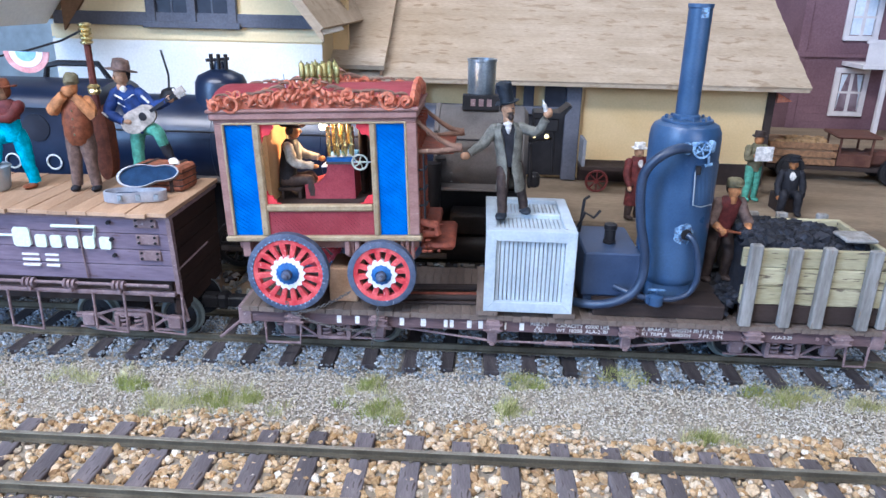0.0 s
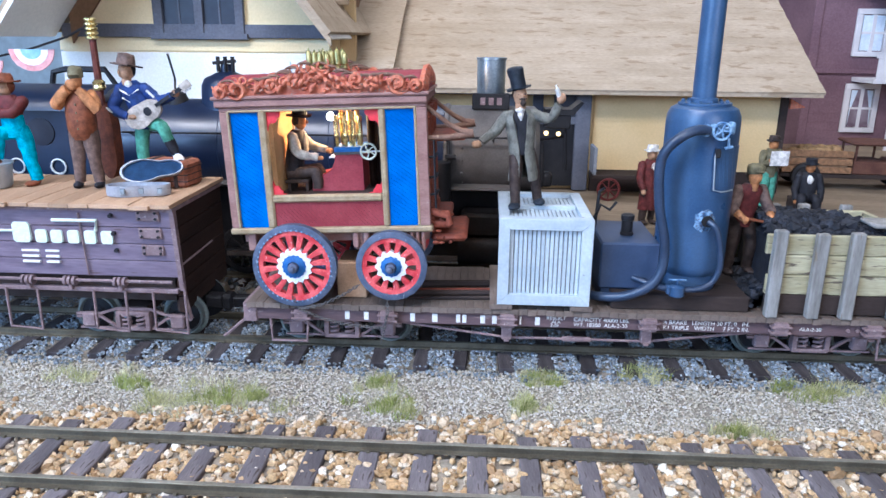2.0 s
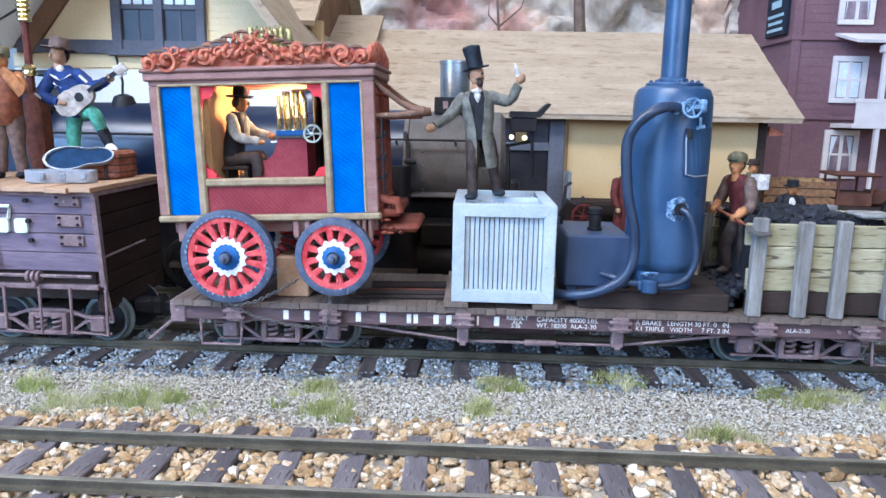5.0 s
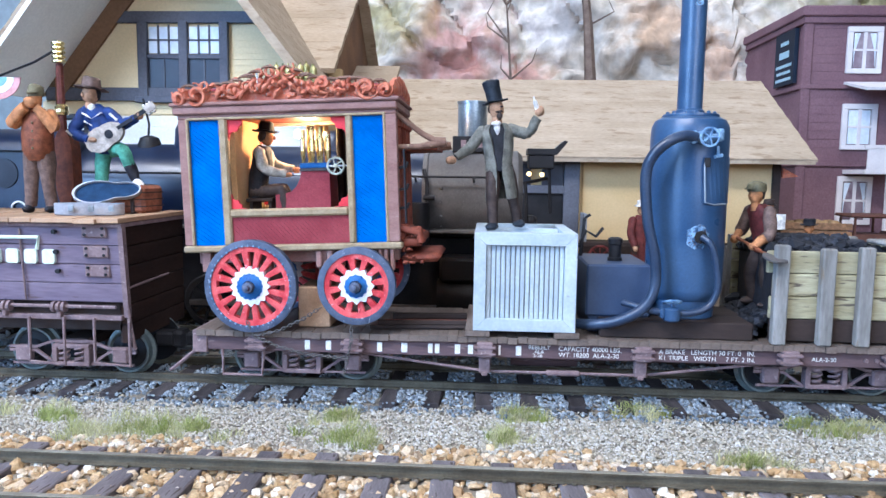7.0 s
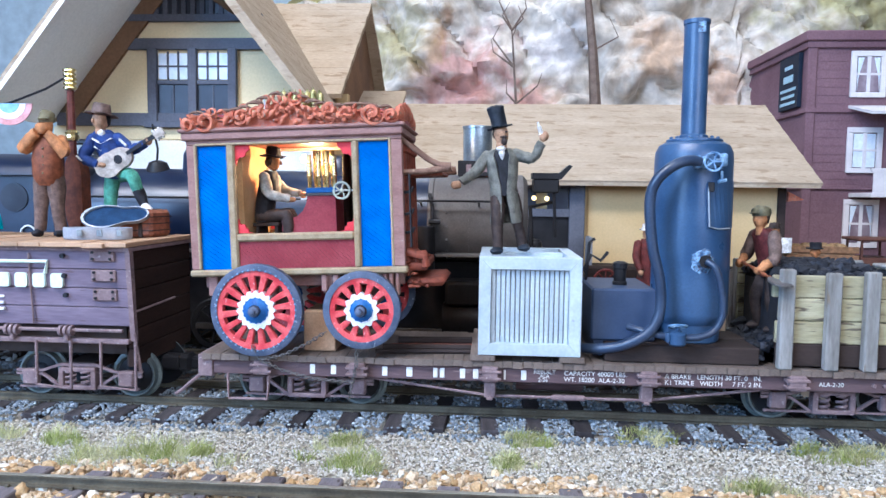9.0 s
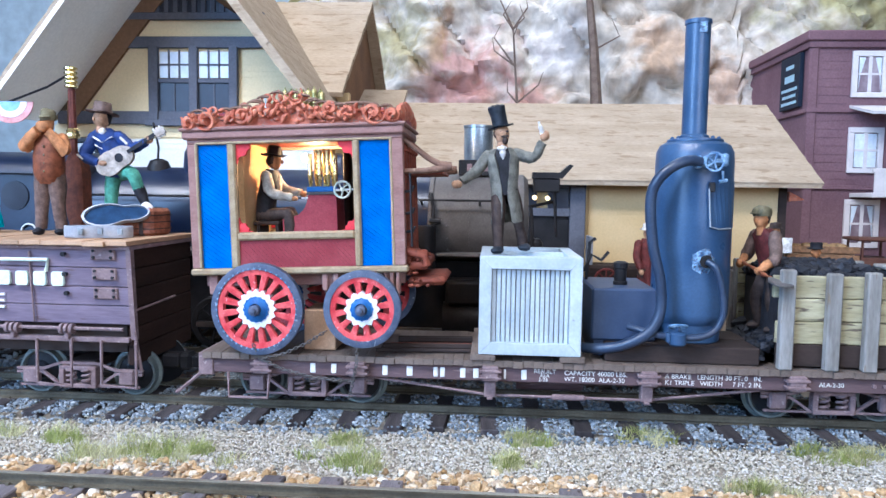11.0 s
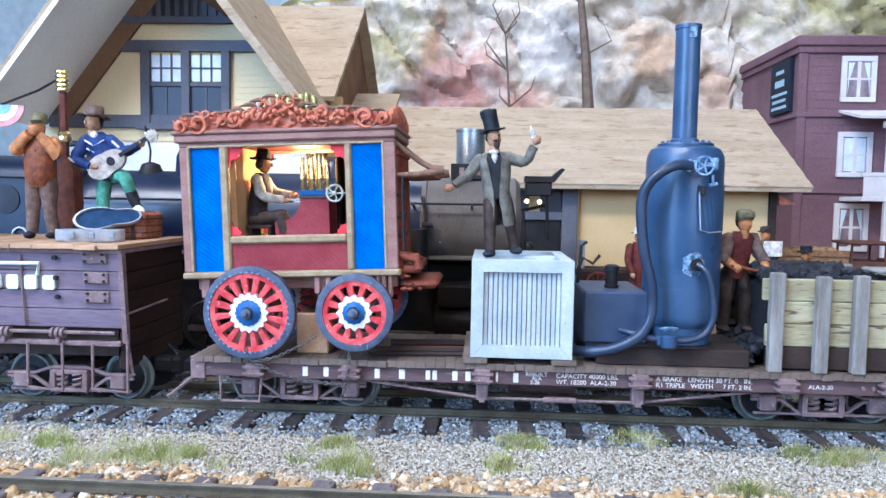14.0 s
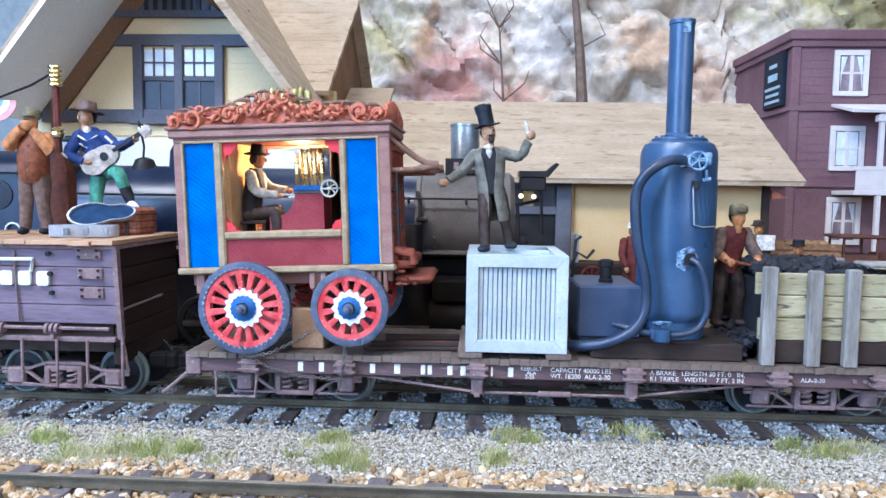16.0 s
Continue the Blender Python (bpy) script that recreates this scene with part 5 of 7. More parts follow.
# ---- the gondola ----
def gondola():
    g = thing("gondola_car", Matrix(), "weathered purple brown gondola with a tan plank top", "gondola")
    xr, xl = -19.7, -78.0
    rnd = random.Random(6)
    zs = np.linspace(6.4, 11.55, 5)
    for k in range(4):
        z0, z1 = zs[k] + 0.02, zs[k + 1] - 0.03
        y0, y1 = 0.15 - 0.12 * k, 0.15 - 0.12 * (k + 1)
        b = B()
        ring_stack(b, [[Vector((x, y0, z0)), Vector((x, y0 + 0.5, z0)), Vector((x, y1 + 0.5, z1)), Vector((x, y1, z1))] for x in (xl, xr)])
        bmesh.ops.bevel(b, geom=list(b.edges), offset=0.04, segments=1, affect="EDGES")
        part("side_board", b, M_GOND, g)
    # the end faces away from the window; its shade is in the boards' colour
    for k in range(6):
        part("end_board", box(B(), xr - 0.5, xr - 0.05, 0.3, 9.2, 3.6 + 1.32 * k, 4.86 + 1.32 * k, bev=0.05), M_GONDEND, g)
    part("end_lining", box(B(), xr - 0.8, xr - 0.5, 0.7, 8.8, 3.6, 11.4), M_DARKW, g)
    part("back_side", box(B(), xl, xr - 0.5, 8.8, 9.3, 4.5, 11.5), M_CARB, g)
    part("floor_box", box(B(), xl, xr - 0.6, 0.7, 8.7, 4.4, 6.4), M_DARKW, g)
    for x in (xr, -40.0, -54):
        st = B()
        ring_stack(st, [[Vector((x - 0.22, 0.12, 5.4)), Vector((x + 0.12, 0.12, 5.4)), Vector((x + 0.12, 0.5, 5.4)), Vector((x - 0.22, 0.5, 5.4))], [Vector((x - 0.22, -0.48, 11.5)), Vector((x + 0.12, -0.48, 11.5)), Vector((x + 0.12, 0.0, 11.5)), Vector((x - 0.22, 0.0, 11.5))]])
        part("side_post", st, M_CARL, g)
    for z, y in ((11.2, -0.42), (9.85, -0.28), (8.55, -0.14)):
        for x in (-21.6, -21.6 - 13.5):
            h = box(B(), x - 0.75, x + 0.95, y - 0.06, y + 0.1, z - 0.4, z + 0.4, bev=0.06)
            hinge = part("hinge", h, M_CARL, g)
            for dx in (-0.5, 0.7):
                for dz in (-0.22, 0.22):
                    part("bolt", tube(B(), [(x + dx, y, z + dz), (x + dx, y - 0.16, z + dz)], 0.1, 6), M_BLACK, hinge)
            part("staple", tube(B(), [(x - 2.6, y + 0.1, z - 0.05), (x - 2.6, y - 0.16, z - 0.05)], 0.16, 6), M_BLACK, g)
    part("door_rod", tube(B(), [(-26.6, -0.02, 6.5), (-26.6, -0.42, 11.3)], 0.07, 6), M_CARL, g)
    rod = B()
    tube(rod, [(xl, -0.2, 6.15), (xr - 0.6, -0.2, 6.15)], 0.13, 6)
    part("winding_shaft", rod, M_CARL, g)
    for x in (-24.2, -28.0, -31.2, -36):
        c = B()
        for dx in (-0.35, 0, 0.35):
            lathe(c, [(0.2, -0.1), (0.36, -0.1), (0.36, 0.1), (0.2, 0.1)], 10, 0, along_x(x + dx, -0.2, 6.1))
        box(c, x - 0.15, x + 0.15, -0.35, 0.1, 5.4, 6.1, bev=0.05)
        part("shaft_bearing", c, M_CARL, g)
    lo = B()
    box(lo, xl, xr - 0.3, -0.05, 0.35, 5.2, 5.55, bev=0.05)
    part("side_sill", lo, M_CARL, g)
    for x in (-20.3, -24.8, -31.5):
        s = B()
        tube(s, [(x - 1.5, -0.25, 5.4), (x - 1.5, -0.3, 2.4), (x + 0.9, -0.3, 2.2), (x + 0.9, -0.25, 5.4)], 0.11, 6)
        part("grab_step", s, M_CARL, g)
    s = B()
    tube(s, [(xr + 0.1, 0.0, 6.0), (xr + 0.5, 0.0, 3.4), (xr + 0.6, 0.0, 3.3)], 0.12, 6)
    tube(s, [(xr + 0.1, 0.2, 7.4), (xr + 0.15, 6, 7.6)], 0.08, 6)
    part("end_rod", s, M_CARL, g)
    car_truck(g, -24.2)
    car_truck(g, -60)
    part("end_coupler", box(B(), -19.8, -18.3, 4.0, 5.2, 2.5, 3.6, bev=0.2), M_BLACK, g)
    # the road's emblem as plain rings and strokes
    def stroke(pts, r=0.15, closed=False):
        q = [(x, -0.19 - 0.023 * (z - 9.0) * 4 - 0.03, z) for x, z in pts]
        part("emblem_stroke", tube(B(), q, r, 6, closed=closed), M_LETGREEN, g)

    def blob(x0, x1, z0, z1):
        y = -0.19 - 0.092 * ((z0 + z1) / 2 - 9.0)
        pts = [((x0 + x1) / 2 + (x1 - x0) / 2 * max(-1, min(1, 1.25 * math.cos(a))), (z0 + z1) / 2 + (z1 - z0) / 2 * max(-1, min(1, 1.25 * math.sin(a)))) for a in np.linspace(0, 6.283, 21)[:-1]]
        part("emblem_block", prism(B(), pts, y - 0.1, y + 0.2), M_LETGREEN, g)

    blob(-31.7, -30.4, 9.0, 10.5)
    for x in (-30.05, -28.9, -27.65, -26.4, -25.15):
        blob(x, x + 0.85, 9.0, 9.95)
    stroke([(-25.5, 9.95), (-25.3, 10.75), (-28.6, 10.72)], 0.13)
    stroke([(-36.5, 9.85), (-31.6, 9.85)], 0.1)
    for x in (-38.2, -37.1):
        blob(x, x + 0.85, 9.0, 9.95)
    for k in range(3):
        for x, w in ((-31.4, 1.3), (-29.6, 1.0)):
            b = box(B(), x, x + w, -0.12 - 0.02 * (2 - k), 0.1, 7.4 + 0.42 * k, 7.55 + 0.42 * k)
            part("small_lettering", b, M_LETTER, g)
    p = part("top_plank", box(B(), -0.72, 0.72, -0.95, 9.6, -0.32, 0, bev=0.03), M_TAN, g)
    part("top_frame", box(B(), xl, xr + 0.1, -0.55, 9.2, 11.5, 11.75), M_CARL, g)
    n = 40
    for i in range(n):
        m = pc(xr + 0.1 - 1.47 * (i + 0.5), rnd.uniform(-0.25, 0.15), 12.08 + rnd.uniform(-0.03, 0.04), 0, 0, rnd.uniform(-0.6, 0.6))
        if i == 0:
            p.matrix_basis = m
        else:
            again(p, m)


gondola()


# ---- locomotive ----
def locomotive():
    l = thing("locomotive", Matrix(), "dark blue black narrow gauge steam locomotive with grey smokebox", "locomotive")
    Y, Z = 19.9, 13.4
    b = B()
    lathe(b, [(4.25, -34), (4.25, -22.3), (4.35, -22.2), (4.35, -21.6), (4.2, -21.5), (4.15, -12), (4.25, -11.9), (4.25, -11.4), (4.1, -11.3), (4.05, -1.5)], 40, 0, along_x(0, Y, Z))
    part("boiler", b, M_LOCO, l, smooth=35)
    b = B()
    lathe(b, [(4.0, -1.5), (4.15, -1.45), (4.15, -1.1), (4.0, -1.0), (4.0, 6.8), (3.6, 7.2), (0.5, 7.4)], 40, 0, along_x(0, Y, Z))
    for x in (2.0, 4.4):
        lathe(b, [(3.9, -0.1), (4.08, -0.1), (4.08, 0.1), (3.9, 0.1)], 40, 0, along_x(x, Y, Z))
    part("smokebox", b, M_SMOKE, l, smooth=35)
    b = B()
    lathe(b, [(1.0, 17.0), (1.3, 17.3), (1.25, 18.5), (1.3, 18.6), (1.33, 21.5), (1.4, 21.55), (1.4, 21.75), (1.2, 21.75), (1.15, 20)], 28, 0, Matrix.Translation((2.7, Y, 0)), caps=False)
    part("smokestack", b, M_STACKG, l, smooth=40)
    num = box(B(), 1.0, 4.4, Y - 1.8, Y - 0.6, 17.2, 18.6, bev=0.06)
    board = part("number_board", num, M_BLACK, l)
    for k in range(3):
        part("number_bar", box(B(), 1.75 + 0.75 * k, 2.2 + 0.75 * k, Y - 1.84, Y - 1.78, 17.6, 18.25), M_CARL, board)
    d = B()
    lathe(d, [(2.6, 16.6), (2.5, 17.6), (2.4, 19.0), (2.1, 19.6), (1.0, 20.1), (0.6, 20.2), (0.5, 20.9)], 28, 0, Matrix.Translation((-22.3, Y, 0)))
    part("steam_dome", d, M_LOCO, l, smooth=40)
    p = B()
    tube(p, [(-23.4, Y - 0.5, 21.0), (-21.2, Y - 0.5, 21.2)], 0.16, 6)
    for x in (-22.9, -22.2, -21.5):
        tube(p, [(x, Y - 0.5, 20.2), (x, Y - 0.5, 21.6)], 0.2, 6)
    part("safety_valves", p, M_BLACK, l)
    d = B()
    lathe(d, [(1.1, 16.9), (1.05, 17.6), (0.8, 18.2), (0.3, 18.4)], 20, 0, Matrix.Translation((-27.0, Y - 0.8, 0)))
    part("bell", d, M_BLACK, l, smooth=40)
    p = B()
    tube(p, [(-27.6, Y, 17), (-27.4, Y, 19.5), (-27.9, Y, 21.8)], 0.11, 6)
    part("whistle_pipe", p, M_BLACK, l)
    d = B()
    lathe(d, [(1.7, 16.6), (1.6, 18.2), (1.2, 18.8), (0.4, 19)], 20, 0, Matrix.Translation((-10, Y, 0)))
    part("sand_dome", d, M_LOCO, l, smooth=40)
    # cab
    c = B()
    box(c, -45, -33.5, 15.8, 24.2, 6.0, 17.2, bev=0.3)
    part("cab", c, M_LOCO, l)
    rings = []
    for x in (-46, -32.5):
        rings.append([Vector((x, Y + 4.9 * math.cos(a), 16.8 + 2.1 * math.sin(a))) for a in np.linspace(0, math.pi, 11)])
    part("cab_roof", ring_stack(B(), rings), M_LOCO, l, smooth=40)
    h = B()
    tube(h, [(-40.5, Y + 1.5, 18.6), (-40.2, Y + 1.5, 19.9), (-39, Y + 1.5, 20.2), (-35, Y + 1.5, 20.2), (-34, Y + 1.5, 18.7)], 0.3, 6)
    part("roof_hatch", h, M_BLACK, l)
    part("cab_window", tube(B(), [(-38.8, 15.7, 14.8), (-38.8, 15.9, 14.8)], 1.3, 20), M_PANE, l)
    for k in range(2):
        b = tube(B(), [(-37.5 - 4 * k + 0.7 * math.cos(a), 15.65, 11.6 + 0.7 * math.sin(a)) for a in np.linspace(0, 6.283, 13)[:-1]], 0.1, 4, closed=True)
        part("cab_emblem", b, M_LETTER, l)
    part("running_board", box(B(), -33.5, 5.5, 15.2, 24.6, 10.2, 10.45, bev=0.04), M_SMOKE, l)
    r = B()
    tube(r, [(-33, 15.0, 15.0), (6, 15.2, 15.0)], 0.1, 6)
    for x in (-30, -20, -10, -2, 3):
        tube(r, [(x, 15.0, 15.0), (x, 16.0, 14.6)], 0.1, 5)
    part("hand_rail", r, M_BLACK, l)
    pv = B()
    tube(pv, [(-1.0, 15.6, 10.4), (-1.0, 15.5, 14.4), (-1.3, 16.0, 15.6)], 0.16, 7)
    tube(pv, [(-1.3, 15.45, 13.2), (-0.3, 15.45, 13.2)], 0.22, 7)
    part("feed_pipe", pv, M_BLACK, l, smooth=50)
    for k in range(7):
        a = 2.2 + 0.3 * k
        part("smokebox_rivet", ball(B(), (0.2, Y + 4.05 * math.cos(a + 0.8), Z + 4.05 * math.sin(a + 0.8)), 0.12, 0, 6), M_SMOKE, l)
    for k in range(4):
        x = -27 + 6.2 * k
        for y in (17.3, 22.5):
            w = B()
            lathe(w, [(2.45, -0.3), (2.45, 0.2), (2.3, 0.3), (1.9, 0.25), (1.9, -0.2)], 30, 0, along_y(x, y, 3.5), caps=False)
            driver = part("driver", w, M_BLACK, l)
            for j in range(10):
                a = 6.283 * j / 10
                part("spoke", tube(B(), [(x, y, 3.5), (x + 2.0 * math.cos(a), y, 3.5 + 2.0 * math.sin(a))], 0.16, 4), M_BLACK, driver)
            part("hub", lathe(B(), [(0.5, -0.3), (0.5, 0.45), (0.2, 0.5)], 12, 0, along_y(x, y, 3.5)), M_BLACK, driver)
    cy = B()
    tube(cy, [(0.0, 15.9, 4.6), (4.8, 15.9, 4.6)], 1.6, 18)
    box(cy, 0.2, 4.6, 14.6, 17.5, 6.0, 8.2, bev=0.3)
    part("cylinder", cy, M_BLACK, l, smooth=40)
    part("main_rod", box(B(), -22, 1.0, 15.3, 15.6, 3.4, 3.9, bev=0.05), M_SMOKE, l)
    part("frame", box(B(), -33, 7, 18.3, 21.5, 2.6, 9.5), M_BLACK, l)
    ap = B()
    tube(ap, [(-1.6, 15.3, 8.2), (-1.6, 15.3, 12.8)], 0.9, 14)
    box(ap, -7, -3.5, 14.9, 16.6, 7.2, 9.8, bev=0.2)
    part("air_pump", ap, M_BLACK, l, smooth=40)
    part("pilot_beam", box(B(), 7.0, 8.2, 14.6, 25.2, 3.2, 5.2, bev=0.05), M_BLACK, l)
    pl = B()
    for k in range(7):
        y = 16.2 + k * 1.1
        tube(pl, [(8.0, y, 3.2), (10.6, 19.5 + (y - 19.5) * 0.5, 1.4)], 0.2, 5)
    part("pilot", pl, M_BLACK, l)
    # headlight with a visor, and the lamps that are lit
    vs = B()
    box(vs, 7.6, 9.8, 16.0, 18.4, 15.8, 17.0, bev=0.1)
    prism(vs, [(7.5, 17.0), (10.0, 17.0), (10.9, 18.1), (10.6, 18.2), (9.8, 17.5), (7.5, 17.5)], 15.9, 18.5)
    part("headlight", vs, M_BLACK, l)
    br = B()
    tube(br, [(9.4, 16.5, 15.9), (9.6, 16.5, 12.0)], 0.14, 6)
    tube(br, [(7.2, 18, 14.5), (9.4, 17, 15.0)], 0.14, 6)
    tube(br, [(7.5, 16.4, 10.45), (7.55, 16.3, 12.4), (7.4, 16.5, 14.6)], 0.16, 6)
    lathe(br, [(0.5, 0), (0.62, 0.2), (0.62, 1.0), (0.4, 1.3), (0.2, 1.35)], 12, 0, Matrix.Translation((7.9, 16.9, 10.45)))
    part("headlight_bracket", br, M_BLACK, l)
    for x in (7.7, 8.8):
        part("lit_lamp", ball(B(), (x, 16.4, 15.35 if x < 8 else 15.3), 0.21, 0, 10), M_LAMPW, l, smooth=60)


locomotive()


# ---- buildings ----
def clapboards(parent, x0, x1, z0, z1, y, step=0.62, mat=None, clip=None):
    z = z0
    while z < z1 - 0.01:
        h = min(step, z1 - z)
        a, b = (x0, x1) if clip is None else clip(z + h)
        if b - a > 0.5:
            bm = B()
            ring_stack(bm, [[Vector((x, y - 0.09, z)), Vector((x, y + 0.2, z)), Vector((x, y + 0.2, z + h)), Vector((x, y - 0.04, z + h))] for x in (a, b)])
            part("clapboard", bm, mat or M_YELLOW, parent)
        z += step


def courses(parent, p_low0, p_low1, p_up0, p_up1, n, thick=0.35, mat=None):
    """A roof plane laid in overlapping courses, from the eave up."""
    a0, a1, b0, b1 = (Vector(p) for p in (p_low0, p_low1, p_up0, p_up1))
    nrm = (a1 - a0).cross(b0 - a0).normalized()
    rnd = random.Random(n)
    for k in range(n):
        u, v = k / n, min(1.0, (k + 1.25) / n)
        bm = B()
        e = (a1 - a0).normalized() * (0.07 * (k % 2) + rnd.uniform(0, 0.03))
        q = [a0.lerp(b0, u) + nrm * 0.02 + e, a1.lerp(b1, u) + nrm * 0.02 - e, a1.lerp(b1, v) - e, a0.lerp(b0, v) + e]
        slab(bm, q, thick + rnd.uniform(0, 0.05))
        part("shingle_course", bm, mat or M_ROOF, parent)


def depot():
    d = thing("depot", Matrix(), "yellow clapboard railway depot with grey blue trim and tan roofs", "building")
    # freight wing
    part("wing_wall", box(B(), -13, 39.6, 44.8, 45.4, 4.6, 19), M_YELLOW, d)
    clapboards(d, 16.0, 39.4, 7.2, 17.6, 44.6)
    part("foundation", box(B(), 15.9, 39.5, 44.2, 44.9, 4.4, 7.2, bev=0.05), M_DARKW, d)
    part("end_wall", box(B(), 39.0, 39.6, 45, 80, 4.4, 19), M_YELLOW, d)
    part("corner_board", box(B(), 38.9, 39.8, 44.1, 44.9, 4.6, 17.6, bev=0.05), M_DARKW, d)
    courses(d, (-14, 41.2, 17.5), (42.8, 41.2, 17.5), (-14, 62.8, 29.3), (43.6, 62.8, 29.3), 15)
    courses(d, (43.6, 84, 17.5), (-14, 84, 17.5), (43.6, 62.8, 29.3), (-14, 62.8, 29.3), 4, 0.5)
    courses(d, (-19, 40.6, 18.9), (-9.3, 40.6, 18.9), (-19, 63.4, 31.3), (-9.3, 63.4, 31.3), 3, 0.6)
    rk = B()
    ring_stack(rk, [[Vector((x, y, z)) for y, z in ((41.0, 17.7), (63.2, 29.8), (63.2, 30.9), (41.0, 18.6))] for x in (-9.9, -9.5)])
    part("end_board", rk, M_RAFTER, d)
    part("fascia", box(B(), -14, 42.6, 41.3, 41.6, 16.9, 17.3), M_ROOF, d)
    part("downpipe_bracket", prism(B(), [(40.0, 15.3), (41.9, 15.5), (40.0, 16.5)], 44.0, 44.6), M_CREST, d)
    # the bay's open doorway; a black slab stands in for the shade inside
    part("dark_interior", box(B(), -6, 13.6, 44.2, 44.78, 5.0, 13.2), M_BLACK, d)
    for x in (-6.5, 4.0, 13.6):
        part("post", box(B(), x, x + 1.9, 43.4, 44.75, 4.6, 17.4, bev=0.08), M_TRIM, d)
    part("transom", box(B(), -6, 15.4, 43.7, 44.7, 13.0, 14.0, bev=0.06), M_TRIM, d)
    for x in (5.9, 8.2, 10.9, 12.2):
        tw = box(B(), x, x + 1.3, 43.9, 44.6, 14.0, 16.6)
        part("transom_pane", tw, M_PANE, d)
    part("head_board", box(B(), -6, 15.4, 43.6, 44.74, 16.6, 17.6), M_TRIM, d)
    # main block, ridge along x, its gable end over the wing
    part("main_wall", box(B(), -46, -14.2, 43.5, 44.7, 4.6, 28), M_YELLOW, d)
    courses(d, (-47, 40.5, 27.6), (-14.4, 40.5, 27.6), (-47, 62, 44.0), (-14.4, 62, 44.0), 12, 0.6)
    courses(d, (-14.4, 83, 27.6), (-47, 83, 27.6), (-14.4, 62, 44.0), (-47, 62, 44.0), 4, 0.6)
    b = B()
    vs = [(43.5, 26), (62, 43.2), (81, 26)]
    ring_stack(b, [[Vector((x, y, z)) for y, z in vs] for x in (-16.4, -15.9)])
    part("gable_end", b, M_RAFTER, d)
    part("gable_wall_end", box(B(), -15.6, -15.0, 44, 80, 4.6, 26), M_YELLOW, d)
    # the front gable
    cx, slope, apex, yw, yf = -30.8, 1.26, 45.0, 36.6, 24.4

    def clip(z):
        w = (apex - z) / slope
        return (max(cx - w, cx - 17.4), min(cx + w, cx + 14.8))
    g = B()
    prism(g, [(cx - 17.2, 4.6), (cx + 14.7, 4.6), (cx + 14.7, apex - 14.7 * slope), (cx, apex), (cx - 17.2, apex - 17.2 * slope)], yw + 0.1, yw + 7)
    part("gable_wall", g, M_GABLE, d)
    # boards below the eave's shadow line are painted white for direct light
    clapboards(d, 0, 0, 7.0, 21.5, yw, 0.7, M_LOWER_LIT, clip)
    clapboards(d, 0, 0, 21.7, 44.0, yw, 0.7, M_GABLE, clip)
    for z0, z1 in ((32.0, 33.3), (23.2, 24.7)):
        a, c_ = clip((z0 + z1) / 2)
        part("belt_board", box(B(), a, c_, yw - 0.55, yw - 0.1, z0, z1, bev=0.05), M_TRIM, d)
    for s in (-1, 1):
        rk = B()
        w = 15.5
        # the left board's brown and depth stand for the shaded band under the overhang
        prism(rk, [(cx, apex + 0.4), (cx + s * w, apex + 0.4 - w * slope), (cx + s * w, apex - (1.6 if s > 0 else 3.0) - w * slope), (cx, apex - (1.6 if s > 0 else 3.0))], yw - 0.62, yw - 0.15)
        part("rake_board", rk, M_TRIM if s > 0 else M_RAFTER, d)
        w = 17.6
        fr = B()
        prism(fr, [(cx, apex + 0.45), (cx + s * w, apex + 0.45 - w * slope), (cx + s * w, apex - 0.3 - w * slope), (cx, apex - 0.3)], yf, yf + 0.5)
        part("barge_board", fr, M_ROOF if s > 0 else M_SOFFIT, d)
        lo, up = (cx + s * w, apex + 1.1 - w * slope), (cx, apex + 1.1)
        if s > 0:
            courses(d, (lo[0], yf, lo[1]), (lo[0], 62, lo[1]), (up[0], yf, up[1]), (up[0], 62, up[1]), 14, 0.4)
        else:
            courses(d, (lo[0], 62, lo[1]), (lo[0], yf, lo[1]), (up[0], 62, up[1]), (up[0], yf, up[1]), 14, 0.4)
        so = B()
        q = [(lo[0], yf + 0.5, lo[1] - 0.62), (up[0], yf + 0.5, up[1] - 0.62), (up[0], yw - 0.7, up[1] - 0.62), (lo[0], yw - 0.7, lo[1] - 0.62)]
        slab(so, q if s < 0 else q[::-1], 0.2)
        part("soffit", so, M_SOFFIT, d)
        for u in (0.3,) if s > 0 else ():
            ra = B()
            zc = apex - 1.6 - w * u * slope
            box(ra, cx + s * w * u - 0.5, cx + s * w * u + 0.5, yf + 0.6, yw - 0.7, zc - 0.9, zc + 0.3, bev=0.08)
            part("bracket_beam", ra, M_RAFTER, d)
    # gable slats
    sb = box(B(), cx - 8.2, cx + 8.2, yw - 0.7, yw - 0.1, 35.2, 36.0, bev=0.05)
    part("slat_rail", sb, M_TRIM, d)
    part("slat_back", prism(B(), [(cx - 7.2, 36), (cx + 7.2, 36), (cx, 44.6)], yw - 0.3, yw - 0.12), M_PANE, d)
    for k in range(-6, 7):
        x = cx + k * 1.1
        top = apex - abs(k * 1.1) * slope - 1.0
        if top > 36.4:
            part("gable_slat", box(B(), x - 0.28, x + 0.28, yw - 0.55, yw - 0.25, 36, top, bev=0.04), M_TRIM, d)
    # double window
    w0, w1, z0, z1 = cx - 5.3, cx + 4.9, 24.0, 32.0
    for x0, x1 in ((w0 - 0.2, w0 + 0.9), (cx - 0.65, cx + 0.35), (w1 - 0.8, w1 + 0.2)):
        part("window_frame", box(B(), x0, x1, yw - 0.75, yw - 0.1, z0 - 0.6, z1 + 0.2, bev=0.06), M_TRIM, d)
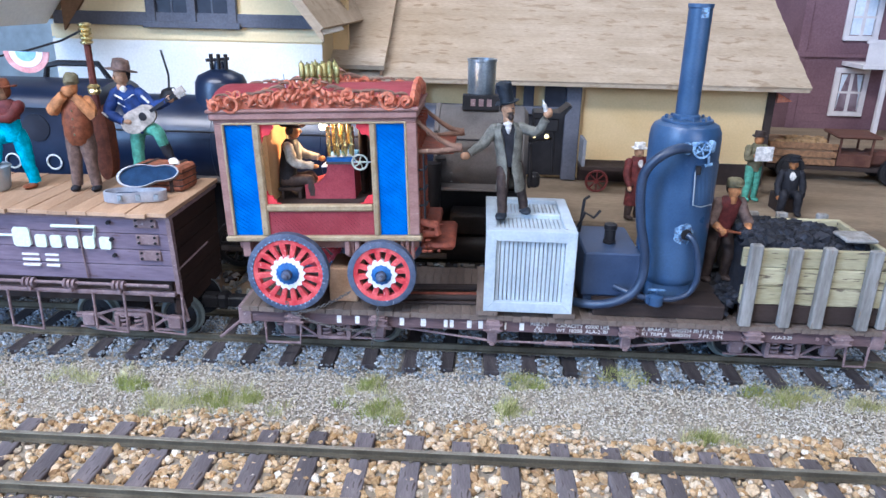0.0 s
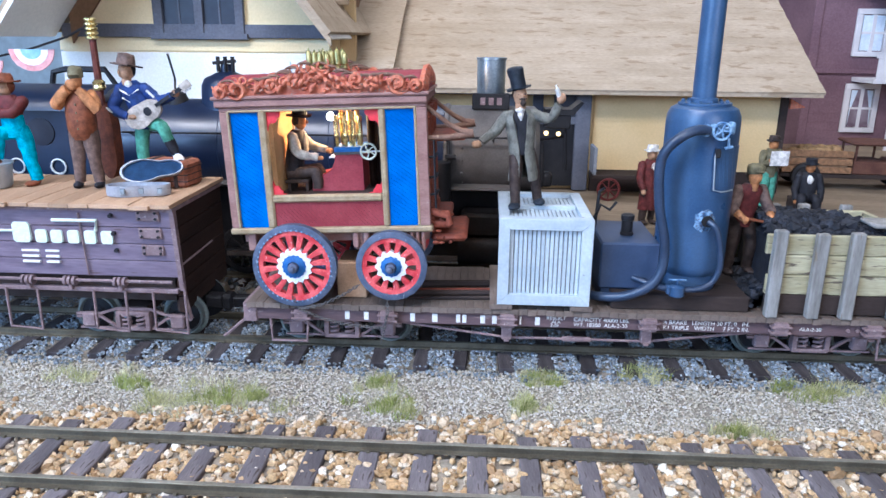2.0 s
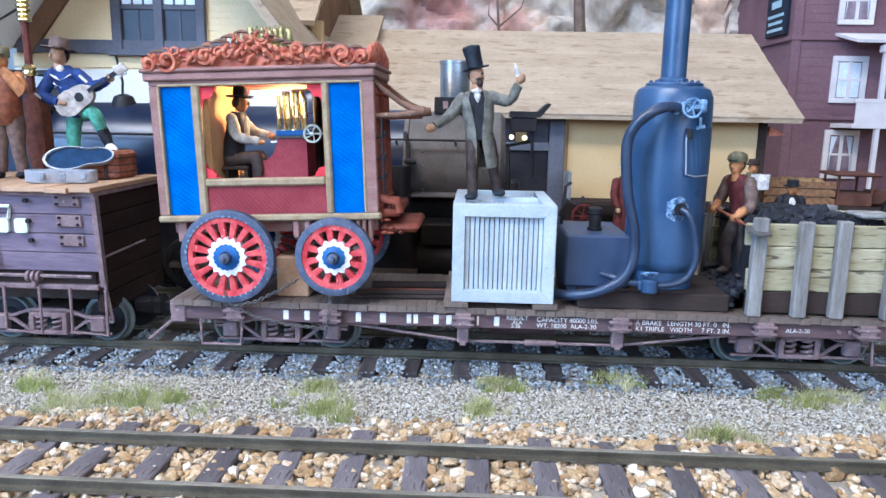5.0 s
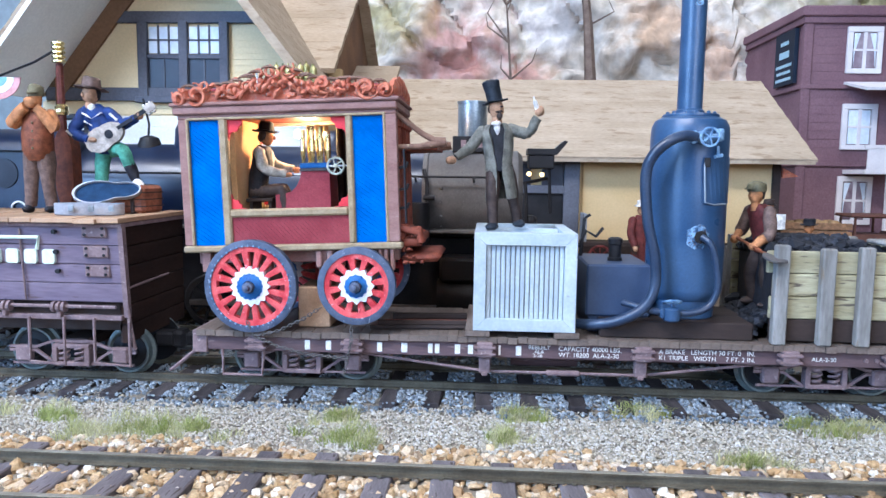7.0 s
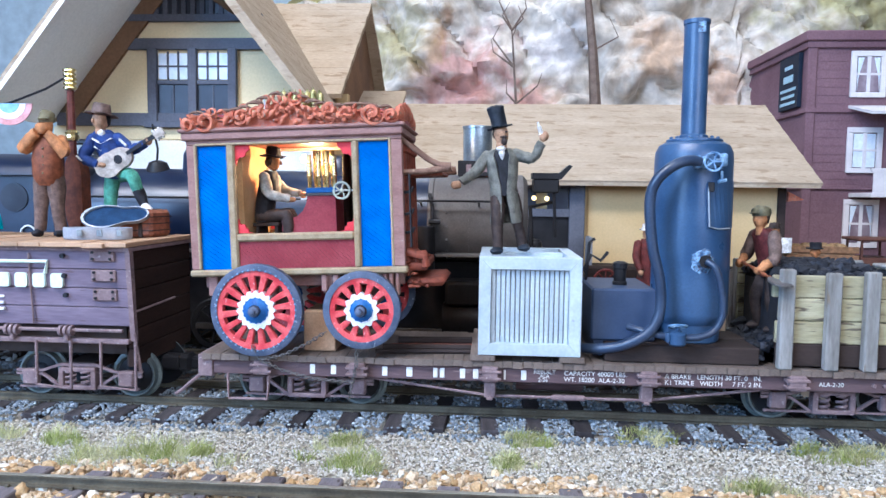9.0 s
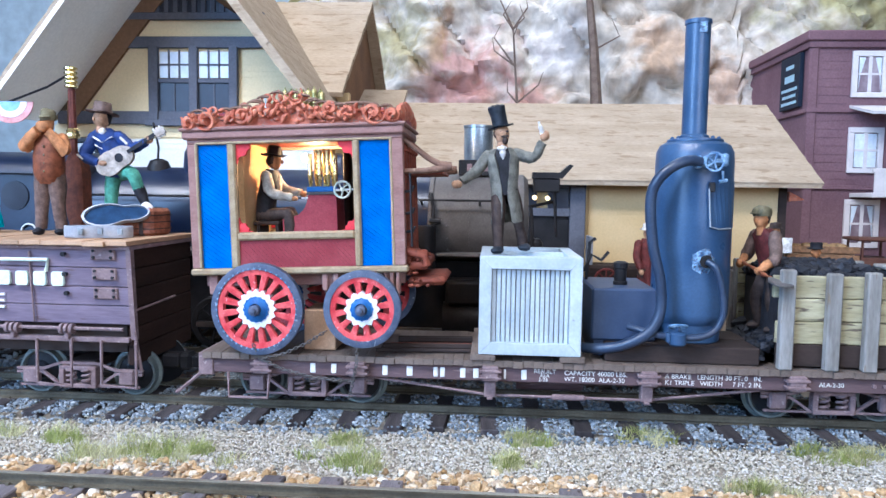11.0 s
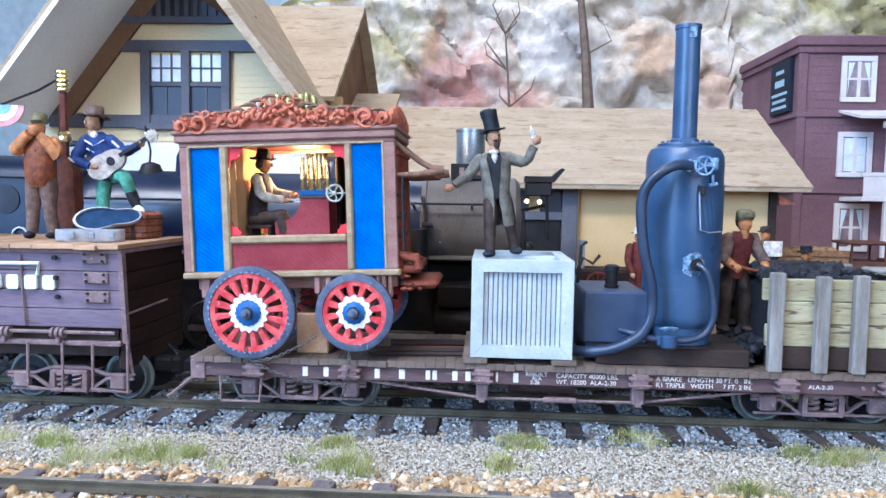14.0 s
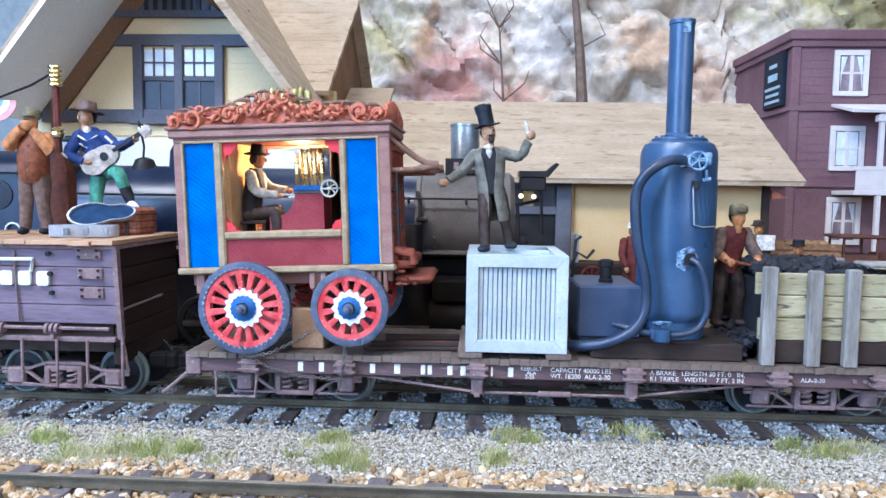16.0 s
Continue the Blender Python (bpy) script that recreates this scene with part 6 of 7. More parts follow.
    part("window_sill", box(B(), w0 - 0.6, w1 + 0.6, yw - 0.95, yw - 0.1, z0 - 1.0, z0 - 0.3, bev=0.06), M_TRIM, d)
    for x0, x1 in ((w0 + 0.9, cx - 0.65), (cx + 0.35, w1 - 0.8)):
        part("lower_pane", box(B(), x0, x1, yw - 0.3, yw - 0.15, z0 - 0.4, 28.2), M_PANE, d)
        part("meeting_rail", box(B(), x0, x1, yw - 0.55, yw - 0.2, 28.0, 28.5, bev=0.04), M_TRIM, d)
        for i in range(3):
            for j in range(2):
                a, b_ = x0 + (x1 - x0) * i / 3, x0 + (x1 - x0) * (i + 1) / 3
                c0, c1 = 28.5 + 1.6 * j, 28.5 + 1.6 * (j + 1)
                # upper panes carry the sky's reflection as their base colour
                part("upper_pane", box(B(), a + 0.12, b_ - 0.12, yw - 0.3, yw - 0.16, c0 + 0.12, c1 - 0.1), M_CURT_SKY, d)
        mu = B()
        for i in (1, 2):
            a = x0 + (x1 - x0) * i / 3
            box(mu, a - 0.1, a + 0.1, yw - 0.4, yw - 0.25, 28.5, 31.8)
        box(mu, x0, x1, yw - 0.4, yw - 0.25, 30.0, 30.2)
        part("muntin_grid", mu, M_TRIM, d)
        part("sash_bar", box(B(), (x0 + x1) / 2 - 0.1, (x0 + x1) / 2 + 0.1, yw - 0.4, yw - 0.25, z0 - 0.4, 28.1), M_TRIM, d)


depot()


def hotel():
    h = thing("hotel", Matrix(), "three storey maroon clapboard hotel with white windows and porch", "building")
    x0, x1, y0, y1, z1 = 62.2, 130.0, 93.0, 125.0, 46.0
    part("wall", box(B(), x0, x1, y0, y1, 0, z1), M_HOTEL, h)
    z = 4.0
    while z < z1 - 1:
        b = B()
        ring_stack(b, [[Vector((x, y0 - 0.10, z)), Vector((x, y0 + 0.2, z)), Vector((x, y0 + 0.2, z + 1.5)), Vector((x, y0 - 0.06, z + 1.5))] for x in (x0 + 1, x1)])
        part("clapboard", b, M_HOTEL, h)
        z += 1.55
    part("corner_board", box(B(), x0 - 0.4, x0 + 1.2, y0 - 0.5, y0 + 0.4, 0, z1, bev=0.1), M_HOTEL, h)
    part("cornice", box(box(B(), x0 - 1.2, x1, y0 - 1.4, y1, z1 - 1.2, z1 + 0.6, bev=0.2), x0 - 0.7, x1, y0 - 0.8, y1, z1 - 2.4, z1 - 1.2, bev=0.1), M_HOTEL, h)
    for z in (31.8, 17.6):
        part("belt_course", box(B(), x0 - 0.6, x1, y0 - 0.7, y1, z, z + 0.8, bev=0.08), M_HOTEL, h)
    for xw in (69.4, 84.0):
        for za, zb, c in ((34.6, 43.0, M_HPANE), (20.7, 29.1, M_CURT_SKY), (6.8, 15.8, M_HPANE)):
            wx, ww = xw, 6.3
            w = thing_part_window(h, wx, wx + ww, za, zb, y0 - 0.35, c)
    # sign on the side wall
    sg = part("sign", box(B(), x0 - 0.9, x0 - 0.1, 95.5, 104.5, 33.2, 43.4, bev=0.06), M_SIGN, h)
    for k, (z, wd, hh) in enumerate(((41.2, 3.6, 0.7), (39.0, 4.4, 1.3), (36.9, 7.2, 0.55), (35.6, 6.2, 0.55), (34.3, 7.0, 0.55))):
        part("sign_bar", box(B(), x0 - 0.98, x0 - 0.88, 100 - wd / 2, 100 + wd / 2, z - hh / 2, z + hh / 2), M_SIGNT, sg)
    # porch
    slab_roof = B()
    slab(slab_roof, [(69.5, 84.5, 31.2), (120, 84.5, 31.2), (120, 93, 33.2), (69.5, 93, 33.2)], 0.5)
    part("porch_roof", slab_roof, M_HWHITE, h)
    for x in (75.0, 93.0):
        part("porch_column", box(box(B(), x - 0.4, x + 0.4, 85.2, 86.0, 1.0, 30.6, bev=0.05), x - 0.9, x + 0.9, 84.9, 86.3, 29.2, 30.4, bev=0.1), M_HWHITE, h)
    part("balcony_floor", box(B(), 70.4, 120, 85, 93, 16.2, 17.0, bev=0.05), M_HWHITE, h)
    part("balcony_rail", box(B(), 70.4, 120, 85.0, 85.4, 20.6, 21.3, bev=0.05), M_HWHITE, h)
    part("balcony_panel", box(B(), 70.8, 120, 85.1, 85.3, 17.0, 20.6), M_HWHITE, h)


def thing_part_window(h, xa, xb, za, zb, y, back):
    f = B()
    for q in ((xa, xa + 1.0, za + 0.9, zb - 1.0), (xb - 1.0, xb, za + 0.9, zb - 1.0), (xa, xb, za, za + 0.9), (xa, xb, zb - 1.0, zb)):
        box(f, q[0], q[1], y - 0.5, y + 0.1, q[2], q[3], bev=0.08)
    w = part("window", f, M_HWHITE, h)
    for i in range(2):
        for j in range(2):
            a, b = xa + 1.0 + (xb - xa - 2) * i / 2, xa + 1.0 + (xb - xa - 2) * (i + 1) / 2
            c, d = za + 0.9 + (zb - za - 1.9) * j / 2, za + 0.9 + (zb - za - 1.9) * (j + 1) / 2
            part("pane", box(B(), a + 0.2, b - 0.2, y - 0.25, y - 0.1, c + 0.15, d - 0.15), back, w)
    bars = B()
    box(bars, (xa + xb) / 2 - 0.3, (xa + xb) / 2 + 0.3, y - 0.42, y, za + 0.5, zb - 0.5)
    box(bars, xa + 0.9, xb - 0.9, y - 0.4, y, (za + zb) / 2 - 0.2, (za + zb) / 2 + 0.2)
    part("glazing_grid", bars, M_HWHITE, w)
    if back is M_HPANE:
        for s, x in ((1, xa + 1.2), (-1, xb - 1.2)):
            c = B()
            prism(c, [(x, zb - 1.2), (x + s * 1.1, zb - 1.2), (x + s * 0.2, za + (zb - za) * 0.45), (x, za + 1.2)], y - 0.33, y - 0.27)
            part("curtain", c, M_CURT_SKY, w)
    return w


hotel()

tagged(part("platform", box(B(), -90, 150, 26.2, 92, -1, 4.4, bev=0.1), M_PLAT), kind="structure")


def hillside():
    """The rock casting behind the town, with a grassy top."""
    g = B()
    nx, nz = 240, 120
    idx = []
    for i in range(nx + 1):
        x = -75 + 260 * i / nx
        top = 69 + 8 * noise.noise((x * 0.02, 3, 0)) + (6 if x > 60 else 0) - max(0, (-18 - x)) * 0.25
        col = []
        for k in range(nz + 1):
            u = k / nz
            if u < 0.72:
                z = -3 + (top + 3) * (u / 0.72)
                y = 128 + 10 * (u / 0.72)
                p = Vector((x * 0.055, z * 0.075, 2.0))
                y -= 5.5 * noise.noise(p) + 4.5 * noise.noise(p * 2.3 + Vector((7, 3, 1))) + 1.8 * noise.noise(p * 5) + 0.8 * noise.noise(p * 11) + 0.4 * noise.noise(p * 23)
                crack = noise.noise(Vector((x * 0.075 + z * 0.03, z * 0.05, 9.0)))
                y += 2.6 * math.exp(-(crack / 0.06) ** 2) - 9.0
            else:
                v = (u - 0.72) / 0.28
                z = top + 14 * v + 1.5 * noise.noise((x * 0.15, v * 6, 0))
                y = 138 - 6 + 45 * v
            col.append(g.verts.new((x + 0.3 * noise.noise((x * 0.2, u * 20, 4)), y, z)))
        idx.append(col)
    for i in range(nx):
        for k in range(nz):
            f = g.faces.new((idx[i][k], idx[i + 1][k], idx[i + 1][k + 1], idx[i][k + 1]))
            f.material_index = 1 if k / nz > 0.70 else 0
    tagged(part("rock_hillside", g, [M_ROCK, M_BUSH], smooth=60), "pale tan and pink rock casting with a grassy top", "rock", kind="structure")
    # bushes along the rim
    rnd = random.Random(12)
    vs, fs = [], []
    for _ in range(230):
        x = rnd.uniform(30, 180)
        bx, by, bz, r = x, rnd.uniform(122, 140), rnd.uniform(68, 82), rnd.uniform(1.5, 4)
        for _ in range(46):
            d = Vector((rnd.gauss(0, 1), rnd.gauss(0, 1), rnd.gauss(0, 1))).normalized() * r * rnd.uniform(0.5, 1)
            c = Vector((bx, by, bz)) + Vector((d.x, d.y, d.z * 0.7))
            s = rnd.uniform(0.25, 0.6)
            k = len(vs)
            vs += [tuple((c + Vector((rnd.uniform(-s, s), rnd.uniform(-s, s), rnd.uniform(-s, s)))) * 0.01) for _ in range(4)]
            fs += [(k, k + 1, k + 2), (k, k + 2, k + 3), (k, k + 1, k + 3), (k + 1, k + 2, k + 3)]
    me = bpy.data.meshes.new("scrub")
    me.from_pydata(vs, [], fs)
    me.materials.append(M_BUSH)
    tagged(new("scrub", me), "dry olive scrub along the top of the rocks", "bush", kind="stuff")

    def dead_tree(x, z, h, seed, lean, thick):
        rnd2 = random.Random(seed)
        t = thing("dead_tree", Matrix(), "bare brown twig tree against the rock", "tree", "bare trees on the rocks")
        tr, br = B(), B()
        p, pts, rs = Vector((x, 112, z)), [], []
        for k in range(7):
            pts.append(p.copy()), rs.append(thick * (1 - k / 8))
            p += Vector((lean + rnd2.uniform(-0.5, 0.5), rnd2.uniform(-0.3, 0.3), h / 6))
        tube(tr, pts, rs, 6)
        part("trunk", tr, M_TWIG, t)
        for k in range(9):
            q = pts[rnd2.randint(4, 6)]
            a = rnd2.uniform(0, 6.28)
            e = q + Vector((math.cos(a) * h * 0.1, math.sin(a) * 1.5, h * rnd2.uniform(0.04, 0.14)))
            e2 = e + Vector((rnd2.uniform(-2, 2), 0, h * 0.06))
            tube(br, [q, e, e2], [0.25, 0.16, 0.06], 5)
        part("twig_spray", br, M_TWIG, t)
    dead_tree(28.5, 4.4, 64, 1, -0.9, 2.0), dead_tree(11, 4.4, 47, 2, -0.7, 0.6)


hillside()


# ---- painted figurines: each one plain mesh ----
def paint(name, c):
    return S(name, tuple(v * 0.62 for v in c), tuple(min(1, v * 1.2) for v in c), 210, 900, 0.6, bump=0.3, grain=0.2)


P_SKIN, P_FACE = paint("paint_skin", (0.46, 0.20, 0.08)), paint("paint_pale_skin", (0.46, 0.27, 0.16))
P_BROWN, P_DKBROWN, P_BLACK = paint("paint_brown", (0.20, 0.065, 0.03)), paint("paint_dark_brown", (0.055, 0.038, 0.032)), paint("paint_black", (0.02, 0.02, 0.025))
P_GREY, P_OLIVE, P_WHITE = paint("paint_coat_grey", (0.16, 0.155, 0.13)), paint("paint_olive", (0.16, 0.14, 0.08)), paint("paint_white", (0.75, 0.72, 0.68))
P_CYAN, P_NAVY, P_GREEN = paint("paint_cyan", (0.0, 0.36, 0.50)), paint("paint_navy", (0.02, 0.045, 0.17)), paint("paint_green", (0.10, 0.32, 0.23))
P_MAROON, P_RED, P_GTR = paint("paint_maroon", (0.13, 0.03, 0.028)), paint("paint_red", (0.30, 0.03, 0.03)), paint("paint_guitar", (0.42, 0.37, 0.32))
P_TOPHAT = paint("paint_top_hat", (0.022, 0.028, 0.038))
P_SHIRT, P_TAUPE = paint("paint_shirt", (0.36, 0.33, 0.28)), paint("paint_taupe", (0.16, 0.105, 0.085))


def limb(b, pts, rs, mi):
    """A sleeve or trouser leg with rounded joints."""
    p, out, rr = [Vector(q) for q in pts], [], []
    for i in range(len(p) - 1):
        for k in range(4):
            out.append(p[i].lerp(p[i + 1], k / 4)), rr.append(rs[i] + (rs[i + 1] - rs[i]) * k / 4)
    out.append(p[-1]), rr.append(rs[-1])
    for _ in range(1):
        out = [out[0]] + [(out[i - 1] + 2 * out[i] + out[i + 1]) / 4 for i in range(1, len(out) - 1)] + [out[-1]]
    tube(b, out, rr, 9, mi)
    ball(b, p[0], rs[0] * 1.02, mi, 8)


def trunk(b, levels, mi):
    """A body skinned over ellipses: height, half width, half depth, x, y."""
    rings = [[Vector((x + rx * math.cos(a), y + ry * math.sin(a), z)) for a in np.linspace(0, 6.283, 15)[:-1]] for z, rx, ry, x, y in levels]
    ring_stack(b, rings, mi)


def hat_shape(b, at, mi, brim, crown, height, tilt=(0, 0), top=1.0):
    m = Matrix.Translation(at) @ Matrix.Rotation(radians(tilt[0]), 4, "X") @ Matrix.Rotation(radians(tilt[1]), 4, "Y")
    lathe(b, [(brim, 0.06), (brim, 0.0), (crown, -0.02), (crown, 0.04), (crown * 0.97, height * 0.5), (crown * top, height * 0.92), (crown * top * 0.8, height), (0.05, height)], 16, mi, m)
    lathe(b, [(brim, 0.06), (crown, 0.1)], 16, mi, m, caps=False)


def head(b, at, skin, turn=0, hair=None):
    ball(b, at, (0.5, 0.58, 0.68), skin, 12)
    d = Vector((math.sin(turn), -math.cos(turn), 0))
    ball(b, Vector(at) + d * 0.56 + Vector((0, 0, -0.05)), (0.11, 0.11, 0.16), skin, 6)
    limb(b, [Vector(at) + Vector((0, 0, -0.55)), Vector(at) + Vector((0, 0.05, -1.05))], [0.33, 0.36], skin)
    if hair is not None:
        ball(b, Vector(at) - d * 0.26 + Vector((0, 0, 0.1)), (0.5, 0.48, 0.58), hair, 10)


def shoe(b, at, toe, mi):
    at, toe = Vector(at), Vector(toe)
    ball(b, (at + toe) / 2 + Vector((0, 0, 0.22)), (0.34 + abs(toe.x - at.x) * 0.5, 0.34 + abs(toe.y - at.y) * 0.5, 0.26), mi, 8)


def figurine(name, b, m, mats, label, size=(1, 1, 1)):
    """Carves folds and tool marks into the clothes, then links the figurine as one mesh."""
    bmesh.ops.subdivide_edges(b, edges=b.edges[:], cuts=1, use_grid_fill=True)
    b.normal_update()
    for v in b.verts:
        p = v.co
        d = 0.085 * noise.noise((p.x * 1.7, p.y * 1.7, p.z * 0.75)) + 0.06 * noise.noise((p.x * 3.6, p.y * 3.6, p.z * 2.2 + 5))
        v.co = p + v.normal * d
    bmesh.ops.scale(b, vec=size, verts=b.verts)
    ob = part(name, b, mats, None, smooth=55, m=m)
    return tagged(ob, label, "figurine", "painted figurines")


def showman():
    b = B()  # trousers, coat, skin, hat, shirt, waistcoat
    for s, foot in ((-1, (-0.7, -0.5)), (1, (0.95, 0.5))):
        limb(b, [(s * 0.42, 0, 4.2), (foot[0] * 0.85, foot[1] - 0.1, 2.2), (foot[0], foot[1], 0.35)], [0.54, 0.42, 0.34], 0)
        shoe(b, (foot[0], foot[1], 0), (foot[0] + s * 0.25, foot[1] - 0.7, 0), 3)
    trunk(b, [(3.9, 0.85, 0.62, 0, 0), (4.6, 0.9, 0.62, 0, 0), (5.6, 0.85, 0.6, 0, 0), (6.6, 1.05, 0.6, 0, 0), (7.0, 0.7, 0.45, 0, 0)], 5)
    for s in (-1, 1):  # coat halves, open in front, skirts to the knee
        rings = []
        for z, rx, ry, op in ((2.0, 1.10, 0.95, 0.34), (2.9, 1.03, 0.88, 0.26), (3.6, 0.97, 0.82, 0.22), (4.6, 0.90, 0.74, 0.26), (5.6, 1.04, 0.76, 0.38), (6.6, 1.2, 0.75, 0.5), (7.05, 0.72, 0.52, 0.6)):
            out = [Vector((s * rx * math.sin(a), -ry * math.cos(a), z)) for a in np.linspace(op, 3.2, 9)]
            inn = [Vector((s * (rx - 0.14) * math.sin(a), -(ry - 0.14) * math.cos(a), z)) for a in np.linspace(3.2, op, 9)]
            rings.append(out + inn)
        ring_stack(b, rings, 1)
    limb(b, [(-0.95, 0, 6.6), (-1.9, -0.2, 5.6), (-2.85, -0.4, 5.0)], [0.44, 0.37, 0.32], 1)
    ball(b, (-3.15, -0.45, 4.85), (0.36, 0.22, 0.26), 2, 8)
    limb(b, [(0.95, 0, 6.6), (2.1, -0.2, 6.2), (2.75, -0.5, 7.2)], [0.44, 0.38, 0.3], 1)
    ball(b, (2.9, -0.55, 7.65), (0.3, 0.26, 0.36), 2, 8)
    lathe(b, [(0.16, 0), (0.17, 0.1), (0.17, 0.5), (0.08, 0.65), (0.08, 0.85)], 8, 4, Matrix.Translation((2.75, -0.6, 7.8)) @ Matrix.Rotation(-0.25, 4, "Y"))
    ball(b, (0, -0.55, 6.75), (0.2, 0.15, 0.5), 4, 8)
    ball(b, (0, -0.62, 7.05), (0.36, 0.14, 0.16), 4, 8)
    head(b, (0.05, -0.1, 8.05), 2, 0.35, 0)
    ball(b, (0.25, -0.58, 7.52), (0.22, 0.18, 0.26), 0, 7)
    ball(b, (0.22, -0.62, 7.82), (0.3, 0.12, 0.08), 0, 7)
    for s in (-1, 1):
        ball(b, (0.2 + s * 0.2, -0.6, 8.14), (0.1, 0.05, 0.05), 3, 6)
    hat_shape(b, (0.0, 0.0, 8.5), 3, 0.86, 0.56, 1.5, (4, -9), 1.08)
    figurine("showman_figurine", b, pc(5.3, 3.4, 11.62, 0, -5, 0), [P_DKBROWN, P_GREY, P_FACE, P_TOPHAT, P_WHITE, P_BLACK], "painted showman figurine in top hat and grey frock coat, bottle raised")


showman()


def harmonica_player():
    b = B()  # trousers, waistcoat, skin, cap, shoes
    for s in (-1, 1):
        limb(b, [(s * 0.5, 0, 4.0), (s * 0.72, -0.1, 2.2), (s * 0.85, 0, 0.4)], [0.78, 0.6, 0.48], 0)
        shoe(b, (s * 0.85, 0, 0), (s * 1.05, -0.75, 0), 4)
    trunk(b, [(3.5, 1.05, 0.85, 0, 0), (4.2, 1.25, 1.1, 0, -0.1), (5.2, 1.28, 1.1, 0, -0.1), (6.3, 1.2, 0.85, 0, 0), (6.95, 0.7, 0.5, 0, 0)], 1)
    for k in range(4):
        ball(b, (0.05, -1.2 + 0.05 * k, 4.3 + 0.55 * k), 0.1, 3, 6)
    limb(b, [(-1.15, 0, 6.4), (-2.0, -0.6, 5.9), (-0.5, -0.9, 7.0)], [0.52, 0.46, 0.36], 2)
    limb(b, [(1.15, 0, 6.4), (1.75, -0.7, 5.55), (0.35, -0.9, 7.0)], [0.54, 0.5, 0.36], 2)
    ball(b, (-0.1, -0.85, 7.3), (0.6, 0.3, 0.36), 2, 8)
    head(b, (0, -0.1, 7.55), 2)
    lathe(b, [(0.66, -0.1), (0.68, 0.15), (0.6, 0.5), (0.3, 0.7), (0.05, 0.72)], 14, 3, Matrix.Translation((0, -0.05, 7.85)))
    ball(b, (0, -0.65, 7.95), (0.5, 0.34, 0.08), 3, 8)
    figurine("harmonica_player_figurine", b, pc(-28.3, 4.7, 12.1, 0, 0, 8), [P_TAUPE, P_BROWN, P_SKIN, P_OLIVE, P_BLACK], "painted stout figurine playing a harmonica in brown waistcoat", (0.84, 0.84, 1.07))


harmonica_player()


def guitar_player():
    b = B()  # trousers, jacket, skin, hat, shoes, guitar, dark
    limb(b, [(-0.3, 0, 4.1), (-0.45, -0.1, 2.2), (-0.5, 0, 0.4)], [0.5, 0.42, 0.32], 0)
    shoe(b, (-0.6, 0, 0), (-0.9, -0.6, 0), 4)
    limb(b, [(0.35, 0, 4.1), (1.35, -1.0, 4.1), (1.75, -0.9, 3.0)], [0.5, 0.45, 0.34], 0)
    limb(b, [(1.75, -0.9, 3.0), (2.2, -0.9, 1.9)], [0.36, 0.3], 6)
    limb(b, [(2.15, -0.95, 2.0), (2.7, -1.35, 1.55)], [0.3, 0.26], 7)
    trunk(b, [(3.8, 0.66, 0.56, 0, 0), (4.6, 0.70, 0.58, -0.15, 0), (5.8, 0.86, 0.60, -0.5, 0), (6.6, 0.94, 0.55, -0.75, 0), (7.05, 0.5, 0.36, -0.85, 0)], 1)
    limb(b, [(-1.6, 0, 6.4), (-2.15, -0.4, 5.1), (-0.75, -1.0, 4.7)], [0.42, 0.38, 0.3], 1)
    ball(b, (-0.45, -1.1, 4.7), (0.32, 0.2, 0.22), 2, 8)
    limb(b, [(0.1, 0, 6.5), (1.3, -0.6, 5.7), (2.3, -1.0, 6.15)], [0.42, 0.36, 0.28], 1)
    ball(b, (2.5, -1.05, 6.3), (0.26, 0.22, 0.26), 2, 8)
    for p0, p1 in (((-1.35, -0.5, 6.45), (-0.75, -0.66, 6.1)), ((-0.75, -0.66, 6.1), (-0.1, -0.5, 6.5)), ((-1.2, -0.56, 5.9), (-0.7, -0.68, 5.65)), ((-2.3, -0.75, 5.25), (-1.9, -0.85, 4.95)), ((0.5, -0.66, 6.4), (1.0, -0.9, 6.0))):
        limb(b, [p0, p1], [0.07, 0.07], 7)
    ball(b, (-0.8, -0.45, 6.85), (0.24, 0.16, 0.22), 7, 7)
    g = Matrix.Translation((0.35, -0.95, 4.95)) @ Matrix.Rotation(radians(-33), 4, "Y")
    pts = []
    for a in np.linspace(0, 6.283, 25)[:-1]:
        r = 1.0 + 0.32 * math.cos(2 * a) - 0.12 * math.cos(a)
        pts.append((r * math.cos(a), 1.02 * r * math.sin(a)))
    ring_stack(b, [[g @ Vector((x, y, z)) for x, z in pts] for y in (-0.2, 0.2)], 5)
    lathe(b, [(0.28, -0.23), (0.28, -0.2)], 12, 6, g @ RX90 @ Matrix.Translation((0.25, 0, 0.42)))
    for x0, x1, h, mi in ((0.9, 3.1, 0.13, 6), (3.1, 3.8, 0.24, 5)):
        ring_stack(b, [[g @ Vector((x, y, z)) for y, z in ((-0.3, -h), (-0.3, h), (-0.14, h), (-0.14, -h))] for x in (x0, x1)], mi)
    for k in range(6):
        q = g @ Vector((3.2 + 0.2 * (k // 2), -0.22, 0.3 if k % 2 else -0.3))
        ball(b, q, 0.1, 7, 6)
    head(b, (-0.98, -0.15, 7.7), 2, -0.5, 6)
    hat_shape(b, (-0.95, -0.05, 8.05), 3, 1.05, 0.62, 0.8, (-4, 8), 0.85)
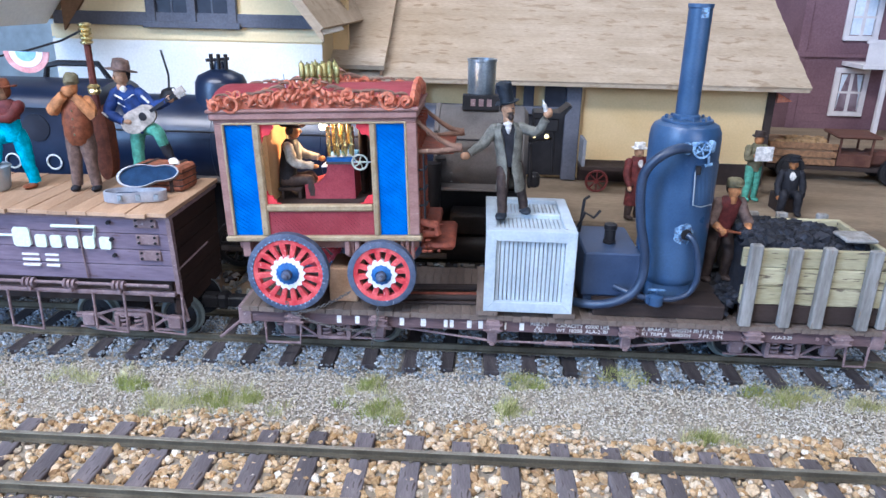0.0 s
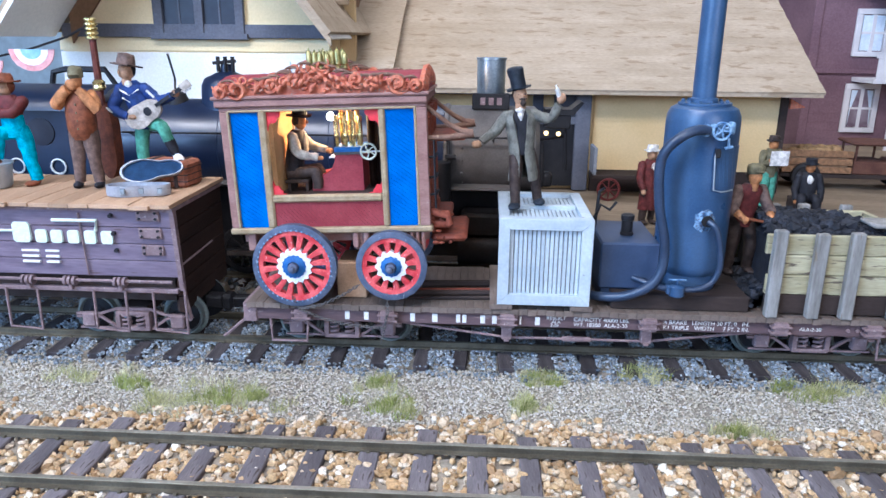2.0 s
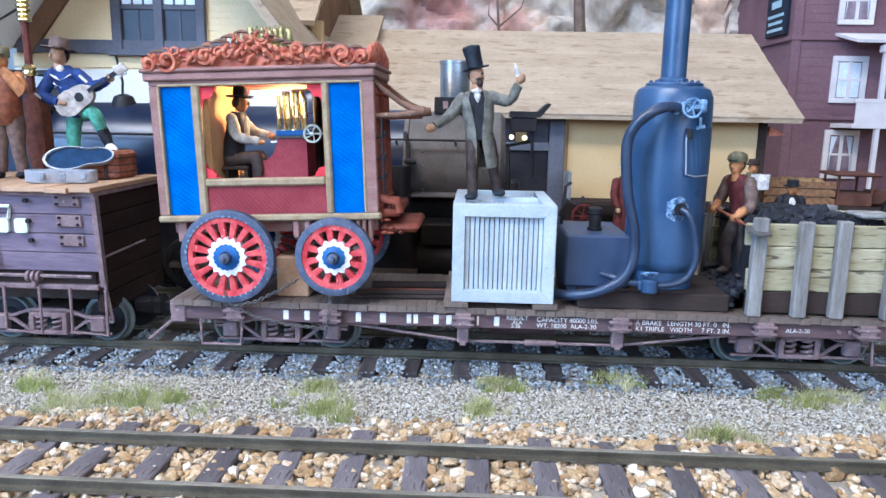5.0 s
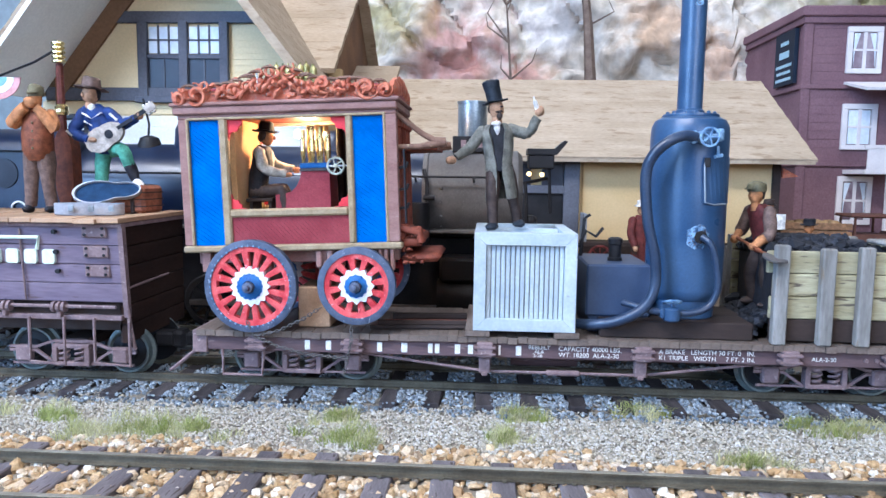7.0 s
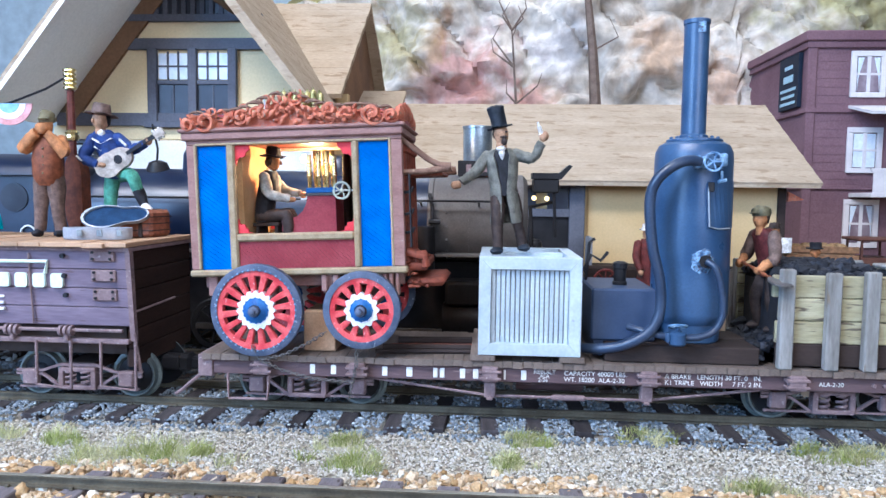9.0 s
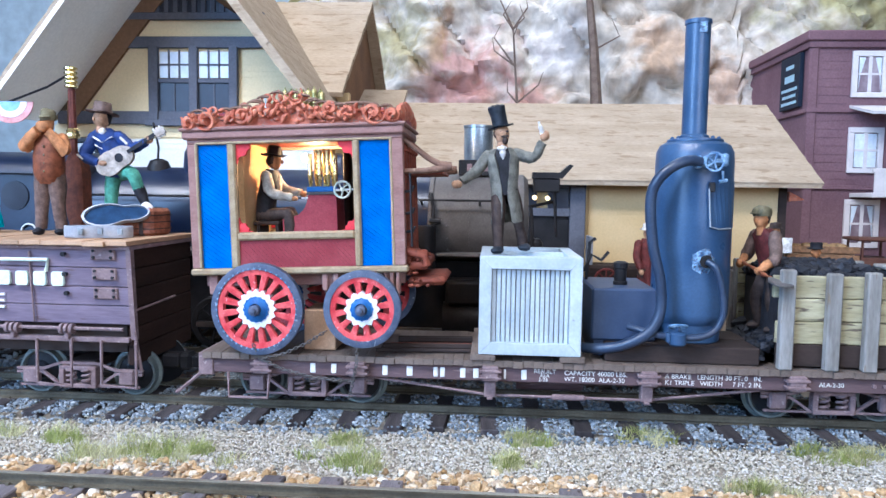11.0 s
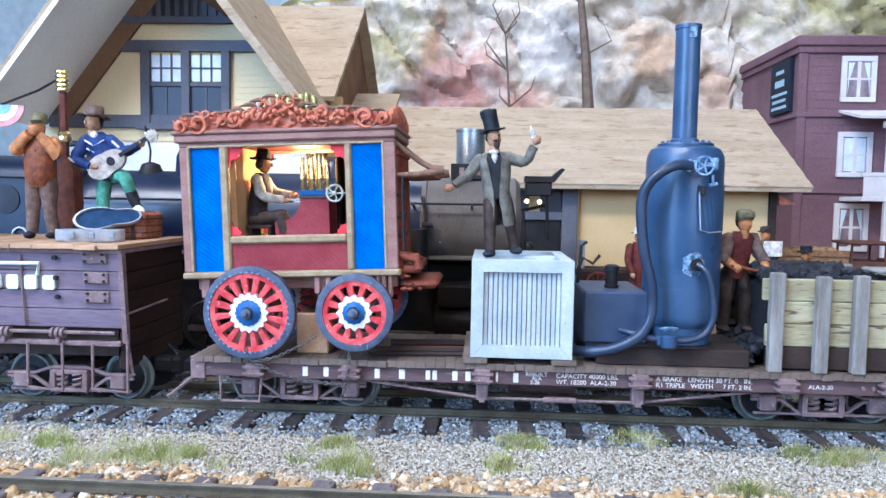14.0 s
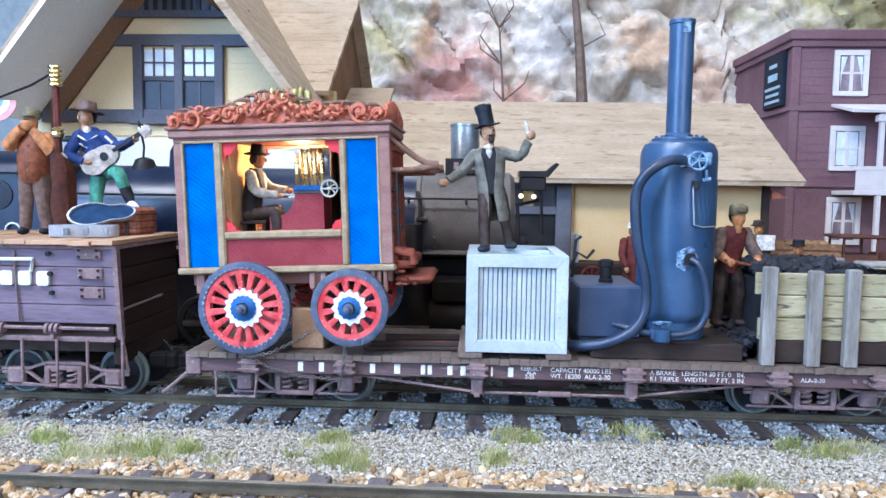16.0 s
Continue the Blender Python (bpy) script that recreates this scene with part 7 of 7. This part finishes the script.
    figurine("guitar_player_figurine", b, pc(-24.5, 7.2, 12.1, 0, 0, 6) @ Matrix.Scale(1.13, 4), [P_GREEN, P_NAVY, P_FACE, P_TAUPE, P_DKBROWN, P_GTR, P_BLACK, P_WHITE], "painted figurine playing a guitar, blue jacket, green trousers, brimmed hat")


guitar_player()


def washtub_player():
    b = B()
    limb(b, [(-0.3, 0.1, 4.2), (-1.0, -0.8, 4.0), (-1.2, -0.8, 2.2)], [0.62, 0.52, 0.42], 0)
    limb(b, [(0.4, 0.1, 4.2), (0.75, 0.1, 2.3), (1.0, 0.2, 0.4)], [0.62, 0.5, 0.45], 0)
    shoe(b, (1.0, 0.2, 0), (0.8, -0.7, 0), 3)
    shoe(b, (-1.2, -0.8, 1.75), (-1.5, -1.5, 1.75), 3)
    trunk(b, [(3.8, 0.85, 0.66, 0, 0), (5.0, 0.86, 0.66, -0.05, -0.05), (5.6, 0.86, 0.66, -0.1, -0.1)], 0)
    trunk(b, [(5.5, 0.9, 0.68, -0.1, -0.1), (6.4, 1.05, 0.66, -0.1, -0.1), (6.95, 0.6, 0.44, -0.1, -0.1)], 1)
    limb(b, [(0.85, 0, 6.4), (0.5, -0.8, 5.6), (-1.5, -1.0, 5.8)], [0.48, 0.42, 0.34], 1)
    limb(b, [(-1.0, 0, 6.4), (-1.7, -0.3, 6.2), (-2.0, -0.8, 7.2)], [0.48, 0.42, 0.34], 1)
    ball(b, (-2.0, -0.9, 7.5), 0.34, 2, 8)
    head(b, (-0.2, -0.2, 7.5), 2, -0.9, 3)
    hat_shape(b, (-0.15, -0.1, 7.85), 3, 1.05, 0.64, 0.7, (0, -6), 0.8)
    limb(b, [(-1.9, -1.0, 7.4), (-1.7, -1.2, 0.6)], [0.12, 0.13], 3)
    figurine("washtub_player_figurine", b, pc(-33.8, 4.9, 12.1, 0, 0, 0), [P_CYAN, P_MAROON, P_FACE, P_BROWN], "painted figurine in cyan overalls playing a washtub bass")
    t = B()
    lathe(t, [(1.2, 0), (1.35, 0.2), (1.5, 1.7), (1.6, 1.75), (1.6, 1.9), (1.5, 1.9)], 22, 0, Matrix.Translation((-35.6, 3.9, 12.1)))
    tagged(part("washtub", t, M_STEEL, smooth=40), "upturned galvanised steel washtub on the planks", "washtub")


washtub_player()


def organist():
    b = B()  # trousers, waistcoat, shirt, skin, hat
    limb(b, [(-0.2, -0.3, 0.3), (1.3, -0.4, 0.45), (1.35, -0.4, -0.6)], [0.42, 0.38, 0.3], 0)
    limb(b, [(-0.2, 0.35, 0.3), (1.3, 0.4, 0.45), (1.35, 0.4, -0.6)], [0.42, 0.38, 0.3], 0)
    trunk(b, [(0.0, 0.55, 0.65, -0.2, 0), (0.8, 0.55, 0.68, -0.15, 0), (1.9, 0.6, 0.75, 0.05, 0), (2.6, 0.55, 0.78, 0.15, 0), (2.95, 0.32, 0.45, 0.2, 0)], 1)
    ball(b, (0.62, 0, 2.0), (0.18, 0.3, 0.75), 2, 8)
    limb(b, [(0.1, -0.75, 2.55), (0.35, -0.95, 1.6), (1.5, -0.6, 1.3)], [0.34, 0.31, 0.22], 2)
    limb(b, [(0.15, 0.75, 2.55), (0.6, 0.95, 1.9), (1.75, 0.6, 1.6)], [0.34, 0.31, 0.22], 2)
    for p in ((1.7, -0.6, 1.25), (1.95, 0.55, 1.55)):
        ball(b, p, (0.22, 0.16, 0.14), 3, 7)
    ball(b, (0.4, 0, 3.45), (0.42, 0.38, 0.5), 3, 10)
    ball(b, (0.84, 0, 3.4), (0.1, 0.09, 0.12), 3, 6)
    ball(b, (0.3, 0, 3.5), (0.42, 0.4, 0.42), 0, 9)
    hat_shape(b, (0.38, 0, 3.75), 4, 0.78, 0.46, 0.62, (0, 6), 0.9)
    return figurine("organist_figurine", b, ORGANIST_AT, [P_DKBROWN, P_BLACK, P_SHIRT, P_SKIN, P_BLACK], "painted organist figurine in black waistcoat and hat, seated at the keys", (1.19, 1.1, 1.19))


ORGANIST_AT = WAGON @ pc(-2.85, 3.2, 3.3)
organist_ob = organist()


def stoker():
    b = B()  # trousers, vest, shirt, skin, cap, shovel
    for s in (-1, 1):
        limb(b, [(s * 0.45, 0.1, 4.0), (s * 0.85, -0.4, 2.2), (s * 0.9, 0, 0.4)], [0.62, 0.5, 0.42], 0)
        shoe(b, (s * 0.9, 0, 0), (s * 1.05, -0.75, 0), 0)
    trunk(b, [(3.7, 0.88, 0.66, 0, 0.05), (4.6, 0.9, 0.68, 0, -0.05), (5.7, 1.02, 0.7, 0, -0.35), (6.5, 1.1, 0.62, 0, -0.6), (6.95, 0.6, 0.42, 0, -0.7)], 1)
    for s, el, ha in ((-1, (-1.5, -0.9, 5.1), (-0.9, -1.9, 4.5)), (1, (1.7, -0.9, 5.0), (1.3, -2.0, 4.2))):
        limb(b, [(s * 1.0, -0.5, 6.4), el, tuple(Vector(el).lerp(Vector(ha), 0.3))], [0.48, 0.44, 0.38], 2)
        limb(b, [tuple(Vector(el).lerp(Vector(ha), 0.25)), ha], [0.32, 0.26], 3)
        ball(b, ha, 0.28, 3, 8)
    head(b, (0.05, -1.0, 7.55), 3, 0.2, 0)
    lathe(b, [(0.62, -0.1), (0.68, 0.15), (0.62, 0.42), (0.3, 0.56), (0.05, 0.58)], 14, 4, Matrix.Translation((0.05, -0.95, 7.85)))
    ball(b, (0.12, -1.55, 7.95), (0.46, 0.3, 0.07), 4, 8)
    limb(b, [(-1.3, -1.75, 4.7), (1.2, -2.0, 4.25), (3.4, -2.3, 3.8)], [0.12, 0.12, 0.12], 5)
    m = Matrix.Translation((4.1, -2.4, 3.65)) @ Matrix.Rotation(radians(12), 4, "Y")
    trunk_pts = [[m @ Vector(p) for p in ((x, -w, 0.0 + u), (x, w, 0.0 + u), (x, w, 0.1 + u), (x, -w, 0.1 + u))] for x, w, u in ((-0.8, 0.35, 0.1), (-0.5, 0.6, 0), (0.4, 0.62, 0), (0.8, 0.35, 0.05))]
    ring_stack(b, trunk_pts, 6)
    return figurine("stoker_figurine", b, STOKER_AT(0), [P_DKBROWN, P_MAROON, P_TAUPE, P_SKIN, P_OLIVE, P_BROWN, M_SMOKE], "painted stoker figurine in cap and red vest, swinging a coal shovel", (0.92, 0.92, 1.0))


def STOKER_AT(turn):
    """Turned about the upright line through its head."""
    return pc(21.75 - 0.004 * turn, 3.6, 6.6, 0, 0, turn) @ pc(0, 0.95, 0)


stoker_ob = stoker()


def bystander(name, at, turn, mats, label, seated=False, tall=False, paper=False):
    b = B()
    if seated:
        for s in (-1, 1):
            limb(b, [(s * 0.45, 0, 2.2), (s * 0.8, -1.5, 2.3), (s * 0.9, -1.5, 0.4)], [0.58, 0.5, 0.4], 0)
            shoe(b, (s * 0.9, -1.5, 0), (s * 1.0, -2.1, 0), 0)
        dz = -1.9
    else:
        for s in (-1, 1):
            limb(b, [(s * 0.42, 0, 4.0), (s * 0.5, -0.1, 2.2), (s * 0.55, 0, 0.4)], [0.58, 0.46, 0.38], 0)
            shoe(b, (s * 0.55, 0, 0), (s * 0.65, -0.65, 0), 0)
        dz = 0
    low = 1.6 if tall else 3.7 + dz
    trunk(b, [(low, 1.1 if tall else 0.8, 0.8 if tall else 0.62, 0, 0), (4.4 + dz, 0.9, 0.66, 0, 0), (6.4 + dz, 1.05, 0.64, 0, 0), (6.95 + dz, 0.6, 0.42, 0, 0)], 1)
    for s in (-1, 1):
        if paper:
            limb(b, [(s * 1.0, 0, 6.4 + dz), (s * 1.3, -0.5, 5.2 + dz), (s * 0.9, -1.3, 5.6 + dz)], [0.46, 0.4, 0.32], 1)
        else:
            limb(b, [(s * 1.0, 0, 6.4 + dz), (s * 1.35, -0.3, 4.9 + dz), (s * 1.2, -0.9, 3.9 + dz)], [0.46, 0.4, 0.32], 1)
        ball(b, (s * (0.85 if paper else 1.2), -1.35 if paper else -0.95, (5.65 if paper else 3.7) + dz), 0.26, 2, 7)
    if paper:
        box(b, -1.1, 1.1, -1.75, -1.6, 5.2 + dz, 6.9 + dz, 4)
    ball(b, (0, -0.6, 6.2 + dz), (0.35, 0.12, 0.5), 4, 7)
    head(b, (0, -0.1, 7.5 + dz), 2)
    hat_shape(b, (0, -0.05, 7.85 + dz), 3, 0.85, 0.6, 0.65, (0, 0), 0.95)
    figurine(name, b, pc(*at, 0, 0, turn), mats, label)


bystander("traveller_figurine", (19.8, 27.6, 4.42), 20, [P_DKBROWN, P_MAROON, P_FACE, P_WHITE, P_WHITE], "painted traveller figurine in long maroon coat and white hat", tall=True)
bystander("reader_figurine", (35.8, 37.0, 4.42), 10, [P_GREEN, P_OLIVE, P_SKIN, P_DKBROWN, P_WHITE], "painted figurine in olive and green reading a white newspaper", paper=True)
bystander("waiting_figurine", (38.4, 32.5, 4.42), -10, [P_BLACK, P_BLACK, P_SKIN, P_BLACK, P_WHITE], "painted figurine in dark suit sitting on a box", seated=True)
tagged(part("box_seat", box(B(), 37.2, 39.6, 32.0, 34.6, 4.42, 6.4, bev=0.08), M_DARKW), "small dark wooden box under a seated figurine", "box")


# ---- small things on the gondola ----
def guitar_case():
    c = thing("guitar_case", pc(-22.8, 2.3, 12.12, 0, 0, 12) @ Matrix.Scale(0.86, 4), "open silver guitar case lined with dark blue", "guitar case")
    pts = []
    for a in np.linspace(0, 6.283, 33)[:-1]:
        r = 1.6 + 0.62 * math.cos(2 * a) - 0.42 * math.cos(a)
        pts.append((1.2 * r * math.cos(a), 0.8 * r * math.sin(a)))

    def shell(m, name, depth):
        b = B()
        rings = [[m @ Vector((x * s, y * s, z)) for x, y in pts] for s, z in ((0.96, 0), (1.0, 0.1), (1.0, depth), (0.94, depth), (0.92, 0.15))]
        ring_stack(b, rings, 0)
        o = part(name, b, M_CASE, c, smooth=35)
        i = B()
        ring_stack(i, [[m @ Vector((x * s, y * s, z)) for x, y in pts] for s, z in ((0.925, 0.16), (0.925, depth * 0.55))], 0)
        part("lining", i, M_LINING, o)
        for x in (-1.5, 0, 1.5):
            part("clasp", box(B(), x - 0.2, x + 0.2, -1.35, -1.15, 0.3, 0.8, bev=0.04), M_WHITEW, o)
        return o
    shell(Matrix(), "case_base", 0.95)
    shell(Matrix.Translation((0.9, 1.75, 0.7)) @ Matrix.Rotation(radians(14), 4, "Z") @ Matrix.Rotation(radians(56), 4, "X") @ Matrix.Rotation(radians(-9), 4, "Y") @ Matrix.Translation((0, 1.1, 0.1)), "case_lid", 0.5)


guitar_case()
su = thing("suitcase", pc(-22.6, 6.3, 12.12, 0, 0, -6), "brown leather suitcase lying on the planks", "suitcase")
part("body", box(B(), -2.1, 2.1, -1.3, 1.3, 0, 2.0, bev=0.22), paint("leather", (0.30, 0.11, 0.06)), su)
for xx in (-1.2, 1.2):
    part("strap", box(B(), xx - 0.16, xx + 0.16, -1.38, 1.38, -0.0, 2.06, bev=0.05), P_DKBROWN, su)
for zz in (0.5, 1.0, 1.5):
    part("seam", box(B(), -2.12, 2.12, -1.33, 1.33, zz - 0.04, zz + 0.04), P_DKBROWN, su)


def bass():
    b = thing("upright_bass", pc(-27.9, 7.2, 12.1, 0, -1, 0), "brown upright bass with a gilded scroll behind the players", "bass")
    body = B()
    pts = []
    for a in np.linspace(0, 6.283, 33)[:-1]:
        r = 1.9 + 0.5 * math.cos(2 * a)
        pts.append((0.5 * r * math.sin(a), 3.2 + 1.25 * r * math.cos(a)))
    prism(body, pts, -0.1, 1.1)
    part("body", body, paint("bass_brown", (0.13, 0.04, 0.02)), b)
    part("neck", tube(B(), [(0, 0.1, 6.0), (0, 0.1, 11.2)], [0.3, 0.26], 8), paint("neck_brown", (0.13, 0.04, 0.03)), b)
    g = B()
    lathe(g, [(0.42, 7.2), (0.5, 7.4), (0.45, 7.6), (0.5, 7.8), (0.3, 8.0)], 10, 0, Matrix.Translation((0, 0.1, 0)))
    part("collar", g, M_BRASS, b)
    g = B()
    for k in range(5):
        lathe(g, [(0.3, 0), (0.48, 0.1), (0.48, 0.22), (0.3, 0.32)], 10, 0, Matrix.Translation((0, 0.1, 11.0 + 0.33 * k)))
    part("scroll", g, M_BRASS, b)


bass()


def bunting():
    t = thing("bunting", Matrix(), "red white and blue bunting fans on a dark cord", "bunting")
    line = [(-28.1, 7.4, 24.3), (-30.5, 8, 23.3), (-34, 9, 22.4), (-39, 10, 21.4), (-46, 11, 20.4)]
    part("cord", tube(B(), line, 0.09, 6), M_BLACK, t)
    for x, z in ((-34.2, 22.3), (-38.6, 21.4), (-43, 20.7)):
        for r, mat in ((1.9, P_RED), (1.4, P_WHITE), (0.85, P_NAVY)):
            f = B()
            off = 0.06 * (2.0 - r)
            prism(f, [(x + r * math.cos(a), z - r * math.sin(a) * 0.9) for a in np.linspace(0, math.pi, 13)], 9.0 - off - 0.04, 9.06)
            part("fan", f, S("bunting_%d" % (r * 10), *(((0.55, 0.25, 0.25), (0.7, 0.4, 0.4)) if r > 1.5 else ((0.75, 0.75, 0.75), (0.82, 0.82, 0.82)) if r > 1 else ((0.2, 0.4, 0.6), (0.3, 0.5, 0.7))), 100, 600, 0.8), t)


bunting()


# ---- on the platform ----
def old_truck():
    t = thing("old_truck", pc(52, 50, 4.42, 0, 0, -6), "rusty brown old motor truck with a wooden stake body", "truck")
    part("frame", box(B(), -10, 11, -2.6, 2.6, 1.6, 2.2, bev=0.05), M_DARKW, t)
    rust = S("truck_rust", (0.085, 0.035, 0.025), (0.13, 0.06, 0.04), 60, 500, 0.7, bump=0.4)
    c = box(B(), -1.2, 3.2, -2.6, 2.6, 2.2, 3.9, bev=0.15)
    cab = part("cab", c, rust, t)
    for x in (-1.1, 2.9):
        for y in (-2.5, 2.3):
            part("cab_post", box(B(), x, x + 0.25, y, y + 0.25, 3.9, 6.0), rust, cab)
    part("cab_roof", box(B(), -1.7, 4.0, -2.9, 2.9, 6.0, 6.4, bev=0.18), rust, t)
    part("bonnet", box(B(), 3.2, 7.2, -1.6, 1.6, 2.2, 4.2, bev=0.4), rust, t)
    for k in range(3):
        part("stake_board", box(B(), -10, -1.4, -2.9, -2.65, 2.3 + 1.05 * k, 3.15 + 1.05 * k, bev=0.05), paint("truck_wood_%d" % k, (0.26, 0.14, 0.07)), t)
        part("stake_board", box(B(), -10, -1.4, 2.65, 2.9, 2.3 + 1.05 * k, 3.15 + 1.05 * k, bev=0.05), M_TAN, t)
    rnd = random.Random(2)
    part("load", box(B(), -9.5, -1.8, -2.4, 2.4, 2.3, 4.9), M_TAN, t)
    for k in range(18):
        part("sack", ball(B(), (rnd.uniform(-9, -2.2), rnd.uniform(-2, 2), 5.0), (0.8, 0.6, 0.5), 0, 8), paint("sack_%d" % k, (0.36, 0.22, 0.10)), t, smooth=60)
    for x in (-7.0, 6.0):
        for y in (-2.9, 2.9):
            w = B()
            lathe(w, [(0.4, -0.2), (1.2, -0.15), (1.35, -0.4), (1.8, -0.35), (1.85, 0), (1.8, 0.35), (1.35, 0.4), (1.2, 0.15), (0.4, 0.25)], 22, 0, along_y(x, y, 1.85))
            part("wheel", w, M_BLACK, t, smooth=40)


old_truck()


def baggage_cart():
    t = thing("baggage_cart", pc(19.5, 40.5, 4.42), "dark wooden station baggage cart with iron wheels", "cart")
    part("bed", box(B(), -4, 6, -1.8, 1.8, 2.6, 3.1, bev=0.06), M_DARKW, t)
    part("end_rack", box(B(), -4, -3.6, -1.8, 1.8, 3.1, 6.4, bev=0.05), S("grey_blue_boards", (0.20, 0.21, 0.24), (0.28, 0.29, 0.32), 60, 500, 0.8), t)
    for x in (-2.0, 3.6):
        w = B()
        tube(w, [(x + 1.3 * math.cos(a), -1.9, 1.35 + 1.3 * math.sin(a)) for a in np.linspace(0, 6.283, 19)[:-1]], 0.16, 6, closed=True)
        wheel = part("wheel", w, P_MAROON, t)
        for k in range(8):
            a = 6.283 * k / 8
            part("spoke", tube(B(), [(x, -1.9, 1.35), (x + 1.3 * math.cos(a), -1.9, 1.35 + 1.3 * math.sin(a))], 0.1, 4), P_MAROON, wheel)


baggage_cart()


def ceiling_lamp(x, y):
    """An unseen long lamp housing under the ceiling, added over its light."""
    t = thing("ceiling_lamp", pc(x, y, 162.5), "long white lamp housing added out of view above the layout", "lamp", "ceiling lamps")
    part("housing", box(B(), -68, 68, -22, 22, 0.6, 2.5, bev=0.3), M_CEIL, t)
    for yy in (-21.5, 20.5):
        part("edge", box(B(), -68, 68, yy, yy + 1.0, -1.2, 0.6, bev=0.1), M_STEEL, t)


ceiling_lamp(-60, -90)
# made-up housing that goes with the rear fill
ceiling_lamp(20, 75)


# ---- what moves ----
def motions():
    # the stoker turns between the coal and the boiler
    holds = [(0.0, 0.12, 0), (0.55, 0.9, 1), (1.25, 2.1, 0), (2.5, 2.9, 1), (3.3, 4.1, 0), (4.6, 4.95, 1), (5.4, 6.25, 0), (6.75, 7.2, 1), (7.55, 8.35, 0), (8.8, 9.3, 1), (9.65, 10.45, 0), (10.95, 11.45, 1), (11.8, 12.65, 0), (13.05, 13.55, 1), (13.85, 14.75, 0), (15.1, 15.55, 1), (15.9, 16.0, 0)]
    rows = []
    for a, b, turned in holds:
        turn = -72 if turned else 12
        rows += [(a, STOKER_AT(turn)), (b, STOKER_AT(turn + 1))]
    walk(stoker_ob, rows)
    # the organist sways over the keys
    rows = []
    for k in range(33):
        t = 0.5 * k
        rows.append((t, ORGANIST_AT @ pc(0, 0, 0, 0, 3.0 * math.sin(t * 3.1), 5 * math.sin(t * 1.9 + 1))))
    walk(organist_ob, rows)
    # the flywheel turns
    rows = []
    for k in range(65):
        rows.append((0.25 * k, FLYWHEEL_AT @ pose(0, 0, 0, 0, (k * 40) % 360, 0)))
    walk(flywheel_ob, rows)


motions()
